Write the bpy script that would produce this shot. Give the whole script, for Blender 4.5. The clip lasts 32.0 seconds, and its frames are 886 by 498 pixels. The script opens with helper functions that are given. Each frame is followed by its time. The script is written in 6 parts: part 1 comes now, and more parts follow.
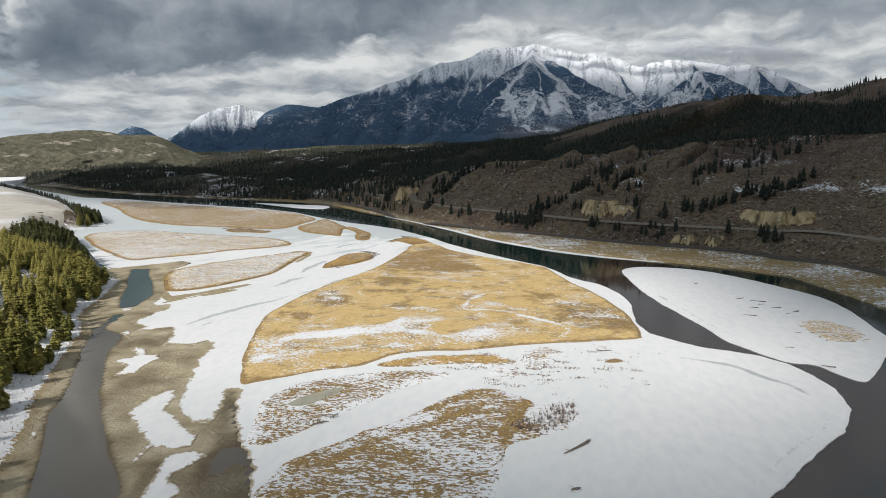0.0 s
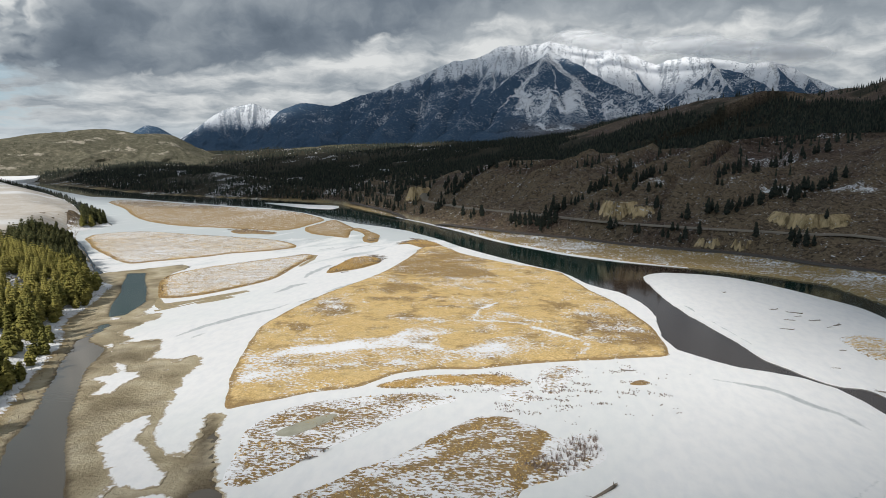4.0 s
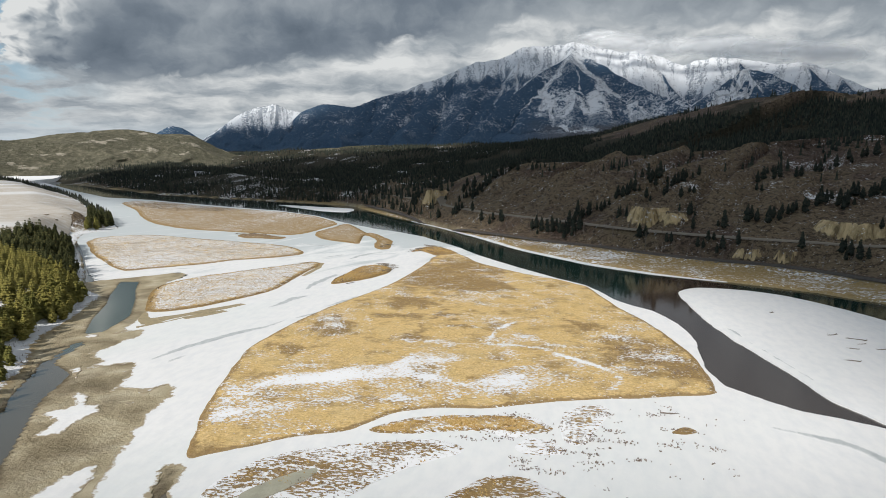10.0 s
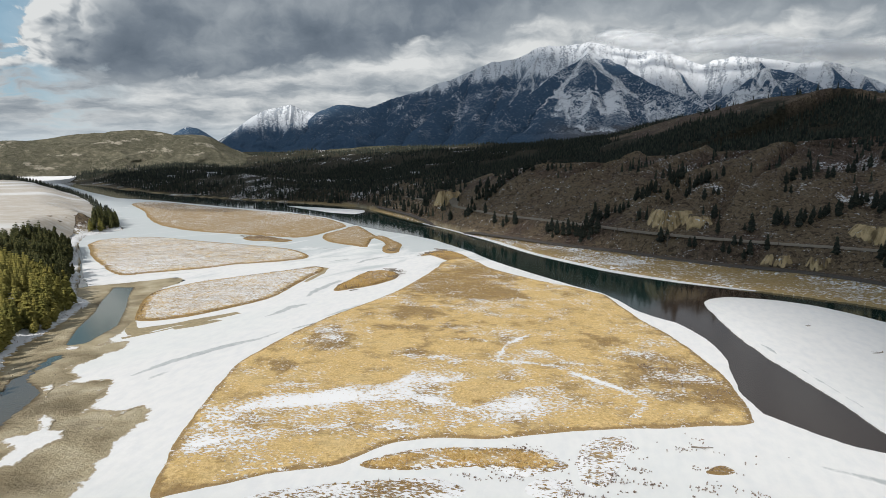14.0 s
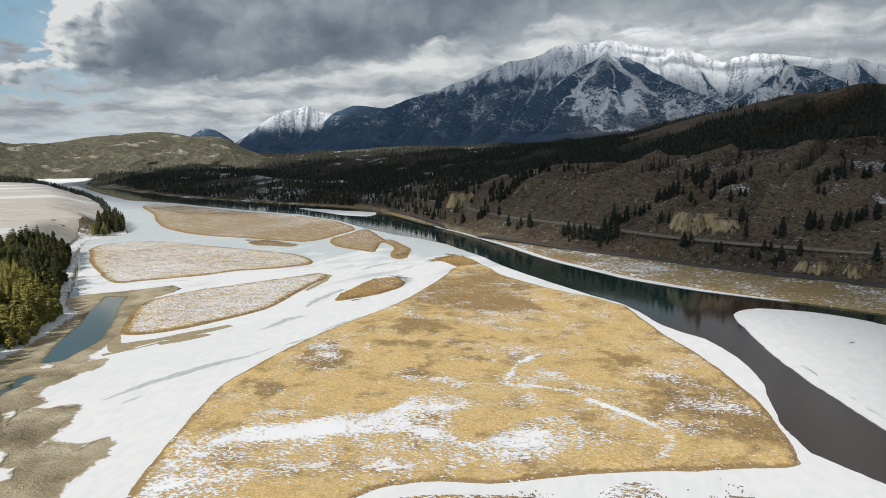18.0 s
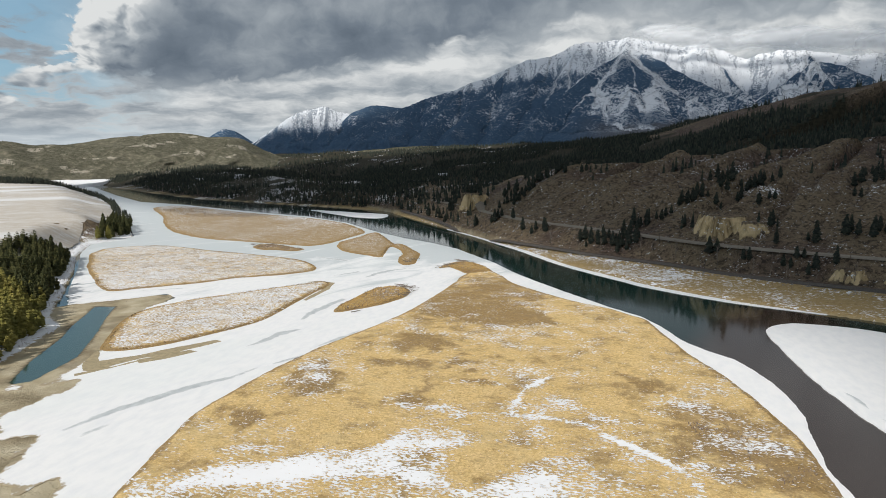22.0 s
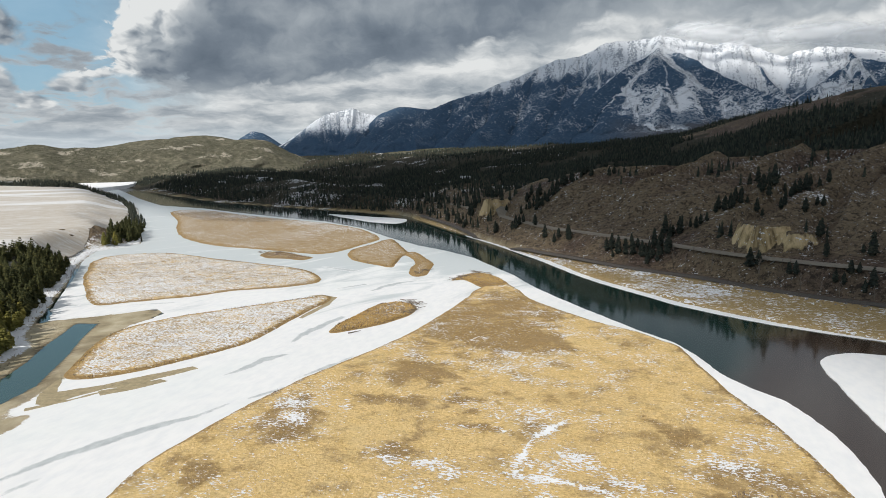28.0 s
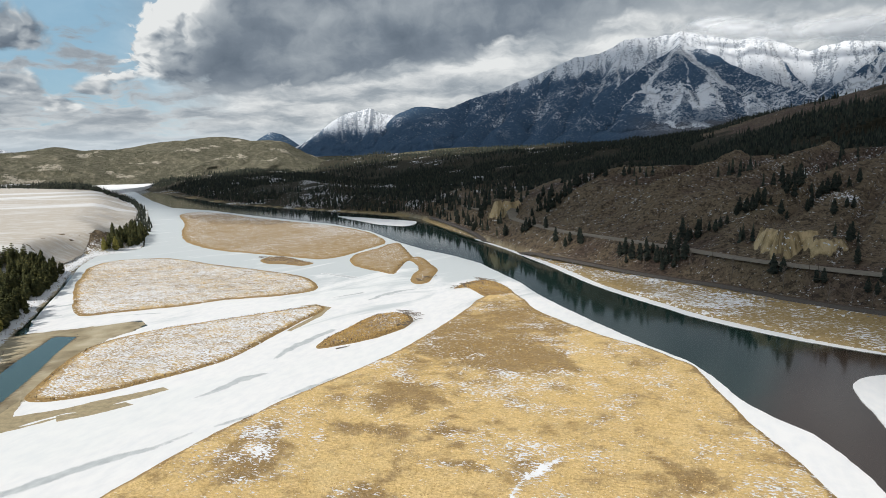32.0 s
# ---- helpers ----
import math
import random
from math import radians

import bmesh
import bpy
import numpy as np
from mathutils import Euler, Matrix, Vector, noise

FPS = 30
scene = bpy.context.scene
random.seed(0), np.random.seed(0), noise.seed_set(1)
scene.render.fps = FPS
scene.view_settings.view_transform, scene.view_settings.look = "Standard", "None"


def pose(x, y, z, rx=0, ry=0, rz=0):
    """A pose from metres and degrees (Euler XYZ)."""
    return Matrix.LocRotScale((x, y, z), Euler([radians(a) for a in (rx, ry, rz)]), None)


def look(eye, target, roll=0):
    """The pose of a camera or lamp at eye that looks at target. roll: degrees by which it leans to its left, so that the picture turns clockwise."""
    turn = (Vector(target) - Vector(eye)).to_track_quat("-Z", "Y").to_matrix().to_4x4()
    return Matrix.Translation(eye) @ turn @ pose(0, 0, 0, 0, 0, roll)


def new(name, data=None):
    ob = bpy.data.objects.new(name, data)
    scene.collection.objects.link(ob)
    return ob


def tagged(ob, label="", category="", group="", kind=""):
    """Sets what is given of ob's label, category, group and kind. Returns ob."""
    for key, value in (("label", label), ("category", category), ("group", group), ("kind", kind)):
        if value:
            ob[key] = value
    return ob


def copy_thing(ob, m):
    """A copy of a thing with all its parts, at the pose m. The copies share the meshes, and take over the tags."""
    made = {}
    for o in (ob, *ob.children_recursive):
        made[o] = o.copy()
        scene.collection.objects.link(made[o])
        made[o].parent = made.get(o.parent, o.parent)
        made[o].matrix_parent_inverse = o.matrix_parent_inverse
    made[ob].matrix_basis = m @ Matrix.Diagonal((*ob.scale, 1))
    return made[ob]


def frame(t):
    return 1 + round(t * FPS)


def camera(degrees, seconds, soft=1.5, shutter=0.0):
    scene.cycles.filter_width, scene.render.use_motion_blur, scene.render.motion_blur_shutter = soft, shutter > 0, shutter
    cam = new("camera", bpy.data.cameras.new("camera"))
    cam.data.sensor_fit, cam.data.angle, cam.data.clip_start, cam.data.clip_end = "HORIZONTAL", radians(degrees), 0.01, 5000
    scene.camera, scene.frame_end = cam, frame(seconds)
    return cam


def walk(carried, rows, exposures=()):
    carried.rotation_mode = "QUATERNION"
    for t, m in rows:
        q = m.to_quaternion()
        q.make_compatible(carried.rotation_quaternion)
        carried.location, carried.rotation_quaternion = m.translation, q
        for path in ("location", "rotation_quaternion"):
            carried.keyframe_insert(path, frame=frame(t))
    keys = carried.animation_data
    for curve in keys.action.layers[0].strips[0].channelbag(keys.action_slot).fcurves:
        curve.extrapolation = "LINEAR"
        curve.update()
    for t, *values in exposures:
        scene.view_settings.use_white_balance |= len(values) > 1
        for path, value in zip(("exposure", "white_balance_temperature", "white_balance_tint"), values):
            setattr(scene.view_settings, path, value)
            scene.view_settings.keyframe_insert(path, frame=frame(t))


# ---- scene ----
cam = camera(69.9, 32.0, 0.75)
PATH = [
    (0, (2.269, 0.847, 82.263), (1.99, 2.804, 81.959), -0.1),
    (1, (2.068, 6.856, 82.324), (1.778, 8.811, 82.019), -0.1),
    (2, (1.567, 12.738, 82.284), (1.268, 14.692, 81.978), -0.1),
    (3, (1.348, 18.807, 82.381), (1.038, 20.759, 82.074), -0.1),
    (3.5, (1.281, 21.936, 82.358), (0.965, 23.886, 82.05), -0.1),
    (5.5, (0.642, 34.239, 82.084), (0.306, 36.187, 81.778), -0.1),
    (6, (0.477, 37.244, 82.069), (0.135, 39.191, 81.763), -0.0),
    (7, (0.262, 43.432, 82.109), (-0.092, 45.376, 81.805), -0.0),
    (8, (0.133, 49.246, 82.273), (-0.233, 51.189, 81.969), 0.0),
    (9, (-0.14, 55.208, 82.206), (-0.517, 57.149, 81.903), 0.0),
    (10, (-0.27, 60.959, 82.097), (-0.658, 62.898, 81.794), 0.1),
    (11, (-0.386, 66.813, 81.964), (-0.786, 68.749, 81.661), 0.1),
    (12, (-0.703, 72.525, 81.595), (-1.114, 74.459, 81.294), 0.1),
    (13, (-1.01, 78.001, 81.219), (-1.432, 79.932, 80.92), 0.1),
    (14, (-1.08, 84.05, 81.449), (-1.515, 85.979, 81.148), 0.1),
    (14.5, (-0.945, 87.425, 81.629), (-1.387, 89.352, 81.326), 0.0),
    (16.5, (-1.096, 99.346, 81.781), (-1.564, 101.267, 81.478), -0.1),
    (17, (-1.085, 102.449, 81.769), (-1.559, 104.368, 81.466), -0.1),
    (18, (-1.241, 108.636, 81.714), (-1.729, 110.552, 81.414), -0.2),
    (19, (-1.153, 114.706, 81.659), (-1.654, 116.619, 81.36), -0.2),
    (20, (-1.008, 120.997, 81.833), (-1.522, 122.906, 81.533), -0.2),
    (21, (-0.463, 126.955, 82.261), (-0.993, 128.86, 81.961), -0.3),
    (22, (-0.685, 133.845, 82.544), (-1.23, 135.746, 82.243), -0.4),
    (23, (-0.981, 139.948, 82.772), (-1.54, 141.844, 82.47), -0.4),
    (24, (-1.274, 145.737, 82.878), (-1.846, 147.63, 82.577), -0.4),
    (25, (-1.426, 151.639, 83.073), (-2.012, 153.528, 82.773), -0.4),
    (25.5, (-1.419, 154.565, 83.159), (-2.013, 156.451, 82.859), -0.4),
    (27.5, (-0.52, 166.478, 83.599), (-1.144, 168.355, 83.302), -0.6),
    (28, (-0.179, 169.641, 83.733), (-0.81, 171.515, 83.437), -0.6),
    (29, (0.417, 175.92, 83.9), (-0.228, 177.79, 83.606), -0.7),
    (30, (1.256, 181.993, 84.02), (0.595, 183.858, 83.726), -0.8),
    (31, (2.449, 188.34, 84.321), (1.773, 190.199, 84.026), -0.9),
    (32, (3.251, 194.254, 84.656), (2.562, 196.108, 84.359), -1.0),
]
walk(cam, [(t, look(e, g, r)) for t, e, g, r in PATH], [(0.0, 0.03), (17.0, 0.03), (24.0, 0.07), (28.0, 0.12), (32.0, 0.17)])

# ---- light: cloudy spring sky, sun from the west side of the valley ----
SUN_AZ = radians(207)      # compass-like angle from +y, clockwise, of the sun
SUN_EL = radians(36)
sun_dir = Vector((math.sin(SUN_AZ) * math.cos(SUN_EL), math.cos(SUN_AZ) * math.cos(SUN_EL), math.sin(SUN_EL)))
sun = new("sun", bpy.data.lights.new("sun", "SUN"))
sun.data.energy, sun.data.angle, sun.data.color = 4.0, radians(2.0), (1.0, 0.95, 0.88)
sun.matrix_world = look(sun_dir * 100, (0, 0, 0))


class Nodes:
    """Short hand for building a node tree."""

    def __init__(self, tree):
        self.t = tree
        tree.nodes.clear()

    def n(self, kind, **kw):
        node = self.t.nodes.new(kind)
        ins = kw.pop("ins", {})
        for k, v in kw.items():
            setattr(node, k, v)
        for k, v in ins.items():
            if isinstance(v, bpy.types.NodeSocket):
                self.t.links.new(v, node.inputs[k])
            else:
                node.inputs[k].default_value = v
        return node

    def math(self, op, a, b=0.0, c=0.0, clamp=False):
        return self.n("ShaderNodeMath", operation=op, use_clamp=clamp, ins={0: a, 1: b, 2: c}).outputs[0]

    def vmath(self, op, a, b=(0, 0, 0)):
        node = self.n("ShaderNodeVectorMath", operation=op, ins={0: a, 1: b})
        return node.outputs["Value"] if op in ("DISTANCE", "DOT_PRODUCT", "LENGTH") else node.outputs[0]

    def ramp(self, fac, stops, smooth=False):
        node = self.n("ShaderNodeValToRGB", ins={0: fac})
        node.color_ramp.interpolation = "EASE" if smooth else "LINEAR"
        el = node.color_ramp.elements
        while len(el) < len(stops):
            el.new(0.5)
        for e, (p, c) in zip(el, stops):
            e.position, e.color = p, (*c, 1) if len(c) == 3 else c
        return node.outputs[0]

    def step(self, x, lo, hi):
        return self.n("ShaderNodeMapRange", interpolation_type="SMOOTHSTEP", clamp=True,
                      ins={0: x, 1: lo, 2: hi, 3: 0.0, 4: 1.0}).outputs[0]

    def mix(self, f, a, b, blend="MIX"):
        node = self.n("ShaderNodeMix", data_type="RGBA", blend_type=blend, ins={0: f})
        for k, v in ((6, a), (7, b)):
            if isinstance(v, bpy.types.NodeSocket):
                self.t.links.new(v, node.inputs[k])
            else:
                node.inputs[k].default_value = (*v, 1)
        return node.outputs[2]

    def noise(self, vec, scale, detail=4.0, rough=0.55, distort=0.0):
        return self.n("ShaderNodeTexNoise", ins={"Vector": vec, "Scale": scale, "Detail": detail, "Roughness": rough,
                                                 "Distortion": distort}).outputs[0]

    def attr(self, name):
        return self.n("ShaderNodeAttribute", attribute_name=name).outputs["Fac"]


world = bpy.data.worlds.new("sky")
scene.world = world
world.use_nodes = True
N = Nodes(world.node_tree)
gen = N.n("ShaderNodeTexCoord").outputs["Generated"]
sky = N.n("ShaderNodeTexSky", sky_type="NISHITA", sun_disc=False, sun_elevation=SUN_EL, sun_rotation=SUN_AZ, air_density=1.0,
          dust_density=0.6, ozone_density=1.5)
blue = N.mix(1.0, sky.outputs[0], (0.085, 0.085, 0.085), "MULTIPLY")
sep = N.n("ShaderNodeSeparateXYZ", ins={0: gen})
up = N.math("MAXIMUM", sep.outputs[2], 0.0)
AZ = N.math("DEGREES", N.math("ARCTAN2", sep.outputs[0], sep.outputs[1]))
EL = N.math("DEGREES", N.math("ARCSINE", up))
deck = N.n("ShaderNodeCombineXYZ", ins={0: N.math("MULTIPLY", AZ, 0.125), 1: N.math("MULTIPLY", N.math("LOGARITHM", N.math("ADD", EL, 5.0), math.e), 2.5), 2: 0.0}).outputs[0]
drift = N.n("ShaderNodeTexNoise", ins={"Vector": deck, "Scale": 2.6, "Detail": 4.0}).outputs["Color"]
bent = N.vmath("ADD", deck, N.vmath("MULTIPLY", N.vmath("SUBTRACT", drift, (0.5, 0.5, 0.5)), (0.34, 0.34, 0)))
heap = N.math("SUBTRACT", N.noise(N.vmath("ADD", bent, (4.3, 0.7, 0)), 1.1, 7.0, 0.54), 0.5)
wisp = N.math("SUBTRACT", N.noise(N.vmath("ADD", bent, (1.3, 2.7, 0)), 3.8, 7.0, 0.56), 0.5)


def puffs(shift, scale):
    """Heaped round lobes, 0 at their middles."""
    return N.n("ShaderNodeTexVoronoi", feature="SMOOTH_F1", ins={"Vector": N.vmath("ADD", bent, shift), "Scale": scale, "Detail": 3.0, "Roughness": 0.5, "Smoothness": 0.7}).outputs["Distance"]


lobes = N.math("SUBTRACT", puffs((0, 0, 0), 2.8), 0.35)
relief = N.math("SUBTRACT", puffs((-0.06, 0.10, 0), 2.8), N.math("ADD", lobes, 0.35))


def spot(az, el, wide, high):
    """1 in the middle of an oval of the sky, 0 outside it."""
    u, v = N.math("DIVIDE", N.math("SUBTRACT", AZ, az), wide), N.math("DIVIDE", N.math("SUBTRACT", EL, el), high)
    return N.math("SUBTRACT", 1.0, N.step(N.math("SQRT", N.math("ADD", N.math("MULTIPLY", u, u), N.math("MULTIPLY", v, v))), 0.1, 1.0))


def tinted(light):
    return N.ramp(light, [(0.0, (0.108, 0.142, 0.185)), (0.30, (0.200, 0.242, 0.292)), (0.60, (0.395, 0.440, 0.480)), (1.0, (0.82, 0.84, 0.84))])


# far deck: long pale bands, thin and broken towards the blue opening
bands = N.noise(N.vmath("MULTIPLY", N.vmath("ADD", bent, (9.0, 3.0, 0)), (1.0, 1.9, 1)), 1.5, 8.0, 0.56, 0.1)
west = N.math("SUBTRACT", 1.0, N.step(AZ, -49.0, -36.0))
clear = N.math("SUBTRACT", 1.0, N.step(N.math("SUBTRACT", bands, N.math("MULTIPLY", N.math("SUBTRACT", EL, 5.0), 0.03)), 0.43, 0.55))
base = N.math("ADD", 0.71, N.math("ADD", N.math("MULTIPLY", N.math("SUBTRACT", 0.5, bands), 1.5), N.math("MULTIPLY", wisp, 0.35)))
for az, el, wide, high, more in ((-17, 7.2, 12, 1.6, 0.16), (-5, 8.6, 10, 3.5, 0.18), (-36, 4.6, 12, 1.0, -0.06), (14, 9, 14, 5, 0.02), (-28, 4.2, 6, 0.9, 0.12)):
    base = N.math("ADD", base, N.math("MULTIPLY", spot(az, el, wide, high), more))
total = N.mix(N.math("MULTIPLY", N.math("MULTIPLY", west, clear), 0.92), tinted(base), N.mix(0.6, blue, (0.33, 0.60, 0.80)))
# the great grey cloud: its foot by direction, its sunlit edge in the west
foot = N.ramp(N.math("DIVIDE", N.math("ADD", AZ, 60.0), 90.0), [(p, (h / 20,) * 3) for p, h in ((0.10, 5.6), (0.17, 5.3), (0.26, 5.4), (0.34, 6.0), (0.42, 7.0), (0.50, 8.9), (0.58, 9.6), (0.64, 10.4), (0.78, 10.2), (0.95, 9.6))])
rise = N.math("SUBTRACT", EL, N.math("MULTIPLY", foot, 20.0))
ragged = N.math("ADD", N.math("MULTIPLY", heap, 6.0), N.math("MULTIPLY", wisp, 2.2))
under = N.step(N.math("ADD", rise, ragged), -0.35, 0.75)
edge = N.math("SUBTRACT", AZ, N.math("ADD", -49.6, N.math("MULTIPLY", N.math("SUBTRACT", EL, 5.6), 0.55)))
edge = N.math("ADD", edge, N.math("ADD", N.math("MULTIPLY", lobes, -3.6), N.math("MULTIPLY", wisp, 5.0)))
body = N.math("MULTIPLY", under, N.step(edge, -0.25, 0.45))
light = N.math("ADD", 0.385, N.math("ADD", N.math("MULTIPLY", heap, 1.0), N.math("MULTIPLY", wisp, 0.30)))
lit = N.math("SUBTRACT", 1.0, N.step(edge, 0.0, 8.0))
light = N.math("ADD", light, N.math("MULTIPLY", lit, N.math("ADD", 0.46, N.math("MULTIPLY", relief, 1.7))))
light = N.math("ADD", light, N.math("MULTIPLY", N.math("SUBTRACT", 1.0, N.step(N.math("ADD", rise, ragged), -0.3, 0.8)), 0.16))
for az, el, wide, high, more in ((-41, 12.0, 7, 2.8, 0.28), (-37, 7.6, 12, 2.4, -0.14), (-22, 10.0, 12, 2.2, -0.13), (-33, 11.8, 6, 1.6, 0.12), (-2, 11.0, 12, 3.0, 0.26), (14, 11.5, 16, 4, 0.14), (-15, 12.8, 9, 1.6, -0.05)):
    light = N.math("ADD", light, N.math("MULTIPLY", spot(az, el, wide, high), more))
total = N.mix(body, total, tinted(light))
# small cumulus in the opening: place, foot, half width, height, lightness
for az, el, wide, high, tone in ((-54.0, 8.6, 5.0, 4.2, 0.56), (-53.6, 5.2, 3.0, 2.2, 0.66), (-50.6, 3.9, 1.9, 1.5, 0.78), (-48.6, 5.2, 2.0, 1.7, 0.80), (-56.5, 3.4, 3.4, 1.6, 0.62)):
    u, v = N.math("DIVIDE", N.math("SUBTRACT", AZ, az), wide), N.math("DIVIDE", N.math("SUBTRACT", EL, el), high)
    flat = N.math("MAXIMUM", v, N.math("MULTIPLY", v, -4.0))
    out = N.math("ADD", N.math("SQRT", N.math("ADD", N.math("MULTIPLY", u, u), N.math("MULTIPLY", flat, flat))), N.math("ADD", N.math("MULTIPLY", lobes, 0.45), N.math("MULTIPLY", wisp, -0.7)))
    shine = N.math("ADD", N.math("ADD", tone, N.math("MULTIPLY", N.math("SUBTRACT", v, 0.5), 0.22)), N.math("ADD", N.math("MULTIPLY", relief, 1.0), N.math("MULTIPLY", heap, 0.5)))
    total = N.mix(N.math("SUBTRACT", 1.0, N.step(out, 0.66, 1.0)), total, tinted(shine))
total = N.mix(N.math("MULTIPLY", N.math("SUBTRACT", 1.0, N.step(EL, 0.5, 3.2)), 0.6), total, (0.60, 0.69, 0.76))
total = N.mix(N.step(up, 0.30, 0.55), total, (0.50, 0.53, 0.58))
bg = N.n("ShaderNodeBackground", ins={0: total, 1: 0.85})
N.t.links.new(bg.outputs[0], N.n("ShaderNodeOutputWorld").inputs[0])


# ---- materials ----
def material(name, build, rough=0.9, spec=0.2, metal=0.0):
    """A node material; build(N, pos) gives base colour, and may give (colour, height, roughness)."""
    m = bpy.data.materials.new(name)
    m.use_nodes = True
    N = Nodes(m.node_tree)
    pos = N.n("ShaderNodeNewGeometry").outputs["Position"]
    made = build(N, pos)
    made = made if isinstance(made, tuple) else (made,)
    p = N.n("ShaderNodeBsdfPrincipled", ins={"Roughness": rough, "Specular IOR Level": spec, "Metallic": metal})
    if isinstance(made[0], bpy.types.NodeSocket):
        N.t.links.new(made[0], p.inputs["Base Color"])
    else:
        p.inputs["Base Color"].default_value = (*made[0], 1)
    if len(made) > 1 and made[1] is not None:
        h, dist = made[1]
        N.t.links.new(N.n("ShaderNodeBump", ins={"Height": h, "Distance": dist, "Strength": 1.0}).outputs[0], p.inputs["Normal"])
    if len(made) > 2:
        N.t.links.new(made[2], p.inputs["Roughness"])
    N.t.links.new(p.outputs[0], N.n("ShaderNodeOutputMaterial").inputs[0])
    return m


def snow_colour(N, pos):
    return N.ramp(N.noise(pos, 0.05, 6), [(0.3, (0.74, 0.76, 0.79)), (0.6, (0.86, 0.86, 0.86))])


def ice_snow(N, pos):
    flat = N.vmath("MULTIPLY", pos, (1, 0.45, 1))
    return N.ramp(N.noise(flat, 0.3, 6), [(0.3, (0.72, 0.735, 0.755)), (0.6, (0.79, 0.795, 0.80))])


def build_ice(N, pos):
    turned = N.n("ShaderNodeVectorRotate", rotation_type="Z_AXIS", ins={"Vector": pos, "Angle": radians(25)}).outputs[0]
    thin = N.noise(N.vmath("MULTIPLY", turned, (1, 0.35, 1)), 0.035, 8, 0.62, 0.6)
    grey = N.step(N.math("ADD", thin, N.math("MULTIPLY", N.attr("bare"), 0.62)), 0.66, 0.86)
    glaze = N.step(N.noise(N.vmath("MULTIPLY", turned, (1, 0.3, 1)), 0.012, 5, 0.5), 0.48, 0.66)
    col = N.mix(N.math("MULTIPLY", glaze, 0.3), ice_snow(N, pos), (0.66, 0.72, 0.715))
    col = N.mix(N.math("MULTIPLY", grey, 0.8), col, (0.47, 0.52, 0.54))
    fray = N.math("ADD", N.attr("rim"), N.math("MULTIPLY", N.math("SUBTRACT", N.noise(pos, 0.40, 8, 0.68), 0.5), 6.0))
    col = N.mix(N.step(fray, 0.0, 1.0), (0.35, 0.295, 0.20), col)
    h = N.noise(pos, 0.5, 6)
    return col, (h, 0.06)


def build_melt(N, pos):
    d = N.math("ADD", N.attr("rim"), N.math("MULTIPLY", N.math("SUBTRACT", N.noise(pos, 0.45, 8, 0.68), 0.5), 6.0))
    return N.mix(N.step(d, 0.1, 1.0), N.ramp(N.noise(pos, 0.8, 6), [(0.3, (0.26, 0.215, 0.14)), (0.7, (0.42, 0.36, 0.26))]), ice_snow(N, pos)), (N.noise(pos, 0.6, 6), 0.06)


def build_grey_ice(N, pos):
    d = N.math("ADD", N.attr("rim"), N.math("MULTIPLY", N.math("SUBTRACT", N.noise(pos, 0.5, 6, 0.65), 0.5), 1.6))
    bare = N.ramp(N.noise(N.vmath("MULTIPLY", pos, (1, 0.5, 1)), 0.35, 6, 0.6), [(0.35, (0.40, 0.43, 0.45)), (0.65, (0.54, 0.57, 0.58))])
    return N.mix(N.step(d, 0.1, 1.5), ice_snow(N, pos), bare)


def flecks(N, pos, cov, scale=0.55, soft=0.10, broken=2.9):
    """Snow cover: small broken flecks, more of them where cov is higher."""
    lie = N.vmath("MULTIPLY", pos, (0.7, 1.35, 1))
    f = N.math("ADD", N.math("MULTIPLY", N.math("SUBTRACT", N.noise(lie, scale, 6, 0.62, 0.3), 0.5), broken), N.math("MULTIPLY", N.math("SUBTRACT", N.noise(lie, scale * 0.17, 4, 0.6), 0.5), 1.1))
    f = N.math("ADD", f, cov)
    return N.step(f, 0.5 - soft, 0.5 + soft)


def build_grass(N, pos):
    tone = N.math("ADD", N.math("MULTIPLY", N.math("SUBTRACT", N.noise(pos, 0.07, 10, 0.74, 0.3), 0.5), 1.9), N.math("MULTIPLY", N.attr("dark"), 0.80))
    dark = N.step(tone, -0.04, 0.34)
    pale = N.step(N.noise(N.vmath("ADD", pos, (91, 13, 0)), 0.045, 7, 0.62, 0.4), 0.50, 0.66)
    straw = N.ramp(N.noise(pos, 1.1, 9, 0.72), [(0.32, (0.44, 0.295, 0.118)), (0.47, (0.65, 0.460, 0.198)), (0.64, (0.84, 0.64, 0.32))])
    straw = N.mix(N.math("MULTIPLY", pale, 0.45), straw, (0.70, 0.54, 0.27))
    lodged = N.noise(N.vmath("MULTIPLY", pos, (0.7, 1.3, 1)), 0.5, 9, 0.74, 0.6)
    straw = N.mix(N.math("MULTIPLY", N.step(lodged, 0.50, 0.60), 0.36), straw, (0.30, 0.19, 0.07))
    brown = N.ramp(N.noise(pos, 0.8, 8, 0.72), [(0.3, (0.125, 0.076, 0.030)), (0.7, (0.29, 0.185, 0.080))])
    straw = N.mix(N.math("MULTIPLY", dark, 0.78), straw, brown)
    lay = flecks(N, pos, N.attr("snow"), 1.0, 0.07, 4.0)
    frost = N.math("MULTIPLY", N.attr("frost"), N.step(N.noise(pos, 0.16, 10, 0.75), 0.36, 0.62))
    straw = N.mix(N.math("MULTIPLY", frost, 0.75), straw, (0.60, 0.56, 0.50))
    bare = N.math("SUBTRACT", 1.0, N.math("MULTIPLY", lay, 0.85))
    return N.mix(lay, straw, (0.82, 0.83, 0.85)), (N.math("MULTIPLY", N.noise(pos, 1.1, 7, 0.7), bare), 0.45)


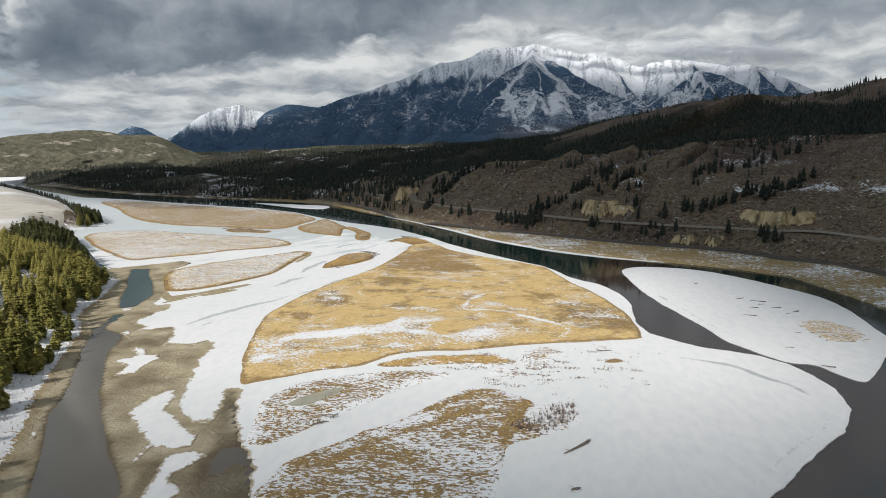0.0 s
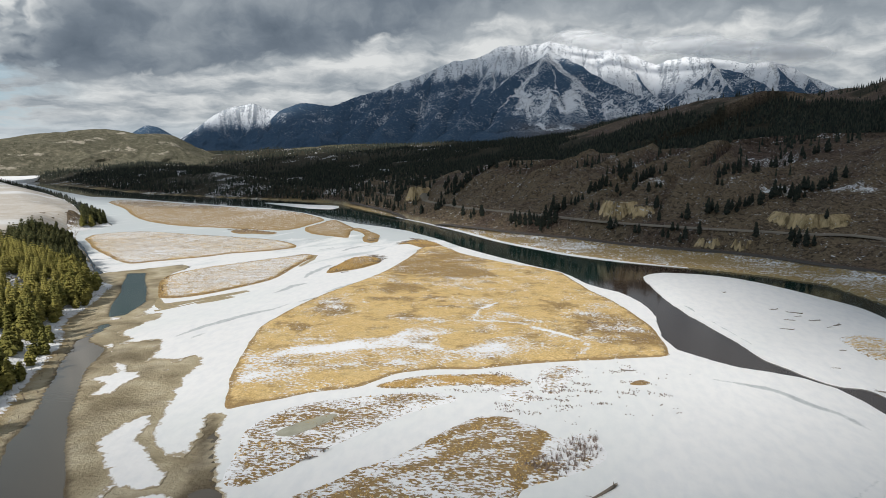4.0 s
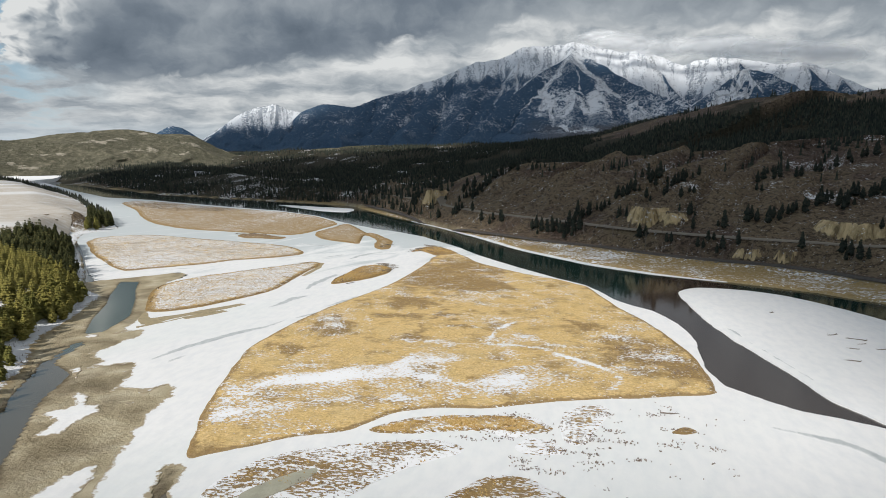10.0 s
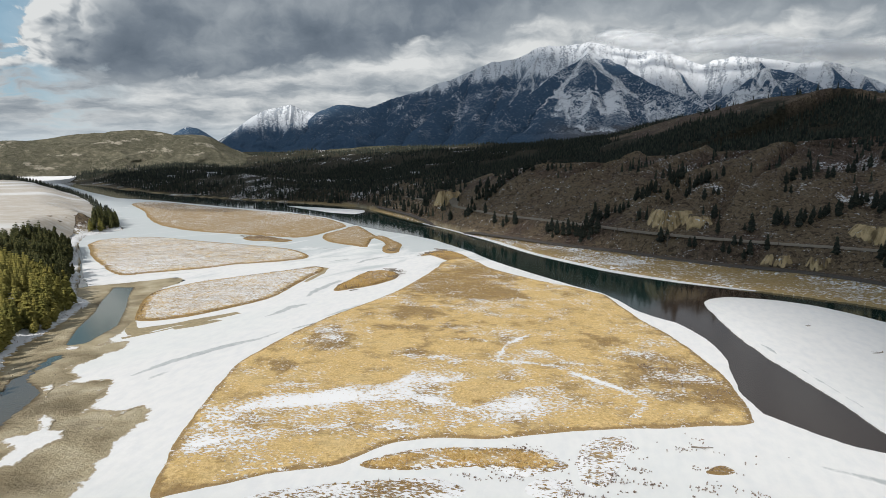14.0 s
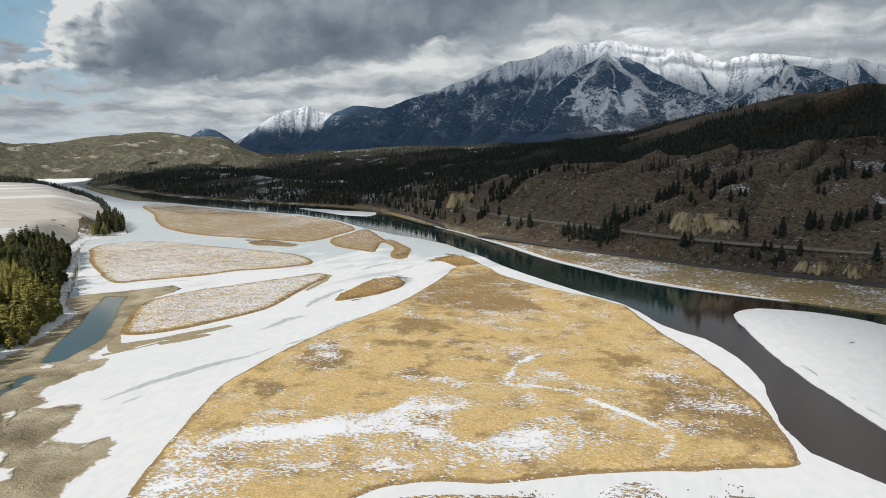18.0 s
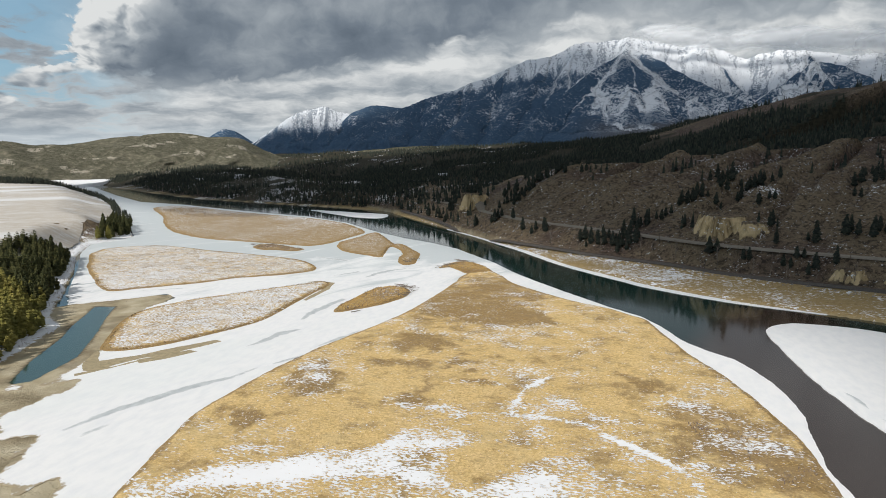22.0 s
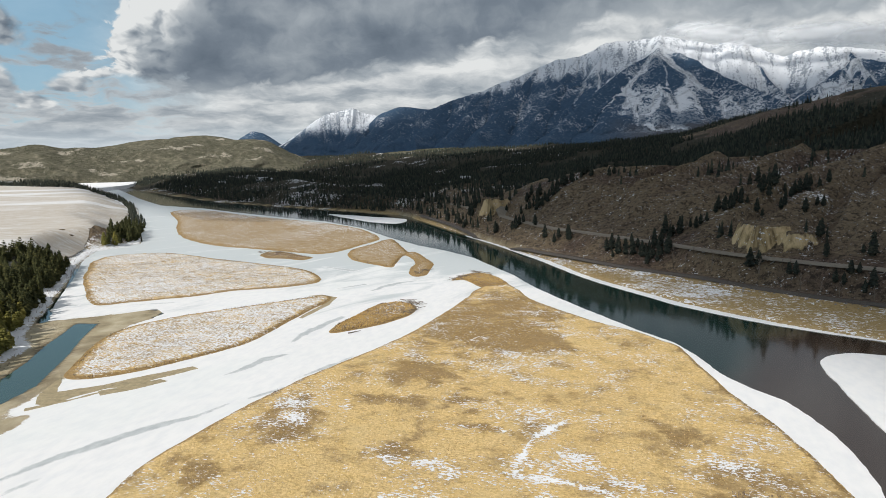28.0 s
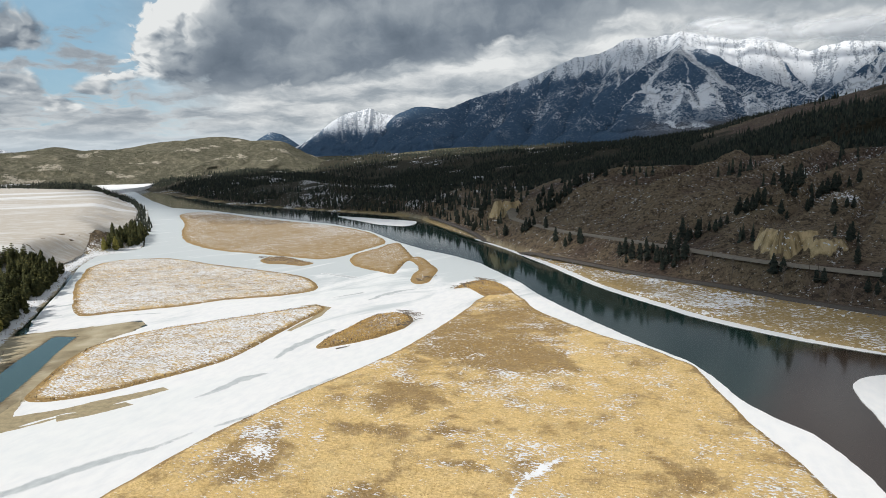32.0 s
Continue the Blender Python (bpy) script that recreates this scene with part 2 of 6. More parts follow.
def build_ground(N, pos):
    mud = N.ramp(N.noise(pos, 0.06, 7, 0.5, 0.4), [(0.32, (0.24, 0.200, 0.130)), (0.5, (0.40, 0.345, 0.235)), (0.66, (0.53, 0.47, 0.345))])
    wet = N.step(N.math("ADD", N.n("ShaderNodeSeparateXYZ", ins={0: pos}).outputs[2], N.math("MULTIPLY", N.math("SUBTRACT", N.noise(pos, 0.05, 7, 0.55), 0.5), 0.45)), -0.30, -0.06)
    mud = N.mix(wet, N.mix(0.80, mud, (0.088, 0.068, 0.045)), mud)
    cobble = N.noise(pos, 1.6, 4, 0.7)
    mud = N.mix(N.math("MULTIPLY", N.step(cobble, 0.55, 0.7), 0.14), mud, (0.13, 0.115, 0.09))
    sage = N.ramp(N.noise(pos, 0.35, 9, 0.72), [(0.34, (0.042, 0.032, 0.027)), (0.5, (0.116, 0.082, 0.064)), (0.66, (0.205, 0.150, 0.114))])
    tawny = N.ramp(N.noise(pos, 0.5, 8, 0.7), [(0.32, (0.095, 0.070, 0.046)), (0.66, (0.26, 0.198, 0.130))])
    # ridges paler, gullies darker: plant cover plus relief shading put into the colour
    ridge = N.math("ADD", N.attr("gul"), N.math("MULTIPLY", N.math("SUBTRACT", N.noise(pos, 0.03, 7, 0.62), 0.5), 0.9))
    sage = N.mix(N.step(ridge, 0.36, 0.74), sage, tawny)
    sage = N.mix(N.math("MULTIPLY", N.step(N.noise(pos, 0.26, 6, 0.8), 0.52, 0.56), 0.76), sage, (0.034, 0.027, 0.024))
    clay = N.ramp(N.noise(N.vmath("MULTIPLY", pos, (1.0, 1.0, 0.12)), 0.16, 8, 0.68, 0.5), [(0.36, (0.16, 0.118, 0.065)), (0.46, (0.40, 0.300, 0.165)), (0.58, (0.62, 0.48, 0.28))])
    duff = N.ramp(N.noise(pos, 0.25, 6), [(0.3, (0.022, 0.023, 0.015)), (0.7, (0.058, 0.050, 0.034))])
    turf = N.ramp(N.noise(pos, 0.6, 8, 0.7), [(0.3, (0.24, 0.165, 0.07)), (0.7, (0.44, 0.33, 0.17))])
    col = N.mix(N.attr("hill"), mud, sage)
    col = N.mix(N.attr("turf"), col, turf)
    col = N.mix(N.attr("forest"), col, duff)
    col = N.mix(N.step(N.math("ADD", N.attr("clay"), N.math("MULTIPLY", N.math("SUBTRACT", N.noise(pos, 0.09, 8, 0.65), 0.5), 1.7)), 0.35, 0.65), col, clay)
    lay = flecks(N, pos, N.attr("snow"), 0.60, 0.09, 3.2)
    col = N.mix(lay, col, (0.80, 0.815, 0.84))
    return col, (N.math("ADD", N.noise(pos, 0.9, 7, 0.7), N.math("MULTIPLY", N.noise(pos, 0.25, 5, 0.7), 2.0)), 0.5)


def build_field(N, pos):
    lie = N.n("ShaderNodeVectorRotate", rotation_type="Z_AXIS", ins={"Vector": pos, "Angle": radians(-40)}).outputs[0]
    streak = N.noise(N.vmath("MULTIPLY", lie, (0.30, 1.2, 1)), 0.010, 6, 0.55, 0.4)
    grain = N.noise(N.vmath("MULTIPLY", lie, (0.4, 1.6, 1)), 0.16, 9, 0.72)
    stubble = N.math("MULTIPLY", N.step(streak, 0.36, 0.50), N.step(grain, 0.30, 0.58))
    snow = N.ramp(grain, [(0.3, (0.58, 0.58, 0.575)), (0.7, (0.76, 0.765, 0.77))])
    return N.mix(N.math("MULTIPLY", stubble, 0.75), snow, (0.40, 0.335, 0.25))


def build_water(N, pos):
    shoal = N.step(N.math("ADD", N.attr("shoal"), N.math("MULTIPLY", N.math("SUBTRACT", N.noise(pos, 0.04, 5), 0.5), 0.35)), 0.25, 0.85)
    col = N.mix(shoal, (0.011, 0.027, 0.023), (0.046, 0.033, 0.025))
    col = N.mix(N.attr("silt"), col, (0.095, 0.080, 0.056))
    col = N.mix(N.attr("pool"), col, (0.032, 0.060, 0.047))
    return col, (N.noise(N.vmath("MULTIPLY", pos, (1, 1.6, 1)), 0.6, 4), 0.012)


def build_needles(N, pos):
    r = N.n("ShaderNodeObjectInfo").outputs["Random"]
    isl = N.n("ShaderNodeNewGeometry").outputs["Random Per Island"]
    col = N.ramp(N.math("ADD", N.math("MULTIPLY", r, 0.6), N.math("MULTIPLY", isl, 0.4)),
                 [(0.0, (0.105, 0.108, 0.030)), (0.5, (0.190, 0.176, 0.046)), (1.0, (0.285, 0.245, 0.068))])
    return N.mix(N.step(N.noise(pos, 0.8, 4), 0.4, 0.7), col, N.mix(0.4, col, (0.022, 0.028, 0.010)))


# darker copy of the needles, with passing cloud shade put into the colour
def build_shaded_needles(N, pos):
    isl = N.n("ShaderNodeNewGeometry").outputs["Random Per Island"]
    return N.ramp(isl, [(0.0, (0.034, 0.040, 0.020)), (0.6, (0.064, 0.068, 0.028)), (1.0, (0.115, 0.108, 0.042))])


def build_forest(N, pos):
    isl = N.n("ShaderNodeNewGeometry").outputs["Random Per Island"]
    return N.ramp(isl, [(0.0, (0.026, 0.033, 0.029)), (0.6, (0.048, 0.056, 0.045)), (1.0, (0.080, 0.080, 0.060))])


def build_bark(N, pos):
    return N.ramp(N.noise(N.vmath("MULTIPLY", pos, (3, 3, 0.6)), 2.0, 5), [(0.3, (0.055, 0.038, 0.026)), (0.7, (0.16, 0.115, 0.08))])


def build_deadwood(N, pos):
    return N.ramp(N.noise(N.vmath("MULTIPLY", pos, (2, 2, 2)), 1.5, 5), [(0.3, (0.10, 0.082, 0.065)), (0.7, (0.29, 0.25, 0.21))])


def build_twigs(N, pos):
    isl = N.n("ShaderNodeNewGeometry").outputs["Random Per Island"]
    return N.ramp(isl, [(0.0, (0.115, 0.082, 0.070)), (0.6, (0.22, 0.165, 0.138)), (1.0, (0.36, 0.30, 0.25))])


def build_brush(N, pos):
    isl = N.n("ShaderNodeNewGeometry").outputs["Random Per Island"]
    return N.ramp(isl, [(0.0, (0.045, 0.034, 0.029)), (0.6, (0.092, 0.070, 0.058)), (1.0, (0.17, 0.135, 0.11))])


def build_tuft(N, pos):
    isl = N.n("ShaderNodeNewGeometry").outputs["Random Per Island"]
    col = N.ramp(isl, [(0.0, (0.47, 0.315, 0.115)), (0.5, (0.58, 0.405, 0.162)), (1.0, (0.67, 0.49, 0.22))])
    dark = N.step(N.math("MULTIPLY", N.noise(pos, 0.03, 8, 0.66, 0.5), 0.9), 0.46, 0.58)
    return N.mix(N.math("MULTIPLY", dark, 0.75), col, (0.30, 0.19, 0.085))


def build_mountain(N, pos):
    z = N.n("ShaderNodeSeparateXYZ", ins={0: pos}).outputs[2]
    run = N.n("ShaderNodeCombineXYZ", ins={0: N.math("MULTIPLY", N.attr("along"), 0.020), 1: N.math("MULTIPLY", N.attr("down"), 1.6), 2: 0.0}).outputs[0]
    ribs = N.noise(run, 1.0, 8, 0.66, 0.5)
    fine = N.noise(pos, 0.07, 8, 0.74)
    patch = N.noise(pos, 0.0065, 7, 0.64)
    # trees reach up to their line, thin out below it, and leave the gullies to the snow
    below = N.math("DIVIDE", N.math("SUBTRACT", N.attr("snowline"), z), 60.0)
    ragged = N.math("ADD", N.math("MULTIPLY", N.math("SUBTRACT", ribs, 0.5), 3.2), N.math("MULTIPLY", N.math("SUBTRACT", fine, 0.5), 4.2))
    wood = N.step(N.math("ADD", below, ragged), -0.5, 0.5)
    chute = N.math("MULTIPLY", N.attr("gully"), N.step(N.math("ADD", z, N.math("SUBTRACT", N.math("MULTIPLY", N.math("SUBTRACT", patch, 0.5), 500.0), N.attr("snowline"))), -330, -230))
    wood = N.math("MULTIPLY", wood, N.math("SUBTRACT", 1.0, N.step(N.math("ADD", chute, N.math("MULTIPLY", N.math("SUBTRACT", fine, 0.5), 1.6)), 0.45, 0.75)))
    # clearings among the trees
    glade = N.math("ADD", N.math("MULTIPLY", N.math("SUBTRACT", fine, 0.5), 3.4), N.math("MULTIPLY", N.math("SUBTRACT", patch, 0.5), 2.0))
    low = N.math("MULTIPLY", N.attr("thin"), N.math("SUBTRACT", 1.0, N.step(z, 330, 520)))
    glade = N.math("ADD", glade, N.math("MULTIPLY", low, 0.26))
    glade = N.math("MULTIPLY", N.step(glade, 0.20, 0.38), N.step(z, 120, 300))
    wood = N.math("MULTIPLY", wood, N.math("SUBTRACT", 1.0, N.math("MULTIPLY", glade, 0.85)))
    # bare rock ribs in the snow
    scree = N.step(N.math("ADD", N.math("MULTIPLY", N.math("SUBTRACT", ribs, 0.5), 2.4), N.math("MULTIPLY", N.math("SUBTRACT", fine, 0.5), 2.2)), 0.04, 0.24)
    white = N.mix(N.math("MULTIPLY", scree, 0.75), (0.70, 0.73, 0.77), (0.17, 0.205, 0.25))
    # distance haze put into the colour: trees, and the rock above, are tinted blue
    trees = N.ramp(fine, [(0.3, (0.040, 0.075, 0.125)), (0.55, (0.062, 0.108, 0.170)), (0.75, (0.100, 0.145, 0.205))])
    slope = N.math("MULTIPLY", N.attr("thin"), N.math("SUBTRACT", 1.0, N.step(N.math("ADD", z, N.math("MULTIPLY", N.math("SUBTRACT", patch, 0.5), 260.0)), 180, 260)))
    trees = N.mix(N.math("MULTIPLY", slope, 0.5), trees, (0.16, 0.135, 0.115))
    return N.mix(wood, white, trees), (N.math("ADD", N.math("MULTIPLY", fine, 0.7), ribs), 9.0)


def build_hill_wood(N, pos):
    f = N.noise(pos, 0.06, 8, 0.75)
    col = N.ramp(f, [(0.34, (0.070, 0.072, 0.052)), (0.5, (0.120, 0.114, 0.082)), (0.64, (0.20, 0.18, 0.135))])
    open_land = N.step(N.noise(N.vmath("MULTIPLY", pos, (1, 1, 2.5)), 0.009, 7, 0.66), 0.57, 0.63)
    col = N.mix(N.math("MULTIPLY", open_land, 0.7), col, (0.44, 0.40, 0.33))
    return col, (f, 3.0)


def plain(c, s=0.4, k=0.25):
    """A colour with grain at two scales."""
    def made(N, pos):
        f = N.math("ADD", N.math("MULTIPLY", N.noise(pos, s, 6), 0.6), N.math("MULTIPLY", N.noise(pos, s * 9, 4), 0.4))
        return N.ramp(f, [(0.3, tuple(v * (1 - k) for v in c)), (0.7, tuple(min(1, v * (1 + k)) for v in c))])
    return made


ICE = material("snowy_ice", build_ice, 0.75, 0.3)
MELT = material("melting_snow", build_melt, 0.8, 0.2)
SNOW = material("snow", lambda N, pos: (snow_colour(N, pos), (N.noise(pos, 0.6, 6), 0.15)), 0.8, 0.2)
POND = material("silty_pond_ice", plain((0.36, 0.35, 0.27), 0.3, 0.2), 0.4, 0.4)
GREY_ICE = material("bare_grey_ice", build_grey_ice, 0.6, 0.3)
SILT = material("river_silt", plain((0.34, 0.285, 0.18), 0.5, 0.35), 0.9, 0.2)
GRASS = material("dry_grass", build_grass, 0.95, 0.1)
GROUND = material("valley_ground", build_ground, 0.95, 0.12)
FIELD = material("snowy_field", build_field, 0.9, 0.1)
WATER = material("river_water", build_water, 0.06, 0.5)
NEEDLES = material("pine_needles", build_needles, 0.85, 0.15)
FOREST = material("far_forest", build_forest, 0.95, 0.05)
HILLTREE = material("sunlit_pines", plain((0.080, 0.086, 0.058), 0.03, 0.3), 0.95, 0.05)
FIR = material("dark_fir_needles", build_forest, 0.9, 0.08)
SHADED_NEEDLES = material("shaded_needles", build_shaded_needles, 0.9, 0.08)
BARK = material("bark", build_bark)
DEADWOOD = material("weathered_wood", build_deadwood)
TWIGS = material("bare_twigs", build_twigs)
BRUSH = material("sagebrush", build_brush)
TUFT = material("straw_tufts", build_tuft, 0.95, 0.1)
MOUNTAIN = material("hazed_rock_and_snow", build_mountain, 0.95, 0.05)
HILLWOOD = material("wooded_hill", build_hill_wood, 0.95, 0.05)
ASPHALT = material("road_surface", plain((0.24, 0.21, 0.17), 0.5))
BALLAST = material("rail_ballast", plain((0.10, 0.088, 0.078), 1.5, 0.4))
STEEL = material("rail_steel", plain((0.16, 0.12, 0.10), 2.0), 0.5, 0.5, 0.7)
TIE = material("tie_wood", plain((0.06, 0.048, 0.04), 2.0))
POLE = material("pole_wood", plain((0.11, 0.085, 0.065), 1.0))
RIPRAP = material("riprap_stone", plain((0.24, 0.23, 0.22), 0.7, 0.5))
WALLS = material("house_wall", plain((0.62, 0.60, 0.56), 0.8, 0.1))
ROOF = material("house_roof", plain((0.55, 0.57, 0.60), 0.6, 0.2))
PANE = material("window_pane", plain((0.03, 0.035, 0.04), 0.5), 0.1, 0.5)
CLOUD = material("cloud_vapour", plain((0.8, 0.8, 0.8), 0.01, 0.05), 1.0, 0.0)



def thin_cloud(name):
    """Pale vapour, see-through where it is thin."""
    m = bpy.data.materials.new(name)
    m.use_nodes = True
    N = Nodes(m.node_tree)
    pos = N.n("ShaderNodeNewGeometry").outputs["Position"]
    wisps = N.noise(N.vmath("MULTIPLY", pos, (1, 1, 1.2)), 0.0045, 6, 0.55, 0.3)
    fac = N.math("MULTIPLY", N.attr("thick"), N.step(N.math("ADD", wisps, N.math("MULTIPLY", N.attr("thick"), 0.25)), 0.42, 0.80))
    body = N.n("ShaderNodeAddShader", ins={0: N.n("ShaderNodeBsdfDiffuse", ins={0: (0.46, 0.47, 0.48, 1)}).outputs[0], 1: N.n("ShaderNodeBsdfTranslucent", ins={0: (0.42, 0.43, 0.44, 1)}).outputs[0]}).outputs[0]
    gap = N.n("ShaderNodeBsdfTransparent").outputs[0]
    mixed = N.n("ShaderNodeMixShader", ins={0: N.math("MULTIPLY", fac, 0.9), 1: gap, 2: body}).outputs[0]
    N.t.links.new(mixed, N.n("ShaderNodeOutputMaterial").inputs[0])
    return m


VEIL = thin_cloud("thin_cloud")

# ---- shape helpers ----
def mesh_of(name, verts, faces, mats, attrs=None, smooth=False, face_mats=None):
    me = bpy.data.meshes.new(name)
    me.from_pydata(verts if isinstance(verts, list) else verts.tolist(), [], faces if isinstance(faces, list) else faces.tolist())
    for m in mats if isinstance(mats, (list, tuple)) else [mats]:
        me.materials.append(m)
    for k, v in (attrs or {}).items():
        a = me.attributes.new(k, "FLOAT", "POINT")
        a.data.foreach_set("value", np.asarray(v, dtype=np.float32))
    if smooth:
        me.shade_smooth()
    if face_mats is not None:
        me.polygons.foreach_set("material_index", np.asarray(face_mats, dtype=np.int32))
    return me


def part(name, data, parent, label=""):
    ob = new(name, data)
    ob.parent = parent
    if label:
        ob["label"] = label
    return ob


def hash2(ix, iy, seed):
    h = (ix.astype(np.int64) * 374761393 + iy.astype(np.int64) * 668265263 + seed * 1442695041) & 0x7FFFFFFF
    h = ((h ^ (h >> 13)) * 1274126177) & 0x7FFFFFFF
    return ((h ^ (h >> 16)) & 0xFFFF) / 65535.0


def vnoise(x, y, seed=0):
    """Smooth value noise, 0 to 1."""
    ix, iy = np.floor(x), np.floor(y)
    fx, fy = x - ix, y - iy
    fx, fy = fx * fx * fx * (fx * (fx * 6 - 15) + 10), fy * fy * fy * (fy * (fy * 6 - 15) + 10)
    a, b = hash2(ix, iy, seed), hash2(ix + 1, iy, seed)
    c, d = hash2(ix, iy + 1, seed), hash2(ix + 1, iy + 1, seed)
    return (a + (b - a) * fx) * (1 - fy) + (c + (d - c) * fx) * fy


def fbm(x, y, seed=0, octaves=5, gain=0.5):
    out, amp, tot = 0.0, 1.0, 0.0
    for o in range(octaves):
        out = out + amp * vnoise(x * 2 ** o + 17.3 * o, y * 2 ** o - 9.1 * o, seed + o)
        tot += amp
        amp *= gain
    return out / tot


def ridged(x, y, seed=0, octaves=5, gain=0.5):
    out, amp, tot = 0.0, 1.0, 0.0
    for o in range(octaves):
        out = out + amp * (1 - np.abs(2 * vnoise(x * 2 ** o + 31.7 * o, y * 2 ** o + 5.3 * o, seed + o) - 1))
        tot += amp
        amp *= gain
    return out / tot


def sstep(x, lo, hi):
    t = np.clip((x - lo) / (hi - lo), 0, 1)
    return t * t * (3 - 2 * t)


def to_line(x, y, line):
    """Distance to a polyline, signed (positive on its right), and the place along it from 0 to its last index."""
    pts = np.array(line, float)
    best = np.full(x.shape, 1e18)
    sign, where = np.zeros(x.shape), np.zeros(x.shape)
    for i in range(len(pts) - 1):
        ax, ay = pts[i]
        dx, dy = pts[i + 1] - pts[i]
        t = np.clip(((x - ax) * dx + (y - ay) * dy) / (dx * dx + dy * dy), 0, 1)
        ex, ey = x - ax - t * dx, y - ay - t * dy
        d = ex * ex + ey * ey
        m = d < best
        best = np.where(m, d, best)
        sign = np.where(m, np.where(ex * dy - ey * dx >= 0, 1.0, -1.0), sign)
        where = np.where(m, i + t, where)
    return np.sqrt(best) * sign, where


def inside(x, y, poly):
    p = np.array(poly, float)
    out = np.zeros(x.shape, bool)
    for (x0, y0), (x1, y1) in zip(p, np.roll(p, -1, 0)):
        if y0 != y1:
            out ^= ((y0 > y) != (y1 > y)) & (x < (x1 - x0) * (y - y0) / (y1 - y0) + x0)
    return out


def curve(points, spacing, closed=True, wobble=0.0, seed=0, straight=False, grain=13):
    """A Catmull-Rom curve through the points, resampled, with an uneven edge."""
    p = np.array(points, float)
    n = len(p)
    out = []
    for i in range(n if closed else n - 1):
        if closed:
            a, b, c, d = p[i - 1], p[i], p[(i + 1) % n], p[(i + 2) % n]
        else:
            a, b, c, d = p[max(i - 1, 0)], p[i], p[i + 1], p[min(i + 2, n - 1)]
        k = max(2, int(np.linalg.norm(c - b) / spacing))
        for t in np.arange(k) / k:
            out.append(b + (c - b) * t if straight else 0.5 * (2 * b + (c - a) * t + (2 * a - 5 * b + 4 * c - d) * t * t + (3 * b - a - 3 * c + d) * t ** 3))
    if not closed:
        out.append(p[-1])
    out = np.array(out)
    if wobble:
        tan = np.roll(out, -1, 0) - np.roll(out, 1, 0)
        nrm = np.stack([tan[:, 1], -tan[:, 0]], 1)
        nrm /= np.maximum(np.linalg.norm(nrm, axis=1), 1e-6)[:, None]
        w = fbm(out[:, 0] / grain, out[:, 1] / grain, seed, 6, 0.66) - 0.5
        out += nrm * (w * 2 * (wobble(out[:, 0], out[:, 1]) if callable(wobble) else wobble))[:, None]
    return out


def slab(name, edge, spacing, height, mats, attr_fn=None, bottom=-1.0, rng_seed=3):
    """A sheet bounded by edge, its top at height(x, y, distance from edge), with a skirt down to bottom."""
    rng = np.random.default_rng(rng_seed)
    lo, hi = edge.min(0), edge.max(0)
    gx, gy = np.meshgrid(np.arange(lo[0], hi[0], spacing), np.arange(lo[1], hi[1], spacing))
    gx = gx.ravel() + rng.uniform(-0.35, 0.35, gx.size) * spacing
    gy = gy.ravel() + rng.uniform(-0.35, 0.35, gy.size) * spacing
    closed = np.vstack([edge, edge[:1]])
    keep = inside(gx, gy, edge)
    gx, gy = gx[keep], gy[keep]
    d = np.abs(to_line(gx, gy, closed)[0]) if len(gx) else gx
    keep = d > spacing * 0.45
    gx, gy, d = gx[keep], gy[keep], d[keep]
    n = len(edge)
    pts = [Vector(q) for q in edge] + [Vector((a, b)) for a, b in zip(gx, gy)]
    from mathutils.geometry import delaunay_2d_cdt
    vs, _, fs, _, _, _ = delaunay_2d_cdt(pts, [(i, (i + 1) % n) for i in range(n)], [], 1, 1e-4)
    xy = np.array([(q[0], q[1]) for q in vs])
    dist = np.abs(to_line(xy[:, 0], xy[:, 1], closed)[0])
    z = height(xy[:, 0], xy[:, 1], dist)
    verts = np.column_stack([xy, z])
    m = len(verts)
    faces = [list(f) for f in fs]
    rim = {}
    for f in faces:
        for a, b in zip(f, f[1:] + f[:1]):
            if (b, a) in rim:
                del rim[(b, a)]
            else:
                rim[(a, b)] = True
    low = {}
    extra = []
    for a, b in rim:
        for q in (a, b):
            if q not in low:
                low[q] = m + len(extra)
                extra += [(xy[q, 0], xy[q, 1], z[q]), (xy[q, 0], xy[q, 1], bottom)]
        faces.append([low[b], low[a], low[a] + 1, low[b] + 1])
    verts = np.vstack([verts, np.array(extra)]) if extra else verts
    attrs = {}
    if attr_fn:
        for k, v in attr_fn(verts[:, 0], verts[:, 1], np.concatenate([dist, np.zeros(len(extra))])).items():
            attrs[k] = v
    return mesh_of(name, verts, faces, mats, attrs, True)


def ribbon(name, line, offsets, mats, lift, spacing=3.0):
    """A strip along a line, offsets (across, up), following the ground."""
    c = curve(line, spacing, False)
    tan = np.gradient(c, axis=0)
    nrm = np.stack([tan[:, 1], -tan[:, 0]], 1)
    nrm /= np.linalg.norm(nrm, axis=1)[:, None]
    base = ground_z(c[:, 0], c[:, 1]) + lift
    base = np.convolve(np.pad(base, 4, "edge"), np.ones(9) / 9, "valid")
    verts, faces = [], []
    k = len(offsets)
    for i in range(len(c)):
        for a, h in offsets:
            q = c[i] + nrm[i] * a
            verts.append((q[0], q[1], base[i] + h))
    for i in range(len(c) - 1):
        for j in range(k - 1):
            faces.append((i * k + j, i * k + j + 1, (i + 1) * k + j + 1, (i + 1) * k + j))
    return mesh_of(name, verts, faces, mats, smooth=False)


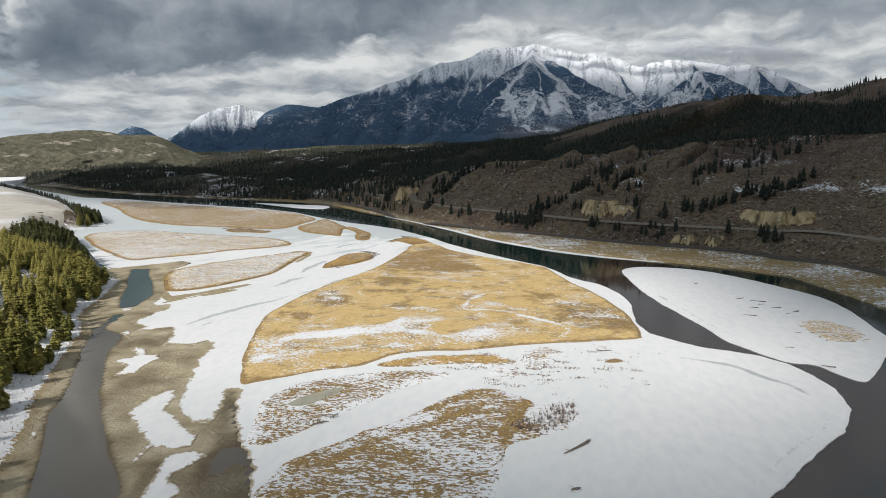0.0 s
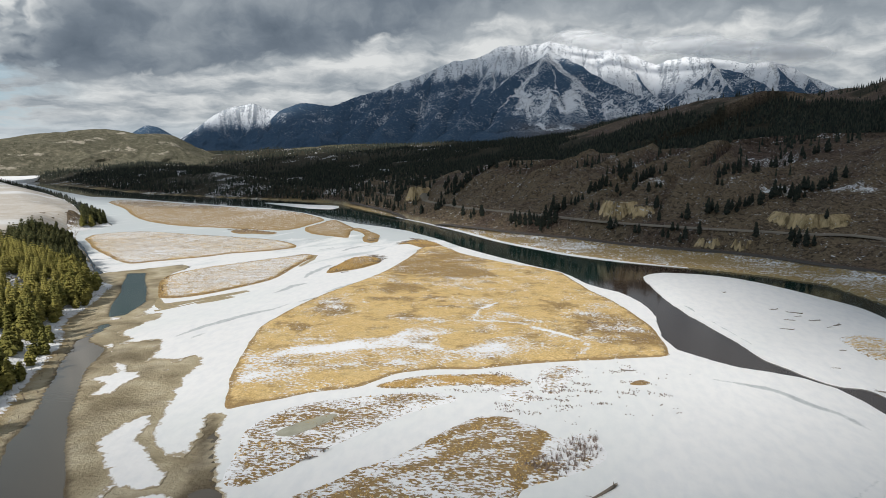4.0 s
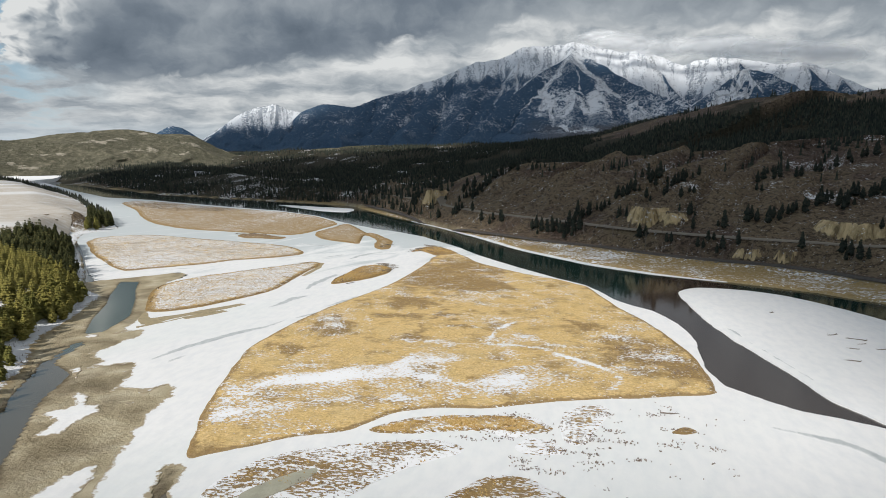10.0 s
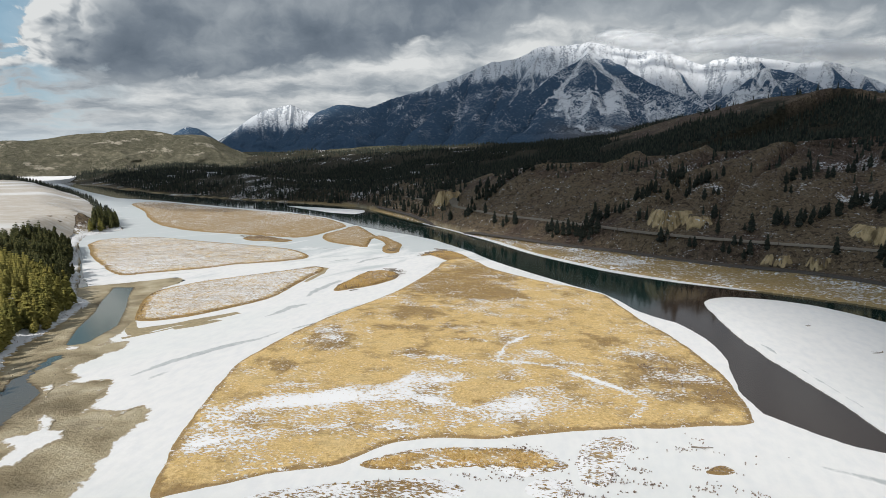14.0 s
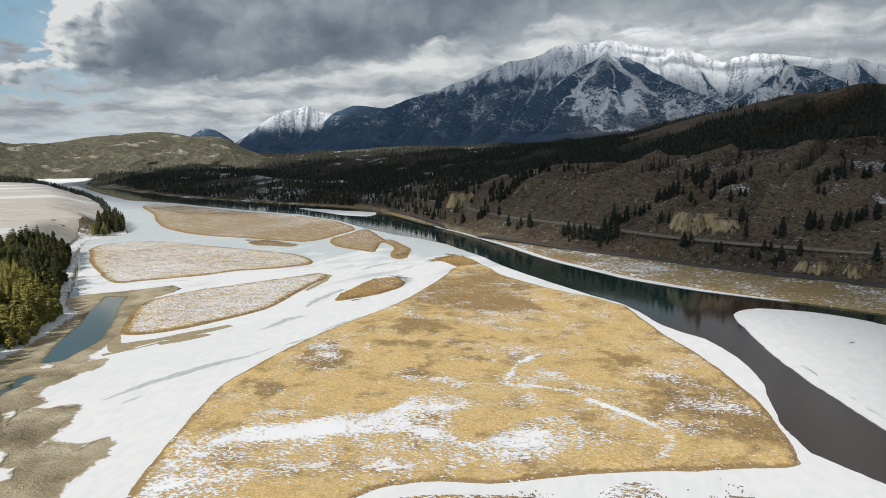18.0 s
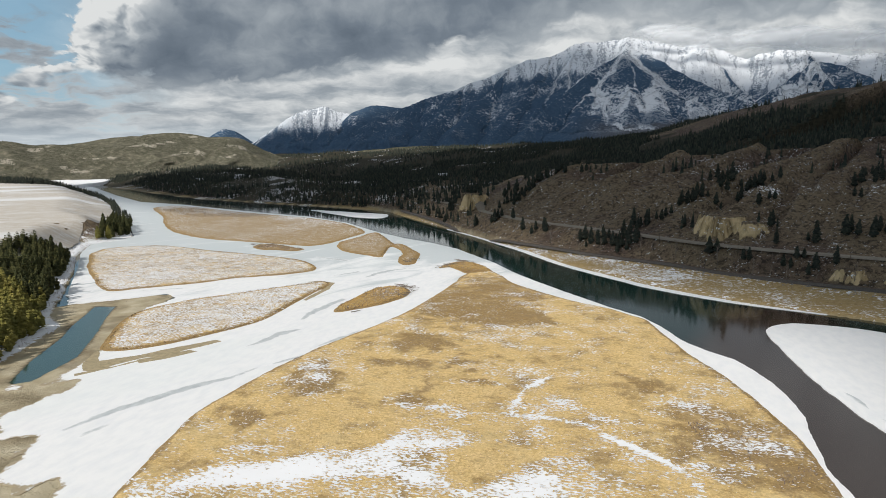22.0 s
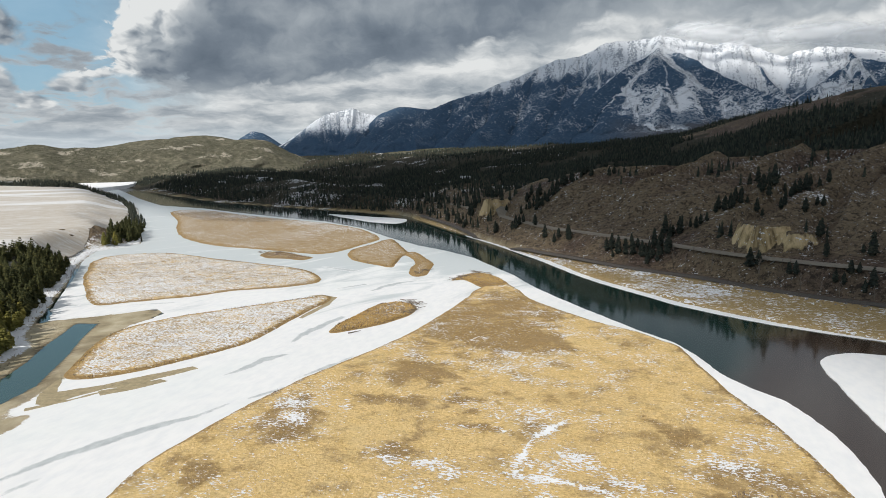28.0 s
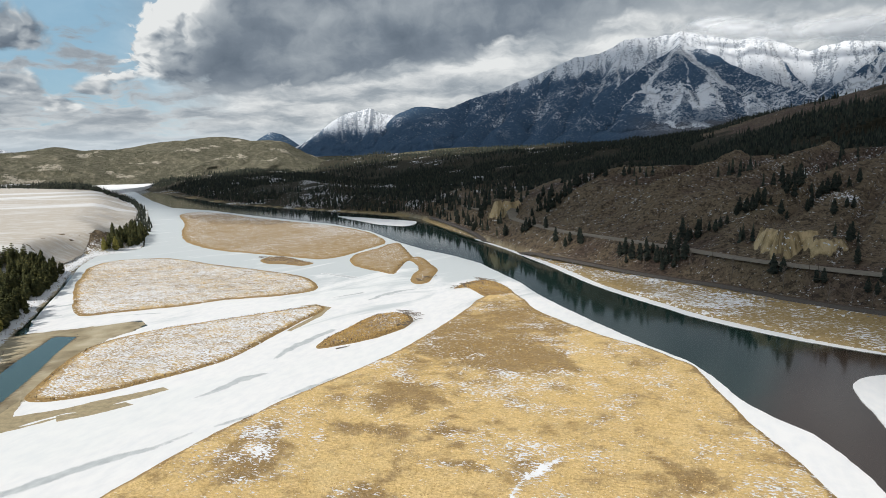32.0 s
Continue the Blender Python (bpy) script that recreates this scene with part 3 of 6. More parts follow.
# ---- plan of the valley, in metres ----
LEFT_BANK = [(-20, -290), (-56, -90), (-80, 20), (-122, 126), (-144, 162), (-161, 187), (-183, 230), (-197, 257), (-220, 284), (-240, 334), (-262, 372), (-283, 385), (-303, 407),
             (-327, 435), (-382, 496), (-433, 547), (-476, 606), (-476, 659), (-544, 727), (-660, 848), (-802, 991), (-1052, 1208), (-1450, 1515), (-2200, 2100)]
RIGHT_BANK = [(260, -50), (235, 150), (205, 280), (187, 354), (181, 394), (172, 440), (143, 466), (100, 488), (62, 506), (19, 537), (0, 557), (-39, 601), (-78, 661),
              (-137, 740), (-232, 857), (-326, 980), (-424, 1027), (-617, 1095), (-760, 1150), (-1000, 1300), (-1400, 1600), (-2150, 2180)]
RAIL = [(300, 150), (255, 330), (222, 445), (185, 490), (150, 525), (110, 545), (72, 565), (30, 595), (-12, 622), (-55, 655), (-106, 702), (-142, 745), (-180, 795),
        (-232, 868), (-290, 945), (-400, 1050), (-620, 1130), (-1000, 1330), (-1400, 1630), (-2140, 2210)]
ROAD = [(380, 200), (320, 370), (247, 500), (190, 540), (130, 565), (85, 585), (45, 610), (8, 645), (-50, 695), (-83, 722), (-130, 785), (-170, 850),
        (-250, 960), (-420, 1090), (-640, 1185), (-1000, 1380), (-2100, 2300)]
CREST_FAR = [300, 300, 300, 290, 280, 270, 255, 235, 190, 140, 70, 75, 120, 200, 260, 300, 300]
CREST_Z = [105, 105, 103, 100, 96, 92, 88, 84, 78, 72, 66, 54, 42, 30, 22, 16, 12]
RIDGE_X = [-1500, -900, -500, -335, -206, -78, 46, 106, 164, 220, 273, 375, 525, 600, 800]
RIDGE_Z = [45, 60, 76, 82, 90, 100, 116, 128, 148, 158, 168, 172, 177, 200, 235]
FLATS = [(-30, -200), (-58, -60), (-66, 40), (-62, 135), (-75, 157), (-95, 190), (-85, 250), (-140, 330), (-205, 345), (-236, 400), (-255, 445), (-290, 440), (-300, 400), (-285, 360), (-240, 270),
         (-190, 180), (-110, 20), (-70, -120)]
CHANNEL = [(-88, 20), (-106, 129), (-122, 150), (-143, 176), (-157, 200), (-172, 224), (-188, 250), (-199, 264), (-207, 290)]
CREEK = [(-50, 90), (-69, 134), (-75, 147), (-83, 163), (-94, 181), (-101, 199)]
POOL = [(-215, 300), (-232, 326), (-248, 355), (-267, 385), (-282, 410), (-268, 414), (-250, 386), (-231, 360), (-216, 336), (-208, 308)]


def ground_z(x, y, full=False):
    x, y = np.asarray(x, float), np.asarray(y, float)
    dl, sl = to_line(x, y, LEFT_BANK)
    dl = -dl
    dr, _ = to_line(x, y, RIGHT_BANK)
    drail, _ = to_line(x, y, RAIL)
    droad, sr = to_line(x, y, ROAD)
    idx = np.arange(len(ROAD))
    far, crest = (np.interp(sr, idx, v) for v in (CREST_FAR, CREST_Z))
    rough = fbm(x / 30, y / 30, 5, 5) - 0.5
    # river bed and mud flats
    bed = np.full(x.shape, -1.6)
    flats = inside(x, y, FLATS)
    mud = -0.10 + 0.16 * (fbm(x / 22, y / 22, 8, 5) - 0.5) * 1.6
    dc, sc = to_line(x, y, CHANNEL)
    wc = np.interp(sc, np.arange(len(CHANNEL)), [10, 10, 9, 7.5, 4.5, 4, 8, 3, 1])
    mud -= 0.55 * (1 - sstep(np.abs(dc) + 5 * rough, wc * 0.6, wc * 1.25))
    dk, sk = to_line(x, y, CREEK)
    wk = np.interp(sk, np.arange(len(CREEK)), [16, 12, 9, 5, 3, 1.5])
    mud -= 0.17 * (1 - sstep(np.abs(dk) + 3 * rough, wk * 0.5, wk * 1.3))
    mud -= 0.9 * np.where(inside(x, y, POOL), sstep(np.abs(to_line(x, y, POOL + POOL[:1])[0]), 0.0, 5.0), 0)
    flats &= dl < 2
    z = np.where(flats, mud, bed)
    # west bank, rising to the bench with the field
    late = sstep(y, 430, 520) * (1 - sstep(y, 640, 760))
    run = 80 - 38 * late
    bench = 19 + 0.3 * (fbm(x / 160, y / 160, 12, 3) - 0.5)
    left = 0.9 * sstep(dl, 0, 5) + 2.2 * sstep(dl, 5, 22) + (bench - 3.1) * sstep(dl + 22 * rough, 10, run)
    left = left * (1 - 0.80 * sstep(y + 0.4 * x, 760, 1050))
    z = np.where(dl > 0, np.maximum(z, -0.1) * (1 - sstep(dl, 0, 3)) + left, z)
    # east side: terrace, railway, road, hill
    terr = 0.15 + 0.9 * sstep(dr, 0, 4) + 0.8 * fbm(x / 12, y / 12, 31, 4)
    w = np.clip(dr / np.maximum(dr - drail, 1.0), 0, 1)
    terr = terr + (4.2 - 1.2) * sstep(w, 0.72, 1.0)
    u = np.clip(drail / np.maximum(drail - droad, 1.0), 0, 1)
    mid = 5 + 14 * sstep(u, 0.10, 0.92) + 1.8 * rough * 4 * u * (1 - u)
    v = np.clip(droad / far, 0, 1)
    base0 = sstep(np.zeros(1), -0.35, 1.0)[0]
    hill = 19 + (crest - 19) * (sstep(v, -0.35, 1.0) - base0) / (1 - base0)
    along = sr * 60
    gul = ridged(along / 48 + 0.5 * fbm(x / 90, y / 90, 44, 3), v * 0.8 + 0.3, 21, 5)
    bump = np.clip(v * (1.25 - v) * 3.0, 0, 1)
    hill += (gul - 0.62) * 46 * bump * np.clip(far / 220, 0.3, 1) + rough * 5 * bump
    back = droad - far
    top = np.interp(x, RIDGE_X, RIDGE_Z)
    top = np.where(y < 700, np.maximum(top, 205), top)
    hill = np.where(back > 0, crest + (top - crest) * sstep(back, 0, 560) + (fbm(x / 120, y / 120, 50, 4) - 0.5) * 24 * sstep(back, 0, 90), hill)
    east = np.where(drail < 0, terr, np.where(droad < 0, mid, hill))
    # steep clay bluffs beside the road
    clay = np.zeros(x.shape)
    for cx, cy, rx, ry, ang, foot, top in BLUFFS:
        a = radians(ang)
        px, py = (x - cx) * math.cos(a) + (y - cy) * math.sin(a), -(x - cx) * math.sin(a) + (y - cy) * math.cos(a)
        q = np.sqrt((px / rx) ** 2 + (py / ry) ** 2) + 0.30 * (ridged(px / 7, py / 60 + 0.5, 71, 4) - 0.6)
        up = foot + (top - foot) * sstep(1.05 - q, 0, 0.42) + 2 * rough
        use = (up > east) & (q < 1.05)
        face = sstep(1.05 - q, 0.02, 0.12) * (1 - sstep(1.05 - q, 0.34, 0.44)) * sstep(-py / ry, -0.1, 0.35)
        clay = np.maximum(clay, np.where(use, face, 0))
        east = np.where(use, up, east)
    z = np.where(dr > 0, east, z)
    # the valley floor closes into low terraces and hills far away
    reach = np.hypot(x, y)
    far_rise = 28 * sstep(reach, 1750, 2900) + (fbm(x / 240, y / 240, 61, 4) - 0.45) * 30 * sstep(reach, 1700, 2500)
    z = z + far_rise * (1 - 0.9 * (1 - sstep(np.hypot(x + 1570, y - 1600), 260, 460)))
    if full:
        return z, dict(dl=dl, dr=dr, drail=drail, droad=droad, v=v, back=back, gul=gul, rough=rough, clay=clay, reach=reach, flats=flats, late=late)
    return z


# clay bluffs: centre, half length, half depth, turn, foot and top height
BLUFFS = [(70, 630, 24, 26, -30, 17, 37), (86, 620, 17, 20, -30, 17, 34), (205, 562, 40, 22, -33, 19, 34), (150, 540, 9, 8, -24, 5, 14), (128, 550, 11, 8, -24, 5, 14), (335, 455, 60, 30, -65, 19, 38), (-168, 842, 26, 20, 55, 16, 36)]


def spread(lo, hi, fine_lo, fine_hi, step, grow):
    """Grid lines: even inside the fine stretch, growing apart outside it."""
    mid = list(np.arange(fine_lo, fine_hi + step / 2, step))
    s = step
    while mid[-1] < hi:
        s = min(s * grow, 60)
        mid.append(mid[-1] + s)
    s = step
    while mid[0] > lo:
        s = min(s * grow, 60)
        mid.insert(0, mid[0] - s)
    return np.array(mid)


gx, gy = spread(-4700, 3200, -480, 330, 2.2, 1.05), spread(-300, 4800, 110, 930, 2.2, 1.05)
GX, GY = np.meshgrid(gx, gy)
Z, info = ground_z(GX.ravel(), GY.ravel(), True)
X, Y = GX.ravel(), GY.ravel()
nx, ny = len(gx), len(gy)
ii = (np.arange(ny - 1)[:, None] * nx + np.arange(nx - 1)[None, :]).ravel()
quads = np.stack([ii, ii + 1, ii + nx + 1, ii + nx], 1)
east_hill = sstep(info["drail"], -4, 3) * (info["dr"] > 0)
dl = info["dl"]
turf = (1 - sstep(info["drail"], -5, 1)) * (info["dr"] > 0)
turf = np.maximum(turf, 0.8 * (1 - sstep(Y, 300, 380)) * sstep(dl + 6 * info["rough"], 2, 5) * (1 - sstep(dl + 10 * info["rough"], 8, 18)))
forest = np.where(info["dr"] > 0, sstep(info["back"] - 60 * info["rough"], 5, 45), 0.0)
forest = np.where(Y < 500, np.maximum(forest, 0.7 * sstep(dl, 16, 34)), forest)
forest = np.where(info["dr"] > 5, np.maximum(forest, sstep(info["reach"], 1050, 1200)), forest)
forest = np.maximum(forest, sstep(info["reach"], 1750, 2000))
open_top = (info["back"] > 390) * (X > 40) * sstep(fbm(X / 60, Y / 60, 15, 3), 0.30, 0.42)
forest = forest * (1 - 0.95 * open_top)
near_bank = info["reach"] < 900
snow = np.where(info["dr"] > 0, turf * np.where(near_bank, 0.28 + 0.9 * (fbm(X / 30, Y / 30, 83, 4) - 0.5), -0.1), -0.5)
snow = np.where(dl > 0, -0.6 + 1.6 * sstep(dl + 4 * info["rough"] + 3.5 * sstep(Y, 330, 380), 2, 6) - (0.40 + 0.35 * sstep(Y, 320, 380)) * sstep(dl, 16, 40) - 0.6 * info["late"] * sstep(dl, 6, 14), snow)
snow = np.where(info["drail"] > -2, -0.30 + 0.58 * sstep(0.60 - info["gul"], 0.0, 0.12) * (info["v"] > 0.02) * sstep(fbm(X / 80, Y / 80, 87, 3), 0.45, 0.62), snow)
shelf = np.exp(-((info["droad"] - 88) / 9) ** 2) * sstep(X, 60, 130)
snow = np.where(info["drail"] > 0, np.maximum(snow, 0.62 * shelf * sstep(fbm(X / 25, Y / 25, 88, 3), 0.3, 0.6)), snow)
snow = np.where((info["dr"] > 0) & (info["back"] > 25), -0.25, snow)
snow = np.where(info["flats"] & (dl <= 0.5), -1.0, snow)
snow = np.where((info["reach"] > 1000) & ((X < -150) | (info["back"] < 0)), np.maximum(snow, -0.4 + 0.8 * sstep(fbm(X / 55, Y / 55, 99, 4), 0.56, 0.68)), snow)
hillmask = np.maximum(east_hill, sstep(dl, 8, 20))
snow = np.where(open_top > 0.5, np.maximum(snow, -0.12), snow)
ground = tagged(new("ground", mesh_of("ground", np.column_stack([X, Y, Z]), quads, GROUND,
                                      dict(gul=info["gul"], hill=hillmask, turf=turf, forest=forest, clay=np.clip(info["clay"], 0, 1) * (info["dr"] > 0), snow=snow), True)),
                "valley ground with mud flats, grassy terrace and brown sagebrush hillside", "ground", kind="structure")

# snowy field on the west bench
FIELD_EDGE = [(-412, 465), (-428, 505), (-448, 546), (-515, 641), (-560, 705), (-620, 785), (-690, 860), (-775, 946), (-900, 1050), (-1046, 1153), (-1211, 1232), (-1330, 1250), (-1530, 1250), (-1560, 900), (-1100, 480), (-600, 420)]
edge = curve(FIELD_EDGE, 8, True, 3, 5)
tagged(new("field", slab("field", edge, 9, lambda x, y, d: ground_z(x, y) + 0.5 * sstep(d, 0, 3) + 0.35, FIELD, bottom=3)), "snow-dusted stubble field on the bench above the river", "field", kind="structure")

# river
wx, wy = spread(-2300, 420, -330, 230, 4, 1.08), spread(-60, 2300, 100, 700, 4, 1.08)
WX, WY = np.meshgrid(wx, wy)
WX, WY = WX.ravel(), WY.ravel()
SHOAL = [(-10, 120), (80, 190), (118, 235), (95, 275), (60, 300), (58, 345), (50, 385), (62, 425), (75, 470)]
ds, _ = to_line(WX, WY, SHOAL)
shoal = 1 - sstep(np.abs(ds), 4, 55)
shoal = np.maximum(shoal, (WX < -60) * (WY < 300) * 1.0)
pool = 1 - sstep(np.abs(to_line(WX, WY, [(-212, 305), (-245, 360), (-275, 408)])[0]), 18, 40)
k = (np.arange(len(wy) - 1)[:, None] * len(wx) + np.arange(len(wx) - 1)[None, :]).ravel()
tagged(new("water", mesh_of("water", np.column_stack([WX, WY, np.full(WX.shape, -0.30)]), np.stack([k, k + 1, k + len(wx) + 1, k + len(wx)], 1), WATER,
                            dict(shoal=shoal, pool=pool, silt=(1 - sstep(WX, -85, -50)) * (1 - sstep(WY, 255, 300))), True)), "dark green calm river water with brown shoals", "river", kind="structure")

# ---- ice and islands ----
ICE_EDGE = [(59, 151), (68, 161), (82, 179), (95, 193), (105, 211), (108, 229), (106, 243), (102, 255), (95, 264), (85, 269), (75, 273), (66, 281), (56, 292), (53, 307), (54, 327),
            (56, 345), (55, 360), (53, 374), (49, 388), (44, 400), (35, 409), (27, 420), (19, 441), (9, 461), (-7, 477), (-35, 512), (-53, 535), (-75, 566), (-92, 596), (-118, 631),
            (-139, 660), (-173, 691), (-208, 715), (-244, 748), (-266, 770), (-320, 830), (-400, 887), (-500, 928)]
ICE_EDGE += [(-600, 975), (-700, 1025), (-820, 1062), (-1000, 1200), (-1300, 1450), (-1800, 1850), (-2100, 2050), (-1455, 1525), (-1060, 1216), (-810, 1000), (-668, 857),
             (-552, 737), (-484, 668), (-484, 610), (-440, 557), (-390, 506), (-335, 445), (-310, 420), (-296, 408), (-286, 420), (-272, 432), (-262, 446), (-250, 438),
             (-248, 412), (-236, 388), (-222, 358), (-213, 342), (-210, 336), (-207, 324), (-203, 312), (-202, 306), (-193, 314), (-189, 304), (-191, 298), (-190, 288), (-192, 278), (-180, 271)]
ICE_EDGE += [(-179, 262), (-174, 265), (-172, 270), (-166, 273), (-159, 262), (-158, 255), (-154, 244), (-146, 248), (-142, 244), (-141, 252), (-139, 254), (-130, 245), (-130, 235), (-129, 228),
             (-126, 222), (-126, 216), (-122, 211), (-121, 203), (-118, 199), (-113, 188), (-108, 180), (-101, 174), (-94, 172), (-95, 180), (-100, 192), (-102, 200), (-98, 201), (-93, 187), (-83, 167),
             (-76, 157), (-67, 142), (-60, 128), (-54, 90), (-52, 40), (-44, -20), (-18, -62), (14, -52), (30, 0), (38, 60), (48, 120)]
ice_edge = curve(ICE_EDGE, 1.0, True, lambda x, y: 0.7 + 2.2 * ((x < -60) & (y < 430)), 2, True, 6)
tagged(new("ice_sheet", slab("ice_sheet", ice_edge, 5.0, lambda x, y, d: 0.02 + 0.05 * sstep(d, 0, 3) + 0.25 * (fbm(x / 40, y / 40, 3, 4) - 0.4), ICE,
                             lambda x, y, d: dict(rim=np.where((x < -60) & (y < 400), d, 9.0), bare=0.95 * sstep(y - 0.35 * x, 430, 760) * (1 - sstep(d, 0, 4) * 0.3)), -0.6)),
       "snow-covered river ice spread over the braided channel", "ice", kind="structure")
BAR_EDGE = [(65, 449), (78, 464), (100, 464), (119, 455), (134, 438), (150, 412), (165, 379), (166, 346), (162, 316), (158, 292), (146, 272), (131, 249), (122, 239), (116, 247),
            (112, 256), (102, 259), (93, 275), (88, 284), (85, 300), (81, 318), (76, 338), (71, 362), (67, 390), (65, 420)]
tagged(new("snowy_bar", slab("snowy_bar", curve(BAR_EDGE, 1.5, True, 0.8, 6), 3.0, lambda x, y, d: 0.05 + 0.35 * sstep(d, 0, 12) + 0.3 * (fbm(x / 25, y / 25, 9, 4) - 0.4), ICE,
                             lambda x, y, d: dict(bare=0 * x, rim=9.0 + 0 * x), -0.6)), "long gravel bar under smooth white snow", "gravel bar", kind="structure")
for i, pts in enumerate(([(-151, 208), (-154, 220), (-163, 222), (-157, 230), (-166, 239), (-165, 241), (-159, 240), (-154, 232), (-149, 233), (-145, 227), (-146, 219), (-145, 211)],
                         [(-184, 260), (-184, 265), (-179, 258), (-175, 252)],
                         [(-116, 168), (-124, 177), (-125, 190), (-124, 197), (-121, 198), (-117, 191), (-114, 181), (-106, 174), (-99, 167), (-94, 165), (-93, 158), (-97, 155), (-103, 156), (-102, 150),
                          (-103, 146), (-107, 159)],
                         [(-96, 153), (-91, 155), (-85, 153), (-87, 146), (-89, 140), (-81, 134), (-84, 128), (-90, 128), (-92, 139), (-94, 145)],
                         [(-170, 188), (-166, 192), (-160, 186), (-152, 170), (-141, 158), (-138, 150), (-142, 150), (-150, 162), (-160, 176)],
                         [(-213, 302), (-209, 304), (-205, 300), (-210, 297)], [(-143, 236), (-140, 238), (-139, 233)], [(-164, 262), (-160, 266), (-161, 259)])):
    tagged(new("ice_patch", slab("ice_patch", curve(pts, 0.5, True, 1.8, 20 + i, True, 5), 1.6, lambda x, y, d: 0.03 + 0.04 * sstep(d, 0, 2), MELT, lambda x, y, d: dict(rim=d), -0.5)),
           "ragged patch of melting snow on the mud flat", "snow patch", "snow patches on the flats", "structure")
# tongues of silt blown and washed over the ice
for i, pts in enumerate(([(-215, 345), (-203, 333), (-193, 343), (-185, 356), (-175, 371), (-171, 369), (-178, 355), (-182, 345), (-188, 341), (-193, 331), (-195, 322), (-200, 322), (-208, 330)],
                         [(-189, 338), (-184, 344), (-177, 355), (-172, 354), (-178, 343), (-185, 335)], [(-200, 318), (-192, 330), (-185, 343), (-184, 342), (-191, 328), (-198, 316)],
                         [(-197, 497), (-190, 503), (-178, 499), (-173, 480), (-172, 450), (-175, 450), (-177, 482), (-182, 498)])):
    tagged(new("silt_tongue", slab("silt_tongue", curve(pts, 0.7, True, 0.9, 50 + i, True, 6), 1.5, lambda x, y, d: 0.10 + 0.07 * sstep(d, 0, 1.5) + 0.25 * (fbm(x / 40, y / 40, 3, 4) - 0.4), SILT, bottom=-0.3)),
           "brown tongue of silt lying over the ice", "silt", "silt tongues", "structure")

ISLANDS = {}
ISLANDS["grassy_island"] = ([(-100, 206), (-107, 220), (-114, 236), (-120, 255), (-126, 277), (-131, 296), (-131, 318), (-129, 346), (-124, 374), (-115, 408), (-108, 444), (-105, 481),
                       (-104, 518), (-104, 543), (-99, 562), (-91, 566), (-79, 549), (-67, 527), (-48, 506), (-29, 488), (-8, 474), (4, 462), (12, 453), (19, 429), (27, 403),
                       (36, 381), (44, 357), (48, 340), (51, 325), (52, 305), (52, 289), (49, 282), (28, 275), (3, 267), (-12, 261), (-24, 255), (-39, 252), (-52, 246), (-59, 236),
                       (-64, 229), (-76, 223), (-86, 215), (-95, 208)], 1.8, 0.9, "large tan dry-grass island with snow lying in its hollows")
ISLANDS["scrub_point"] = ([(-128, 566), (-127, 580), (-123, 590), (-116, 596), (-107, 592), (-96, 578), (-88, 562), (-92, 552), (-102, 549), (-113, 562), (-121, 570)], 1.5, 1.0,
                    "point of driftwood and scrub at the head of the island")
ISLANDS["snowy_island"] = ([(-315, 449), (-345, 473), (-382, 506), (-412, 538), (-432, 560), (-440, 592), (-405, 615), (-340, 599), (-298, 590), (-255, 579), (-231, 565), (-216, 548),
                      (-212, 534), (-224, 516), (-249, 497), (-268, 472), (-289, 453), (-300, 443)], 2.5, 0.8, "low grass island thinly covered with snow")
ISLANDS["tongue_island"] = ([(-215, 346), (-224, 359), (-235, 376), (-245, 396), (-246, 414), (-236, 438), (-219, 461), (-201, 485), (-193, 496), (-186, 501), (-180, 497), (-177, 486),
                       (-177, 465), (-175, 438), (-173, 419), (-173, 403), (-178, 386), (-185, 372), (-191, 360), (-199, 350), (-207, 345)], 2.0, 0.9, "tongue-shaped grass island with streaks of snow")
ISLANDS["round_island"] = ([(-247, 649), (-256, 677), (-253, 712), (-254, 738), (-248, 748), (-228, 718), (-209, 685), (-198, 667), (-197, 647), (-189, 617), (-187, 601), (-202, 607),
                      (-220, 616), (-235, 630)], 2.5, 1.1, "rounded brown grass island in the ice")
ISLANDS["hooked_island"] = ([(-203, 664), (-199, 676), (-190, 669), (-173, 643), (-161, 624), (-156, 605), (-151, 580), (-156, 572), (-165, 582), (-172, 603), (-175, 621), (-188, 645)], 2.0, 1.0,
                      "small hooked island of brown grass and brush")
ISLANDS["brushy_island"] = ([(-145, 430), (-149, 444), (-148, 460), (-148, 476), (-146, 491), (-138, 499), (-127, 494), (-122, 485), (-121, 473), (-124, 460), (-129, 448), (-137, 437)], 1.5, 0.9,
                      "narrow island of brown grass edged with driftwood")
ISLANDS["dark_islet"] = ([(-318, 626), (-322, 643), (-305, 646), (-280, 632), (-268, 626), (-270, 613), (-290, 615), (-303, 614)], 2.5, 0.6, "dark brushy islet low in the ice")
ISLANDS["far_island"] = ([(-600, 850), (-540, 779), (-481, 718), (-438, 686), (-398, 666), (-360, 658), (-327, 653), (-294, 647), (-272, 645), (-262, 665), (-260, 700), (-264, 752), (-311, 814),
                    (-348, 844), (-383, 866), (-436, 888), (-495, 911), (-560, 938), (-646, 983), (-705, 995), (-700, 950)], 5.0, 1.0, "wide flat island of tan grass upstream")
ISLANDS["marsh_strip"] = ([(-78, 163), (-83, 179), (-86, 192), (-83, 203), (-75, 214), (-60, 222), (-48, 226), (-36, 230), (-27, 224), (-42, 209), (-57, 185), (-66, 169), (-72, 161)], 1.3, 0.45,
                    "marshy grass strip half buried in snow")
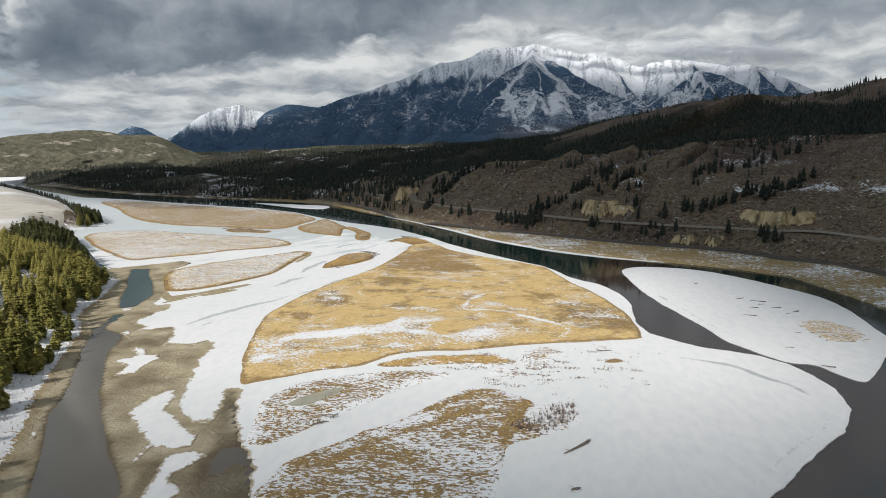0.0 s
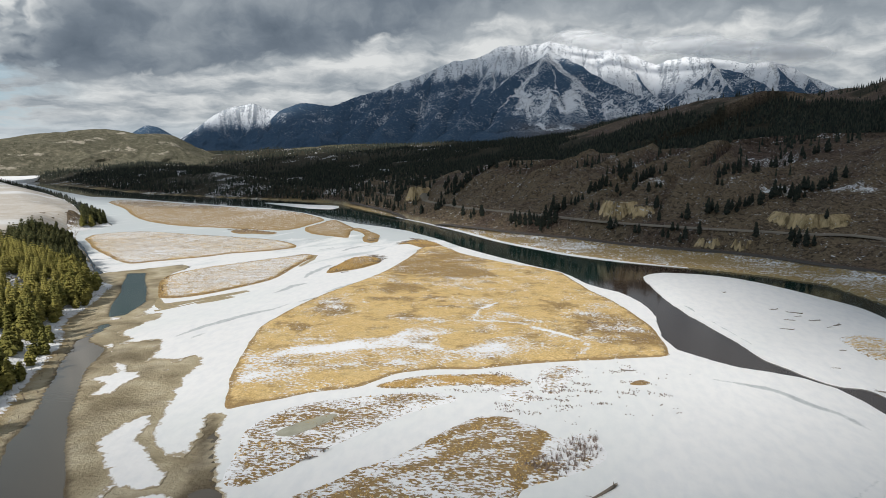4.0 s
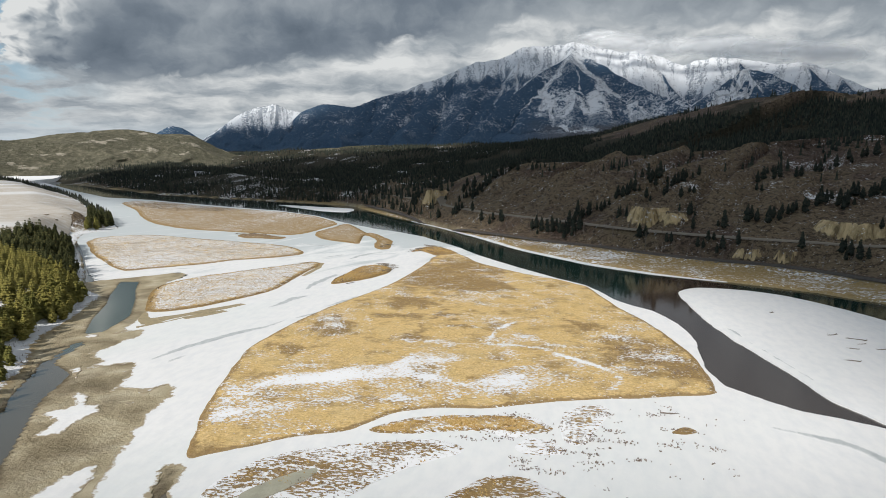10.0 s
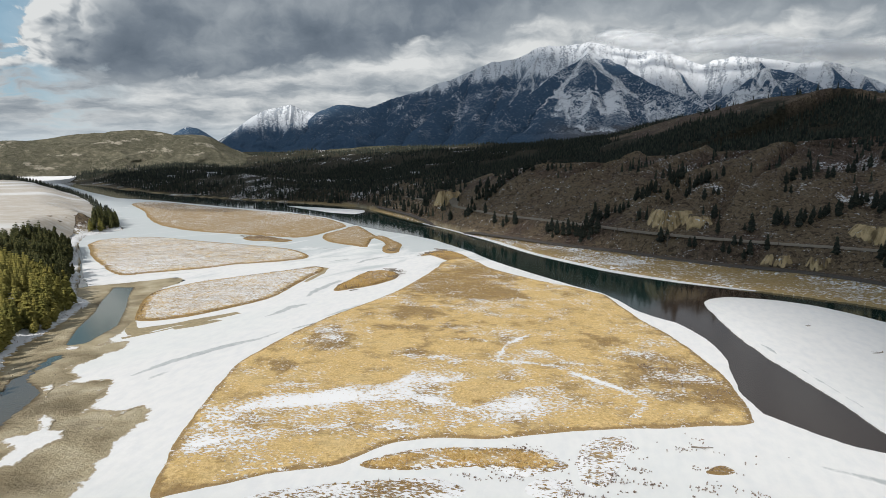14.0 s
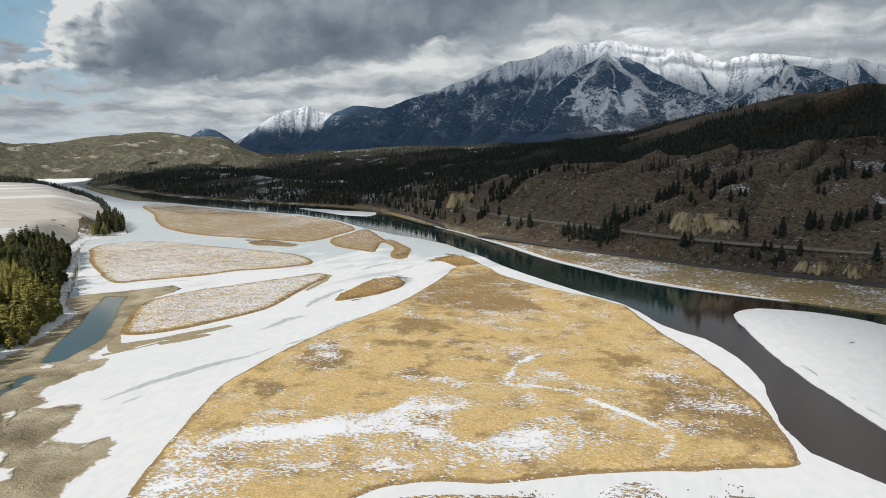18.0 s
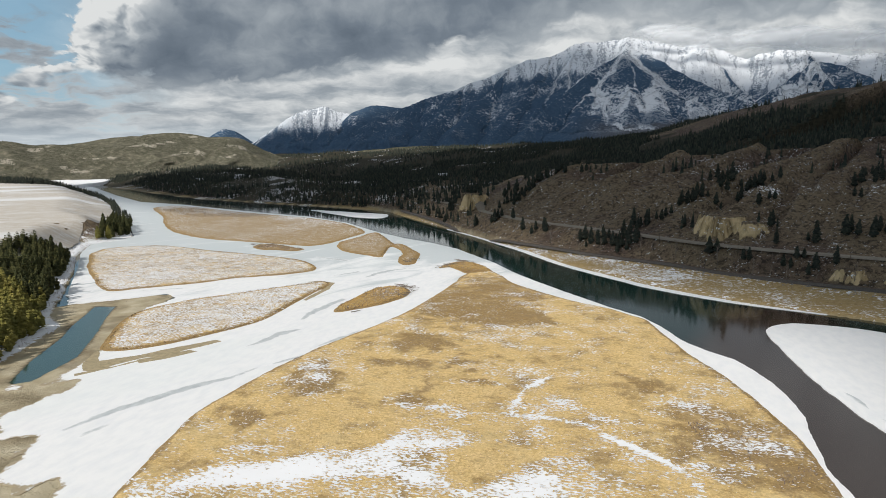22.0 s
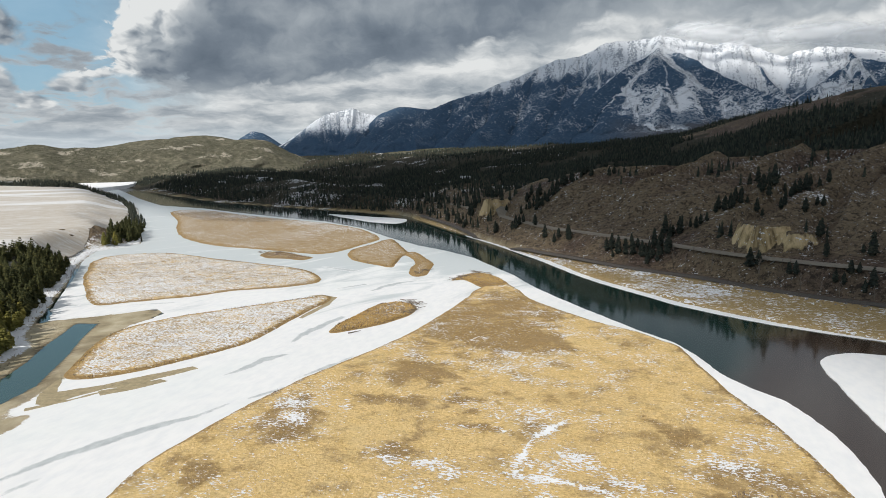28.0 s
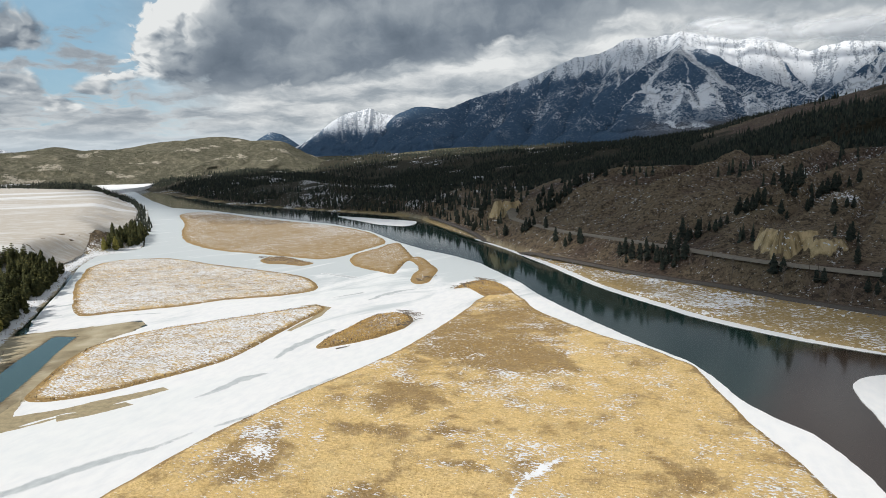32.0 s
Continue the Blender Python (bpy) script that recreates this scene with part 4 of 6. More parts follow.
ISLANDS["marsh_bank"] = ([(-62, 120), (-63, 146), (-60, 156), (-51, 166), (-46, 174), (-38, 182), (-30, 195), (-19, 211), (-9, 213), (1, 206), (7, 201), (14, 205), (19, 195), (16, 186), (6, 177),
                    (-3, 170), (-4, 157), (-6, 135), (-8, 100), (-14, 62), (-34, 44), (-50, 70)], 1.3, 0.5, "marsh of brown grass tussocks and snow")
ISLANDS["bar_scrub"] = ([(128, 319), (141, 326), (149, 321), (153, 307), (150, 292), (139, 287), (129, 288), (127, 299)], 1.2, 1.1, "patch of brown grass and gravel on the snowy bar")
ISLANDS["marsh_sliver"] = ([(-57, 232), (-47, 243), (-32, 248), (-13, 250), (-3, 244), (-10, 239), (-28, 237), (-45, 231)], 1.3, 0.35, "sliver of tan grass in the snow")
ISLANDS["marsh_patch"] = ([(-1, 252), (3, 261), (10, 265), (14, 262), (10, 245), (5, 234), (0, 237)], 1.3, 0.22, "patch of brown tussocks breaking through the snow")
ISLANDS["marsh_patch_east"] = ([(-23, 246), (-15, 250), (-8, 250), (-6, 243), (-14, 235), (-20, 237)], 1.3, 0.22, "thin patch of straw tussocks in the snow")
ISLANDS["marsh_patch_small"] = ([(31, 248), (36, 253), (39, 250), (35, 247)], 1.3, 0.22, "small clump of brown grass in the snow")
ISLANDS["marsh_patch_south"] = ([(-9, 236), (-2, 234), (0, 228), (-9, 226), (-13, 229)], 1.3, 0.22, "brown grass tussocks half under snow")
SNOW_BAND = [(-113, 230), (-123, 252), (-111, 261), (-91, 272), (-73, 281), (-66, 286), (-55, 304), (-44, 314), (-40, 302), (-52, 288), (-40, 276), (-26, 284), (-16, 297), (-3, 295),
             (4, 284), (-10, 272), (-23, 265), (-37, 260), (-51, 254), (-77, 243), (-101, 224)]
RILL = [(-25, 358), (-31, 346), (-33, 331), (-33, 321), (-23, 322), (-11, 321), (-2, 313), (5, 308), (13, 301), (18, 295), (20, 288), (16, 279)]

SNOW_POOLS = [[(-102, 268), (-90, 275), (-74, 286), (-68, 286), (-65, 292), (-61, 301), (-59, 300), (-61, 293), (-60, 286), (-54, 281), (-48, 279), (-46, 274), (-56, 276), (-66, 272), (-80, 268), (-96, 260), (-108, 256)],
              [(-33, 274), (-26, 283), (-24, 291), (-18, 297), (-9, 299), (-7, 294), (-13, 285), (-20, 276)]]
SNOW_SPOTS = [(-84, 404, 8), (-66, 404, 10), (-57, 473, 9), (-14, 449, 9), (-32, 413, 10), (-69, 366, 5), (-114, 348, 9), (-106, 336, 8), (-55, 346, 4), (-49, 321, 4), (0, 325, 6), (-51, 297, 5), (-61, 322, 4),
              (-103, 279, 6), (-19, 332, 12), (8, 303, 7), (30, 318, 10), (24, 300, 8), (-40, 430, 7), (-74, 440, 5), (20, 345, 8), (-30, 455, 5)]
DARK_SPOTS = [(-83, 393, 22, 20), (-80, 362, 16, 8), (-60, 366, 8, 6), (-104, 328, 14, 12), (10, 359, 12, 9), (-110, 296, 8, 10), (-92, 460, 16, 50), (-68, 328, 6, 10), (-51, 350, 6, 4), (30, 323, 12, 8), (45, 310, 7, 14),
              (-60, 440, 30, 30), (-112, 346, 10, 12)]


MARSH_ROWS = [[(-73, 163), (-64, 172), (-51, 183), (-41, 194), (-29, 208), (-19, 224)], [(-59, 152), (-54, 162), (-48, 171), (-31, 192), (-15, 210), (-2, 215), (3, 210), (-1, 194), (-4, 178), (-4, 165)], [(-51, 153), (-42, 166), (-28, 180), (-14, 197)]]


def island_snow(name):
    def made(x, y, d):
        if name == "grassy_island":
            b = np.abs(to_line(x, y, SNOW_BAND + SNOW_BAND[:1])[0]) * np.where(inside(x, y, SNOW_BAND), 1, -1)
            s = 0.0 + 1.45 * (fbm(x / 14, y / 14, 96, 5, 0.62) - 0.5) + 0.40 * sstep(b, -6, 4)
            s -= 0.45 * (1 - sstep(np.hypot(x + 36, (y - 285) * 0.8), 5, 11))
            for pool in SNOW_POOLS:
                e = np.abs(to_line(x, y, pool + pool[:1])[0]) * np.where(inside(x, y, pool), 1, -1)
                s += (0.50 if pool is SNOW_POOLS[0] else 0.18) * sstep(e, -2.5, 1.5)
            core = np.abs(to_line(x, y, [(-104, 234), (-84, 245), (-62, 254), (-50, 258)])[0])
            s += 0.26 * (1 - sstep(core, 1, 4))
            for line, wide, amount in ((RILL, 1.9, 0.85), ([(-61, 302), (-56, 308), (-49, 315), (-44, 320), (-35, 322)], 1.8, 0.5), ([(-23, 360), (-12, 364), (0, 366), (12, 364)], 1.5, 0.35),
                                       ([(-98, 356), (-94, 347), (-88, 330), (-81, 317), (-76, 311), (-70, 304)], 1.7, 0.42), ([(-108, 307), (-106, 298), (-104, 288)], 1.8, 0.4), ([(-55, 346), (-45, 350), (-38, 344)], 1.2, 0.4)):
                r = np.abs(to_line(x, y, line)[0])
                s += amount * (1 - sstep(r, 0.3, wide)) * (0.5 + 0.5 * sstep(fbm(x / 8, y / 8, 95, 3), 0.25, 0.5))
            for cx, cy, rad in SNOW_SPOTS:
                s += 0.40 * (1 - sstep(np.hypot((x - cx) * 0.5, y - cy) + 11 * (fbm(x / 5, y / 5, 97, 4, 0.6) - 0.5), rad * 0.1, rad))
            rim = (1 - sstep(d, 0.5, 5)) * (b > 0)
            s = s - 0.7 * rim
            ux, uy = x + 26 * (fbm(x / 13, y / 13, 91, 4, 0.6) - 0.5), y + 26 * (fbm(x / 13, y / 13, 92, 4, 0.6) - 0.5)
            mottle = sum(0.5 * (1 - sstep(np.hypot((ux - cx) / wx, (uy - cy) / wy), 0.3, 1.1)) for cx, cy, wx, wy in DARK_SPOTS)
            dk = mottle + 0.3 * (1 - sstep(np.hypot((x - 30) / 22, (y - 322) / 34), 0.5, 1.1)) + 0.4 * (1 - sstep(np.hypot((x + 75) / 40, (y - 490) / 70), 0.4, 1.1))
            # rim browned: brush, and the shade of the bank put into the colour
            return dict(snow=s, frost=0.10 + 0 * x, dark=dk + 0.8 * (1 - sstep(d, 0.3, 2.2)))
        base = {"snowy_island": 0.46, "tongue_island": 0.54, "far_island": 0.12, "marsh_strip": 0.50, "marsh_bank": 0.46, "marsh_patch": 0.58, "marsh_patch_east": 0.58, "marsh_patch_south": 0.52, "marsh_sliver": 0.2, "bar_scrub": 0.42, "round_island": 0.05, "brushy_island": 0.2, "hooked_island": 0.08}.get(name, -0.1)
        s = base + (1.0 * (fbm(x / 18, y / 8, 78, 6, 0.6) - 0.5) if name.startswith("marsh") else 0.5 * (fbm(x / 45, y / 45, 77, 4) - 0.5)) - 0.6 * (1 - sstep(d, 0.5, 6)) * (-0.45 if name.startswith(("marsh", "bar")) else 1)
        if name == "far_island":
            s += 0.3 * sstep(y + 0.4 * x, 640, 720)
        dk = {"dark_islet": 1.0, "scrub_point": 0.7, "round_island": 0.75, "hooked_island": 0.8, "brushy_island": 0.75, "far_island": 0.62, "snowy_island": 0.2, "tongue_island": 0.15, "marsh_bank": 0.85, "marsh_strip": 0.75}.get(name, 0.25 if name.startswith("marsh_patch") else 0.0)
        if name in ("marsh_bank", "marsh_strip"):
            row = np.minimum.reduce([np.abs(to_line(x, y, r)[0]) for r in MARSH_ROWS]) + 3 * (fbm(x / 5, y / 5, 79, 4) - 0.5)
            s = s - 0.42 * (1 - sstep(row, 0.6, 3.2))
            dk = dk + 0.7 * (1 - sstep(row, 0.6, 2.6))
            s = s + 0.45 * (1 - sstep(np.hypot((x - 11) / 11, (y - 192) / 13), 0.6, 1.1))
        fr = {"snowy_island": 0.95, "far_island": 0.45, "tongue_island": 0.7, "round_island": 0.5, "marsh_bank": 0.1, "marsh_strip": 0.1}.get(name, 0.3)
        # same dark rim here: brush plus painted bank shade
        return dict(snow=s, frost=fr * sstep(d, 1.0, 7.0), dark=dk + 1.1 * (1 - sstep(d, 0.3, 2.8)))
    return made


TOPS = {}
for name, (pts, spacing, high, label) in ISLANDS.items():
    TOPS[name] = (pts, lambda x, y, d, high=high: 0.08 + high * (0.55 * sstep(d, 0, 2.2) + 0.3 * sstep(d, 2, 14)) + 0.5 * high * (fbm(x / 11, y / 11, 13, 5) - 0.45) * sstep(d, 0, 5))
    edge = curve(pts, 1.0 if spacing < 2.5 else 2.2, True, 0.8 if spacing < 2.5 else 1.6, 40)
    tagged(new(name, slab(name, edge, spacing, TOPS[name][1], GRASS, island_snow(name), -0.4)), label, "island", "river islands", "structure")

# ---- unseen clouds, added out of view to shade the hills and the near flats ----
def shade_cloud(points, base, seed):
    """An unseen cloud, placed so that its shadow falls on the given stretch of the valley floor."""
    k = base / math.tan(SUN_EL)
    off = np.array([math.sin(SUN_AZ) * k, math.cos(SUN_AZ) * k])
    edge = curve(points, 25, True, 50 if base < 2000 else 150, seed, False, 160 if base < 2000 else 240) + off
    me = slab("cloud", edge, 70, lambda x, y, d: base + 25 + 160 * sstep(d, 0, 260) * (0.5 + fbm(x / 150, y / 150, seed, 4)), CLOUD, bottom=base)
    return tagged(new("cloud", me), "unseen cloud bank added out of view to shade the valley", "cloud", "cloud banks", "structure")


shade_cloud([(560, -200), (250, 225), (138, 300), (130, 390), (110, 450), (52, 512), (-8, 566), (-76, 662), (-165, 780), (-255, 875), (-420, 930), (-700, 960), (-1100, 1190), (-1350, 1500), (-1150, 1900),
             (-850, 2200), (-350, 2500), (-300, 3000), (400, 3250), (1400, 3350), (2600, 3300), (3200, 2600), (2600, 900), (1500, -100)], 1700, 4)
shade_cloud([(-900, -500), (-700, 20), (-260, 90), (-120, 110), (-30, 126), (60, 148), (112, 180), (230, 225), (420, 30), (400, -500)], 1700, 9)
# ragged unseen cloud, added to shade the flanks of the mountain
shade_cloud([(-2730, 3752), (-2330, 4352), (-1480, 4700), (-1430, 5400), (-1100, 5672), (-700, 5712), (-300, 5700), (100, 5560), (300, 5400), (430, 5250), (580, 5100),
             (750, 5130), (1070, 5080), (1470, 5150), (2170, 5100), (2870, 4900), (2870, 3452), (970, 3452), (-30, 3352), (-1330, 3352)], 6500, 14)


def forest_mesh(points, heights, seed, sides=6, tiers=3, mat=FOREST, slim=0.17, ground=None):
    """Many conifers in one mesh, each of ragged stacked tiers."""
    r = np.random.default_rng(seed)
    n = len(points)
    z = ground_z(points[:, 0], points[:, 1]) if ground is None else ground
    verts, faces = [], []
    per = tiers * (sides + 1)
    for t in range(tiers):
        base, top = 0.06 + 0.86 * t / tiers, min(1.0, 0.06 + 0.86 * (t + 1.75) / tiers)
        rad = heights * slim * (1 - 0.72 * t / max(1, tiers - 1) * 0.95) * r.uniform(0.85, 1.15, n)
        turn = r.uniform(0, 6.28, n)
        ring = []
        for j in range(sides):
            a = turn + j * math.tau / sides
            rr = rad * r.uniform(0.62, 1.25, n)
            ring.append(np.stack([points[:, 0] + rr * np.cos(a), points[:, 1] + rr * np.sin(a), z + heights * (base - 0.05 * r.uniform(0, 1, n))], 1))
        ring.append(np.stack([points[:, 0], points[:, 1], z + heights * top], 1))
        verts.append(np.stack(ring, 1))
    verts = np.concatenate(verts, 1).reshape(-1, 3)
    loc = []
    for t in range(tiers):
        o = t * (sides + 1)
        for j in range(sides):
            loc.append((o + j, o + (j + 1) % sides, o + sides))
    loc = np.array(loc)
    faces = (np.arange(n)[:, None, None] * per + loc[None]).reshape(-1, 3)
    return mesh_of("forest", verts, faces, mat)


# ---- mountains ----
def mountain(name, label, skyline, depth, foot, amp, freq, seed, mat, snowline, cols=420, rows=110, jag=14, power=1.25):
    """A range: its crest follows the skyline points (x, y, z), its face falls towards the valley."""
    p = np.array(skyline, float)
    s = np.concatenate([[0], np.cumsum(np.hypot(*np.diff(p[:, :2], axis=0).T))])
    u = np.linspace(0, s[-1], cols)
    cx, cy, cz = (np.interp(u, s, p[:, i]) for i in range(3))
    cz = np.convolve(np.pad(cz, 3, "edge"), np.ones(7) / 7, "valid")
    v = np.concatenate([np.linspace(0, 1, rows), [1.06]])
    U, V = np.meshgrid(u, v)
    warp = 0.9 * fbm(U / 500, V * 3, seed + 3, 3)
    rid = ridged(U / freq + warp, V * 1.6 + 0.5, seed, 6, 0.52)
    fine = ridged(U / (freq * 0.33) + warp * 2, V * 4.0, seed + 9, 5, 0.55)
    dist = np.hypot(cx, cy)
    pull = depth * (1 - np.minimum(V, 1)) * (1 + 0.25 * (rid - 0.6))
    X, Y = cx * (1 - pull / dist), cy * (1 - pull / dist)
    rise = np.minimum(V, 1) ** power
    Z = foot + (cz - foot) * rise
    mask = np.clip(4 * V * (1.12 - V), 0, 1)
    Z = Z + (rid - 0.62) * amp * mask * np.clip((cz - foot) / 400, 0.15, 1.2) + (fine - 0.6) * amp * 0.32 * mask * np.clip((cz - foot) / 400, 0.15, 1.2)
    Z = Z + (fbm(U / 60, V * 0 + 3, seed + 5, 4) - 0.5) * jag * sstep(V, 0.8, 1)
    back = V > 1
    Z = np.where(back, Z - 60, Z)
    Y = np.where(back, Y + 40, Y)
    n, m = cols, len(v)
    k = (np.arange(m - 1)[:, None] * n + np.arange(n - 1)[None, :]).ravel()
    gully = np.clip((0.60 - rid) * 3.5, -0.6, 1) * sstep(V, 0.25, 0.7)
    me = mesh_of(name, np.column_stack([X.ravel(), Y.ravel(), Z.ravel()]), np.stack([k, k + 1, k + n + 1, k + n], 1), mat,
                 dict(gully=gully.ravel(), snowline=np.full(U.size, snowline), along=U.ravel(), down=(V + 0.12 * warp).ravel()), True)
    if "wooded" in name:
        r = np.random.default_rng(seed)
        fu, fv = r.uniform(0, n - 1, 22000), r.uniform(0, rows - 1, 22000)
        i, j = fv.astype(int), fu.astype(int)
        grow = fbm(U[i, j] / 90, V[i, j] * 5, seed + 2, 4) > 0.40
        spots = np.stack([X[i, j], Y[i, j]], 1)[grow] + r.uniform(-6, 6, (grow.sum(), 2))
        wood = forest_mesh(spots, r.uniform(2.5, 4.8, len(spots)), seed, sides=5, tiers=2, mat=HILLTREE, slim=0.28, ground=Z[i, j][grow])
        tagged(new("forest", wood), "scattered sunlit pines on the low hill", "forest", kind="stuff")
    return tagged(new(name, me), label, "mountain", kind="structure")


SPURS = []      # each ridge: the height up to which trees grow on it, and its line
SPURS.append((430, [(-1825, 3947, 116), (-1742, 4128, 230), (-1626, 4251, 338), (-1451, 4337, 401), (-1343, 4383, 440), (-1194, 4427, 489), (-1081, 4457, 534), (-929, 4491, 583),
               (-778, 4521, 649), (-665, 4539, 692), (-597, 4549, 705), (-506, 4560, 715), (-402, 4571, 752), (-347, 4575, 788), (-280, 4580, 800), (-210, 4584, 794), (-136, 4587, 798), (-63, 4588, 799), (1, 4589, 821), (74, 4588, 800), (200, 4604, 769), (324, 4597, 748), (426, 4588, 760), (481, 4583, 746), (564, 4573, 703), (638, 4563, 667), (691, 4555, 643), (761, 4544, 663), (869, 4524, 687), (1007, 4494, 670), (1125, 4465, 648), (1212, 4442, 626), (1348, 4402, 628), (1434, 4374, 598), (1553, 4310, 530), (1691, 4224, 443), (1854, 3988, 302)]))
SPURS.append((672, [(1, 4587, 821), (-4, 4469, 749), (-19, 4349, 680)]))
SPURS.append((672, [(-19, 4349, 680), (-124, 4287, 631), (-220, 4183, 561), (-301, 4057, 484), (-372, 3931, 402), (-449, 3761, 303), (-527, 3549, 197)]))
SPURS.append((660, [(-19, 4349, 680), (22, 4169, 535), (50, 3988, 409), (109, 3747, 277)]))
SPURS.append((672, [(21, 4409, 711), (114, 4347, 668), (214, 4283, 599), (339, 4174, 506), (455, 4062, 437), (562, 3948, 366), (644, 3833, 299)]))
SPURS.append((560, [(-280, 4580, 800), (-359, 4434, 681), (-383, 4311, 588), (-349, 4214, 514)]))
SPURS.append((600, [(-506, 4560, 715), (-550, 4404, 605), (-598, 4226, 481), (-652, 4015, 355), (-707, 3761, 228)]))
SPURS.append((590, [(-778, 4521, 649), (-859, 4302, 488), (-941, 4038, 328), (-997, 3734, 182)]))
SPURS.append((520, [(-1081, 4457, 534), (-1117, 4261, 411), (-1174, 4016, 279), (-1206, 3713, 158)]))
SPURS.append((480, [(-1343, 4383, 440), (-1397, 4176, 315), (-1437, 3906, 191)]))
SPURS.append((590, [(481, 4583, 746), (512, 4458, 631), (571, 4310, 510), (634, 4179, 421), (671, 4072, 357)]))
SPURS.append((560, [(691, 4555, 643), (744, 4404, 528), (793, 4212, 397)]))
SPURS.append((430, [(761, 4544, 663), (807, 4454, 592), (846, 4355, 513)]))
SPURS.append((680, [(1007, 4494, 670), (1030, 4366, 593), (942, 4283, 528), (847, 4202, 465), (751, 4098, 389)]))
SPURS.append((680, [(1030, 4366, 593), (1059, 4193, 470), (1082, 4021, 365)]))
SPURS.append((680, [(1030, 4366, 593), (1142, 4285, 553), (1235, 4143, 472), (1302, 3996, 387)]))
SPURS.append((640, [(1348, 4402, 628), (1395, 4260, 529), (1435, 4055, 416)]))
SPURS.append((640, [(1553, 4310, 530), (1531, 4083, 404)]))


def massif(name, label, spurs, x0, x1, y0, y1, step, steep, snowline):
    """A mountain built from its ridges: faces fall away from every spur, gullies run between them."""
    xs, ys = np.arange(x0, x1, step), np.arange(y0, y1, step)
    X, Y = (g.ravel() for g in np.meshgrid(xs, ys))
    wx, wy = X + 46 * (fbm(X / 150, Y / 150, 5, 4) - 0.5), Y + 46 * (fbm(X / 150, Y / 150, 6, 4) - 0.5)
    Z, Z2, along, near, line = np.full(X.shape, -1e9), np.full(X.shape, -1e9), np.zeros(X.shape), np.zeros(X.shape), np.zeros(X.shape)
    for i, (tree, sp) in enumerate(spurs):
        p = np.array(sp, float)
        d, w = to_line(wx, wy, p[:, :2])
        d = np.abs(d)
        s = np.concatenate([[0], np.cumsum(np.hypot(*np.diff(p[:, :2], axis=0).T))])
        run = np.interp(w, np.arange(len(p)), s)
        rib = ridged(run / 80 + i * 7.7 + d / 900, d / 500, 13 + i, 4, 0.55)
        z = np.interp(w, np.arange(len(p)), p[:, 2]) - steep * d * (1.15 - 0.00035 * np.minimum(d, 900)) + (rib - 0.6) * (58 if i else 34) * sstep(d, 5, 110)
        m = z > Z
        Z2 = np.where(m, Z, np.maximum(Z2, z))
        Z, along, near, line = np.where(m, z, Z), np.where(m, run + 900 * i, along), np.where(m, d, near), np.where(m, tree if i else np.interp(run, s[[0, 6, 9, 12, 16, 18]], (430, 500, 575, 590, 520, 430)), line)
    cut = np.maximum(Z - Z2, 0)
    Z = np.maximum(Z, 45 + 25 * fbm(X / 200, Y / 200, 8, 3)) + 20 * (fbm(X / 60, Y / 60, 9, 5) - 0.5)
    n = len(xs)
    k = (np.arange(len(ys) - 1)[:, None] * n + np.arange(n - 1)[None, :]).ravel()
    me = mesh_of(name, np.column_stack([X, Y, Z]), np.stack([k, k + 1, k + n + 1, k + n], 1), MOUNTAIN,
                 dict(gully=(1 - sstep(cut, 2, 24)) * (0.3 + 0.7 * sstep(X, -620, -260)), snowline=line, along=along, down=near / 600, thin=sstep(X, -350, 0)), True)
    return tagged(new(name, me), label, "mountain", kind="structure")


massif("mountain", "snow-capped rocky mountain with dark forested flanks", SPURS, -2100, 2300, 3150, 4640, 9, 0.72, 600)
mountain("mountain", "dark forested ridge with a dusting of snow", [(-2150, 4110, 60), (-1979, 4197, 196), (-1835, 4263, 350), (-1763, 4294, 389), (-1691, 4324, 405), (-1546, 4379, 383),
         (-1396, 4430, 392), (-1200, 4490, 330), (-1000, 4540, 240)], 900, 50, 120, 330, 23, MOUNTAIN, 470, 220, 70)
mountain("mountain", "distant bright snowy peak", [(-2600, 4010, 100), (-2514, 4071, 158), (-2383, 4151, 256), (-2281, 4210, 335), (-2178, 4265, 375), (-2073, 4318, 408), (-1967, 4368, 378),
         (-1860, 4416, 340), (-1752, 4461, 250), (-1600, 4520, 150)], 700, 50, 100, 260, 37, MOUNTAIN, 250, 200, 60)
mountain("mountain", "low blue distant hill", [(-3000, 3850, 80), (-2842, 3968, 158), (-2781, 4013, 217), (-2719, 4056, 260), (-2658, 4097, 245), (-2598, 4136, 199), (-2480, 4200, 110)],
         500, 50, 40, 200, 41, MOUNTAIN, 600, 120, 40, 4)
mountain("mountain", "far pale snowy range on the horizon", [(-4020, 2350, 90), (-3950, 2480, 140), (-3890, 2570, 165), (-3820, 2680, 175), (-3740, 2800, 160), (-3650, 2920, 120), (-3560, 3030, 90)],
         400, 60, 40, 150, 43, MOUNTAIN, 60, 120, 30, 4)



def summit_cloud(x, y, z, wide, high, seed):
    """A thin ragged cloud clinging to the summits."""
    U, V = (g.ravel() for g in np.meshgrid(np.linspace(-1, 1, 41), np.linspace(-1, 1, 25)))
    rho = np.hypot(U, V)
    Y = -0.12 * wide * (1 - np.minimum(rho, 1) ** 2) + 30 * (fbm(U * 3 + seed, V * 3, seed, 4) - 0.5)
    k = (np.arange(24)[:, None] * 41 + np.arange(40)[None, :]).ravel()
    me = mesh_of("cloud", np.column_stack([x + wide * U, y + Y, z + high * V]), np.stack([k, k + 1, k + 42, k + 41], 1), VEIL, dict(thick=1 - sstep(rho, 0.1, 0.95)), True)
    tagged(new("cloud", me), "thin pale cloud clinging to the snowy summits", "cloud", "summit clouds", "structure")


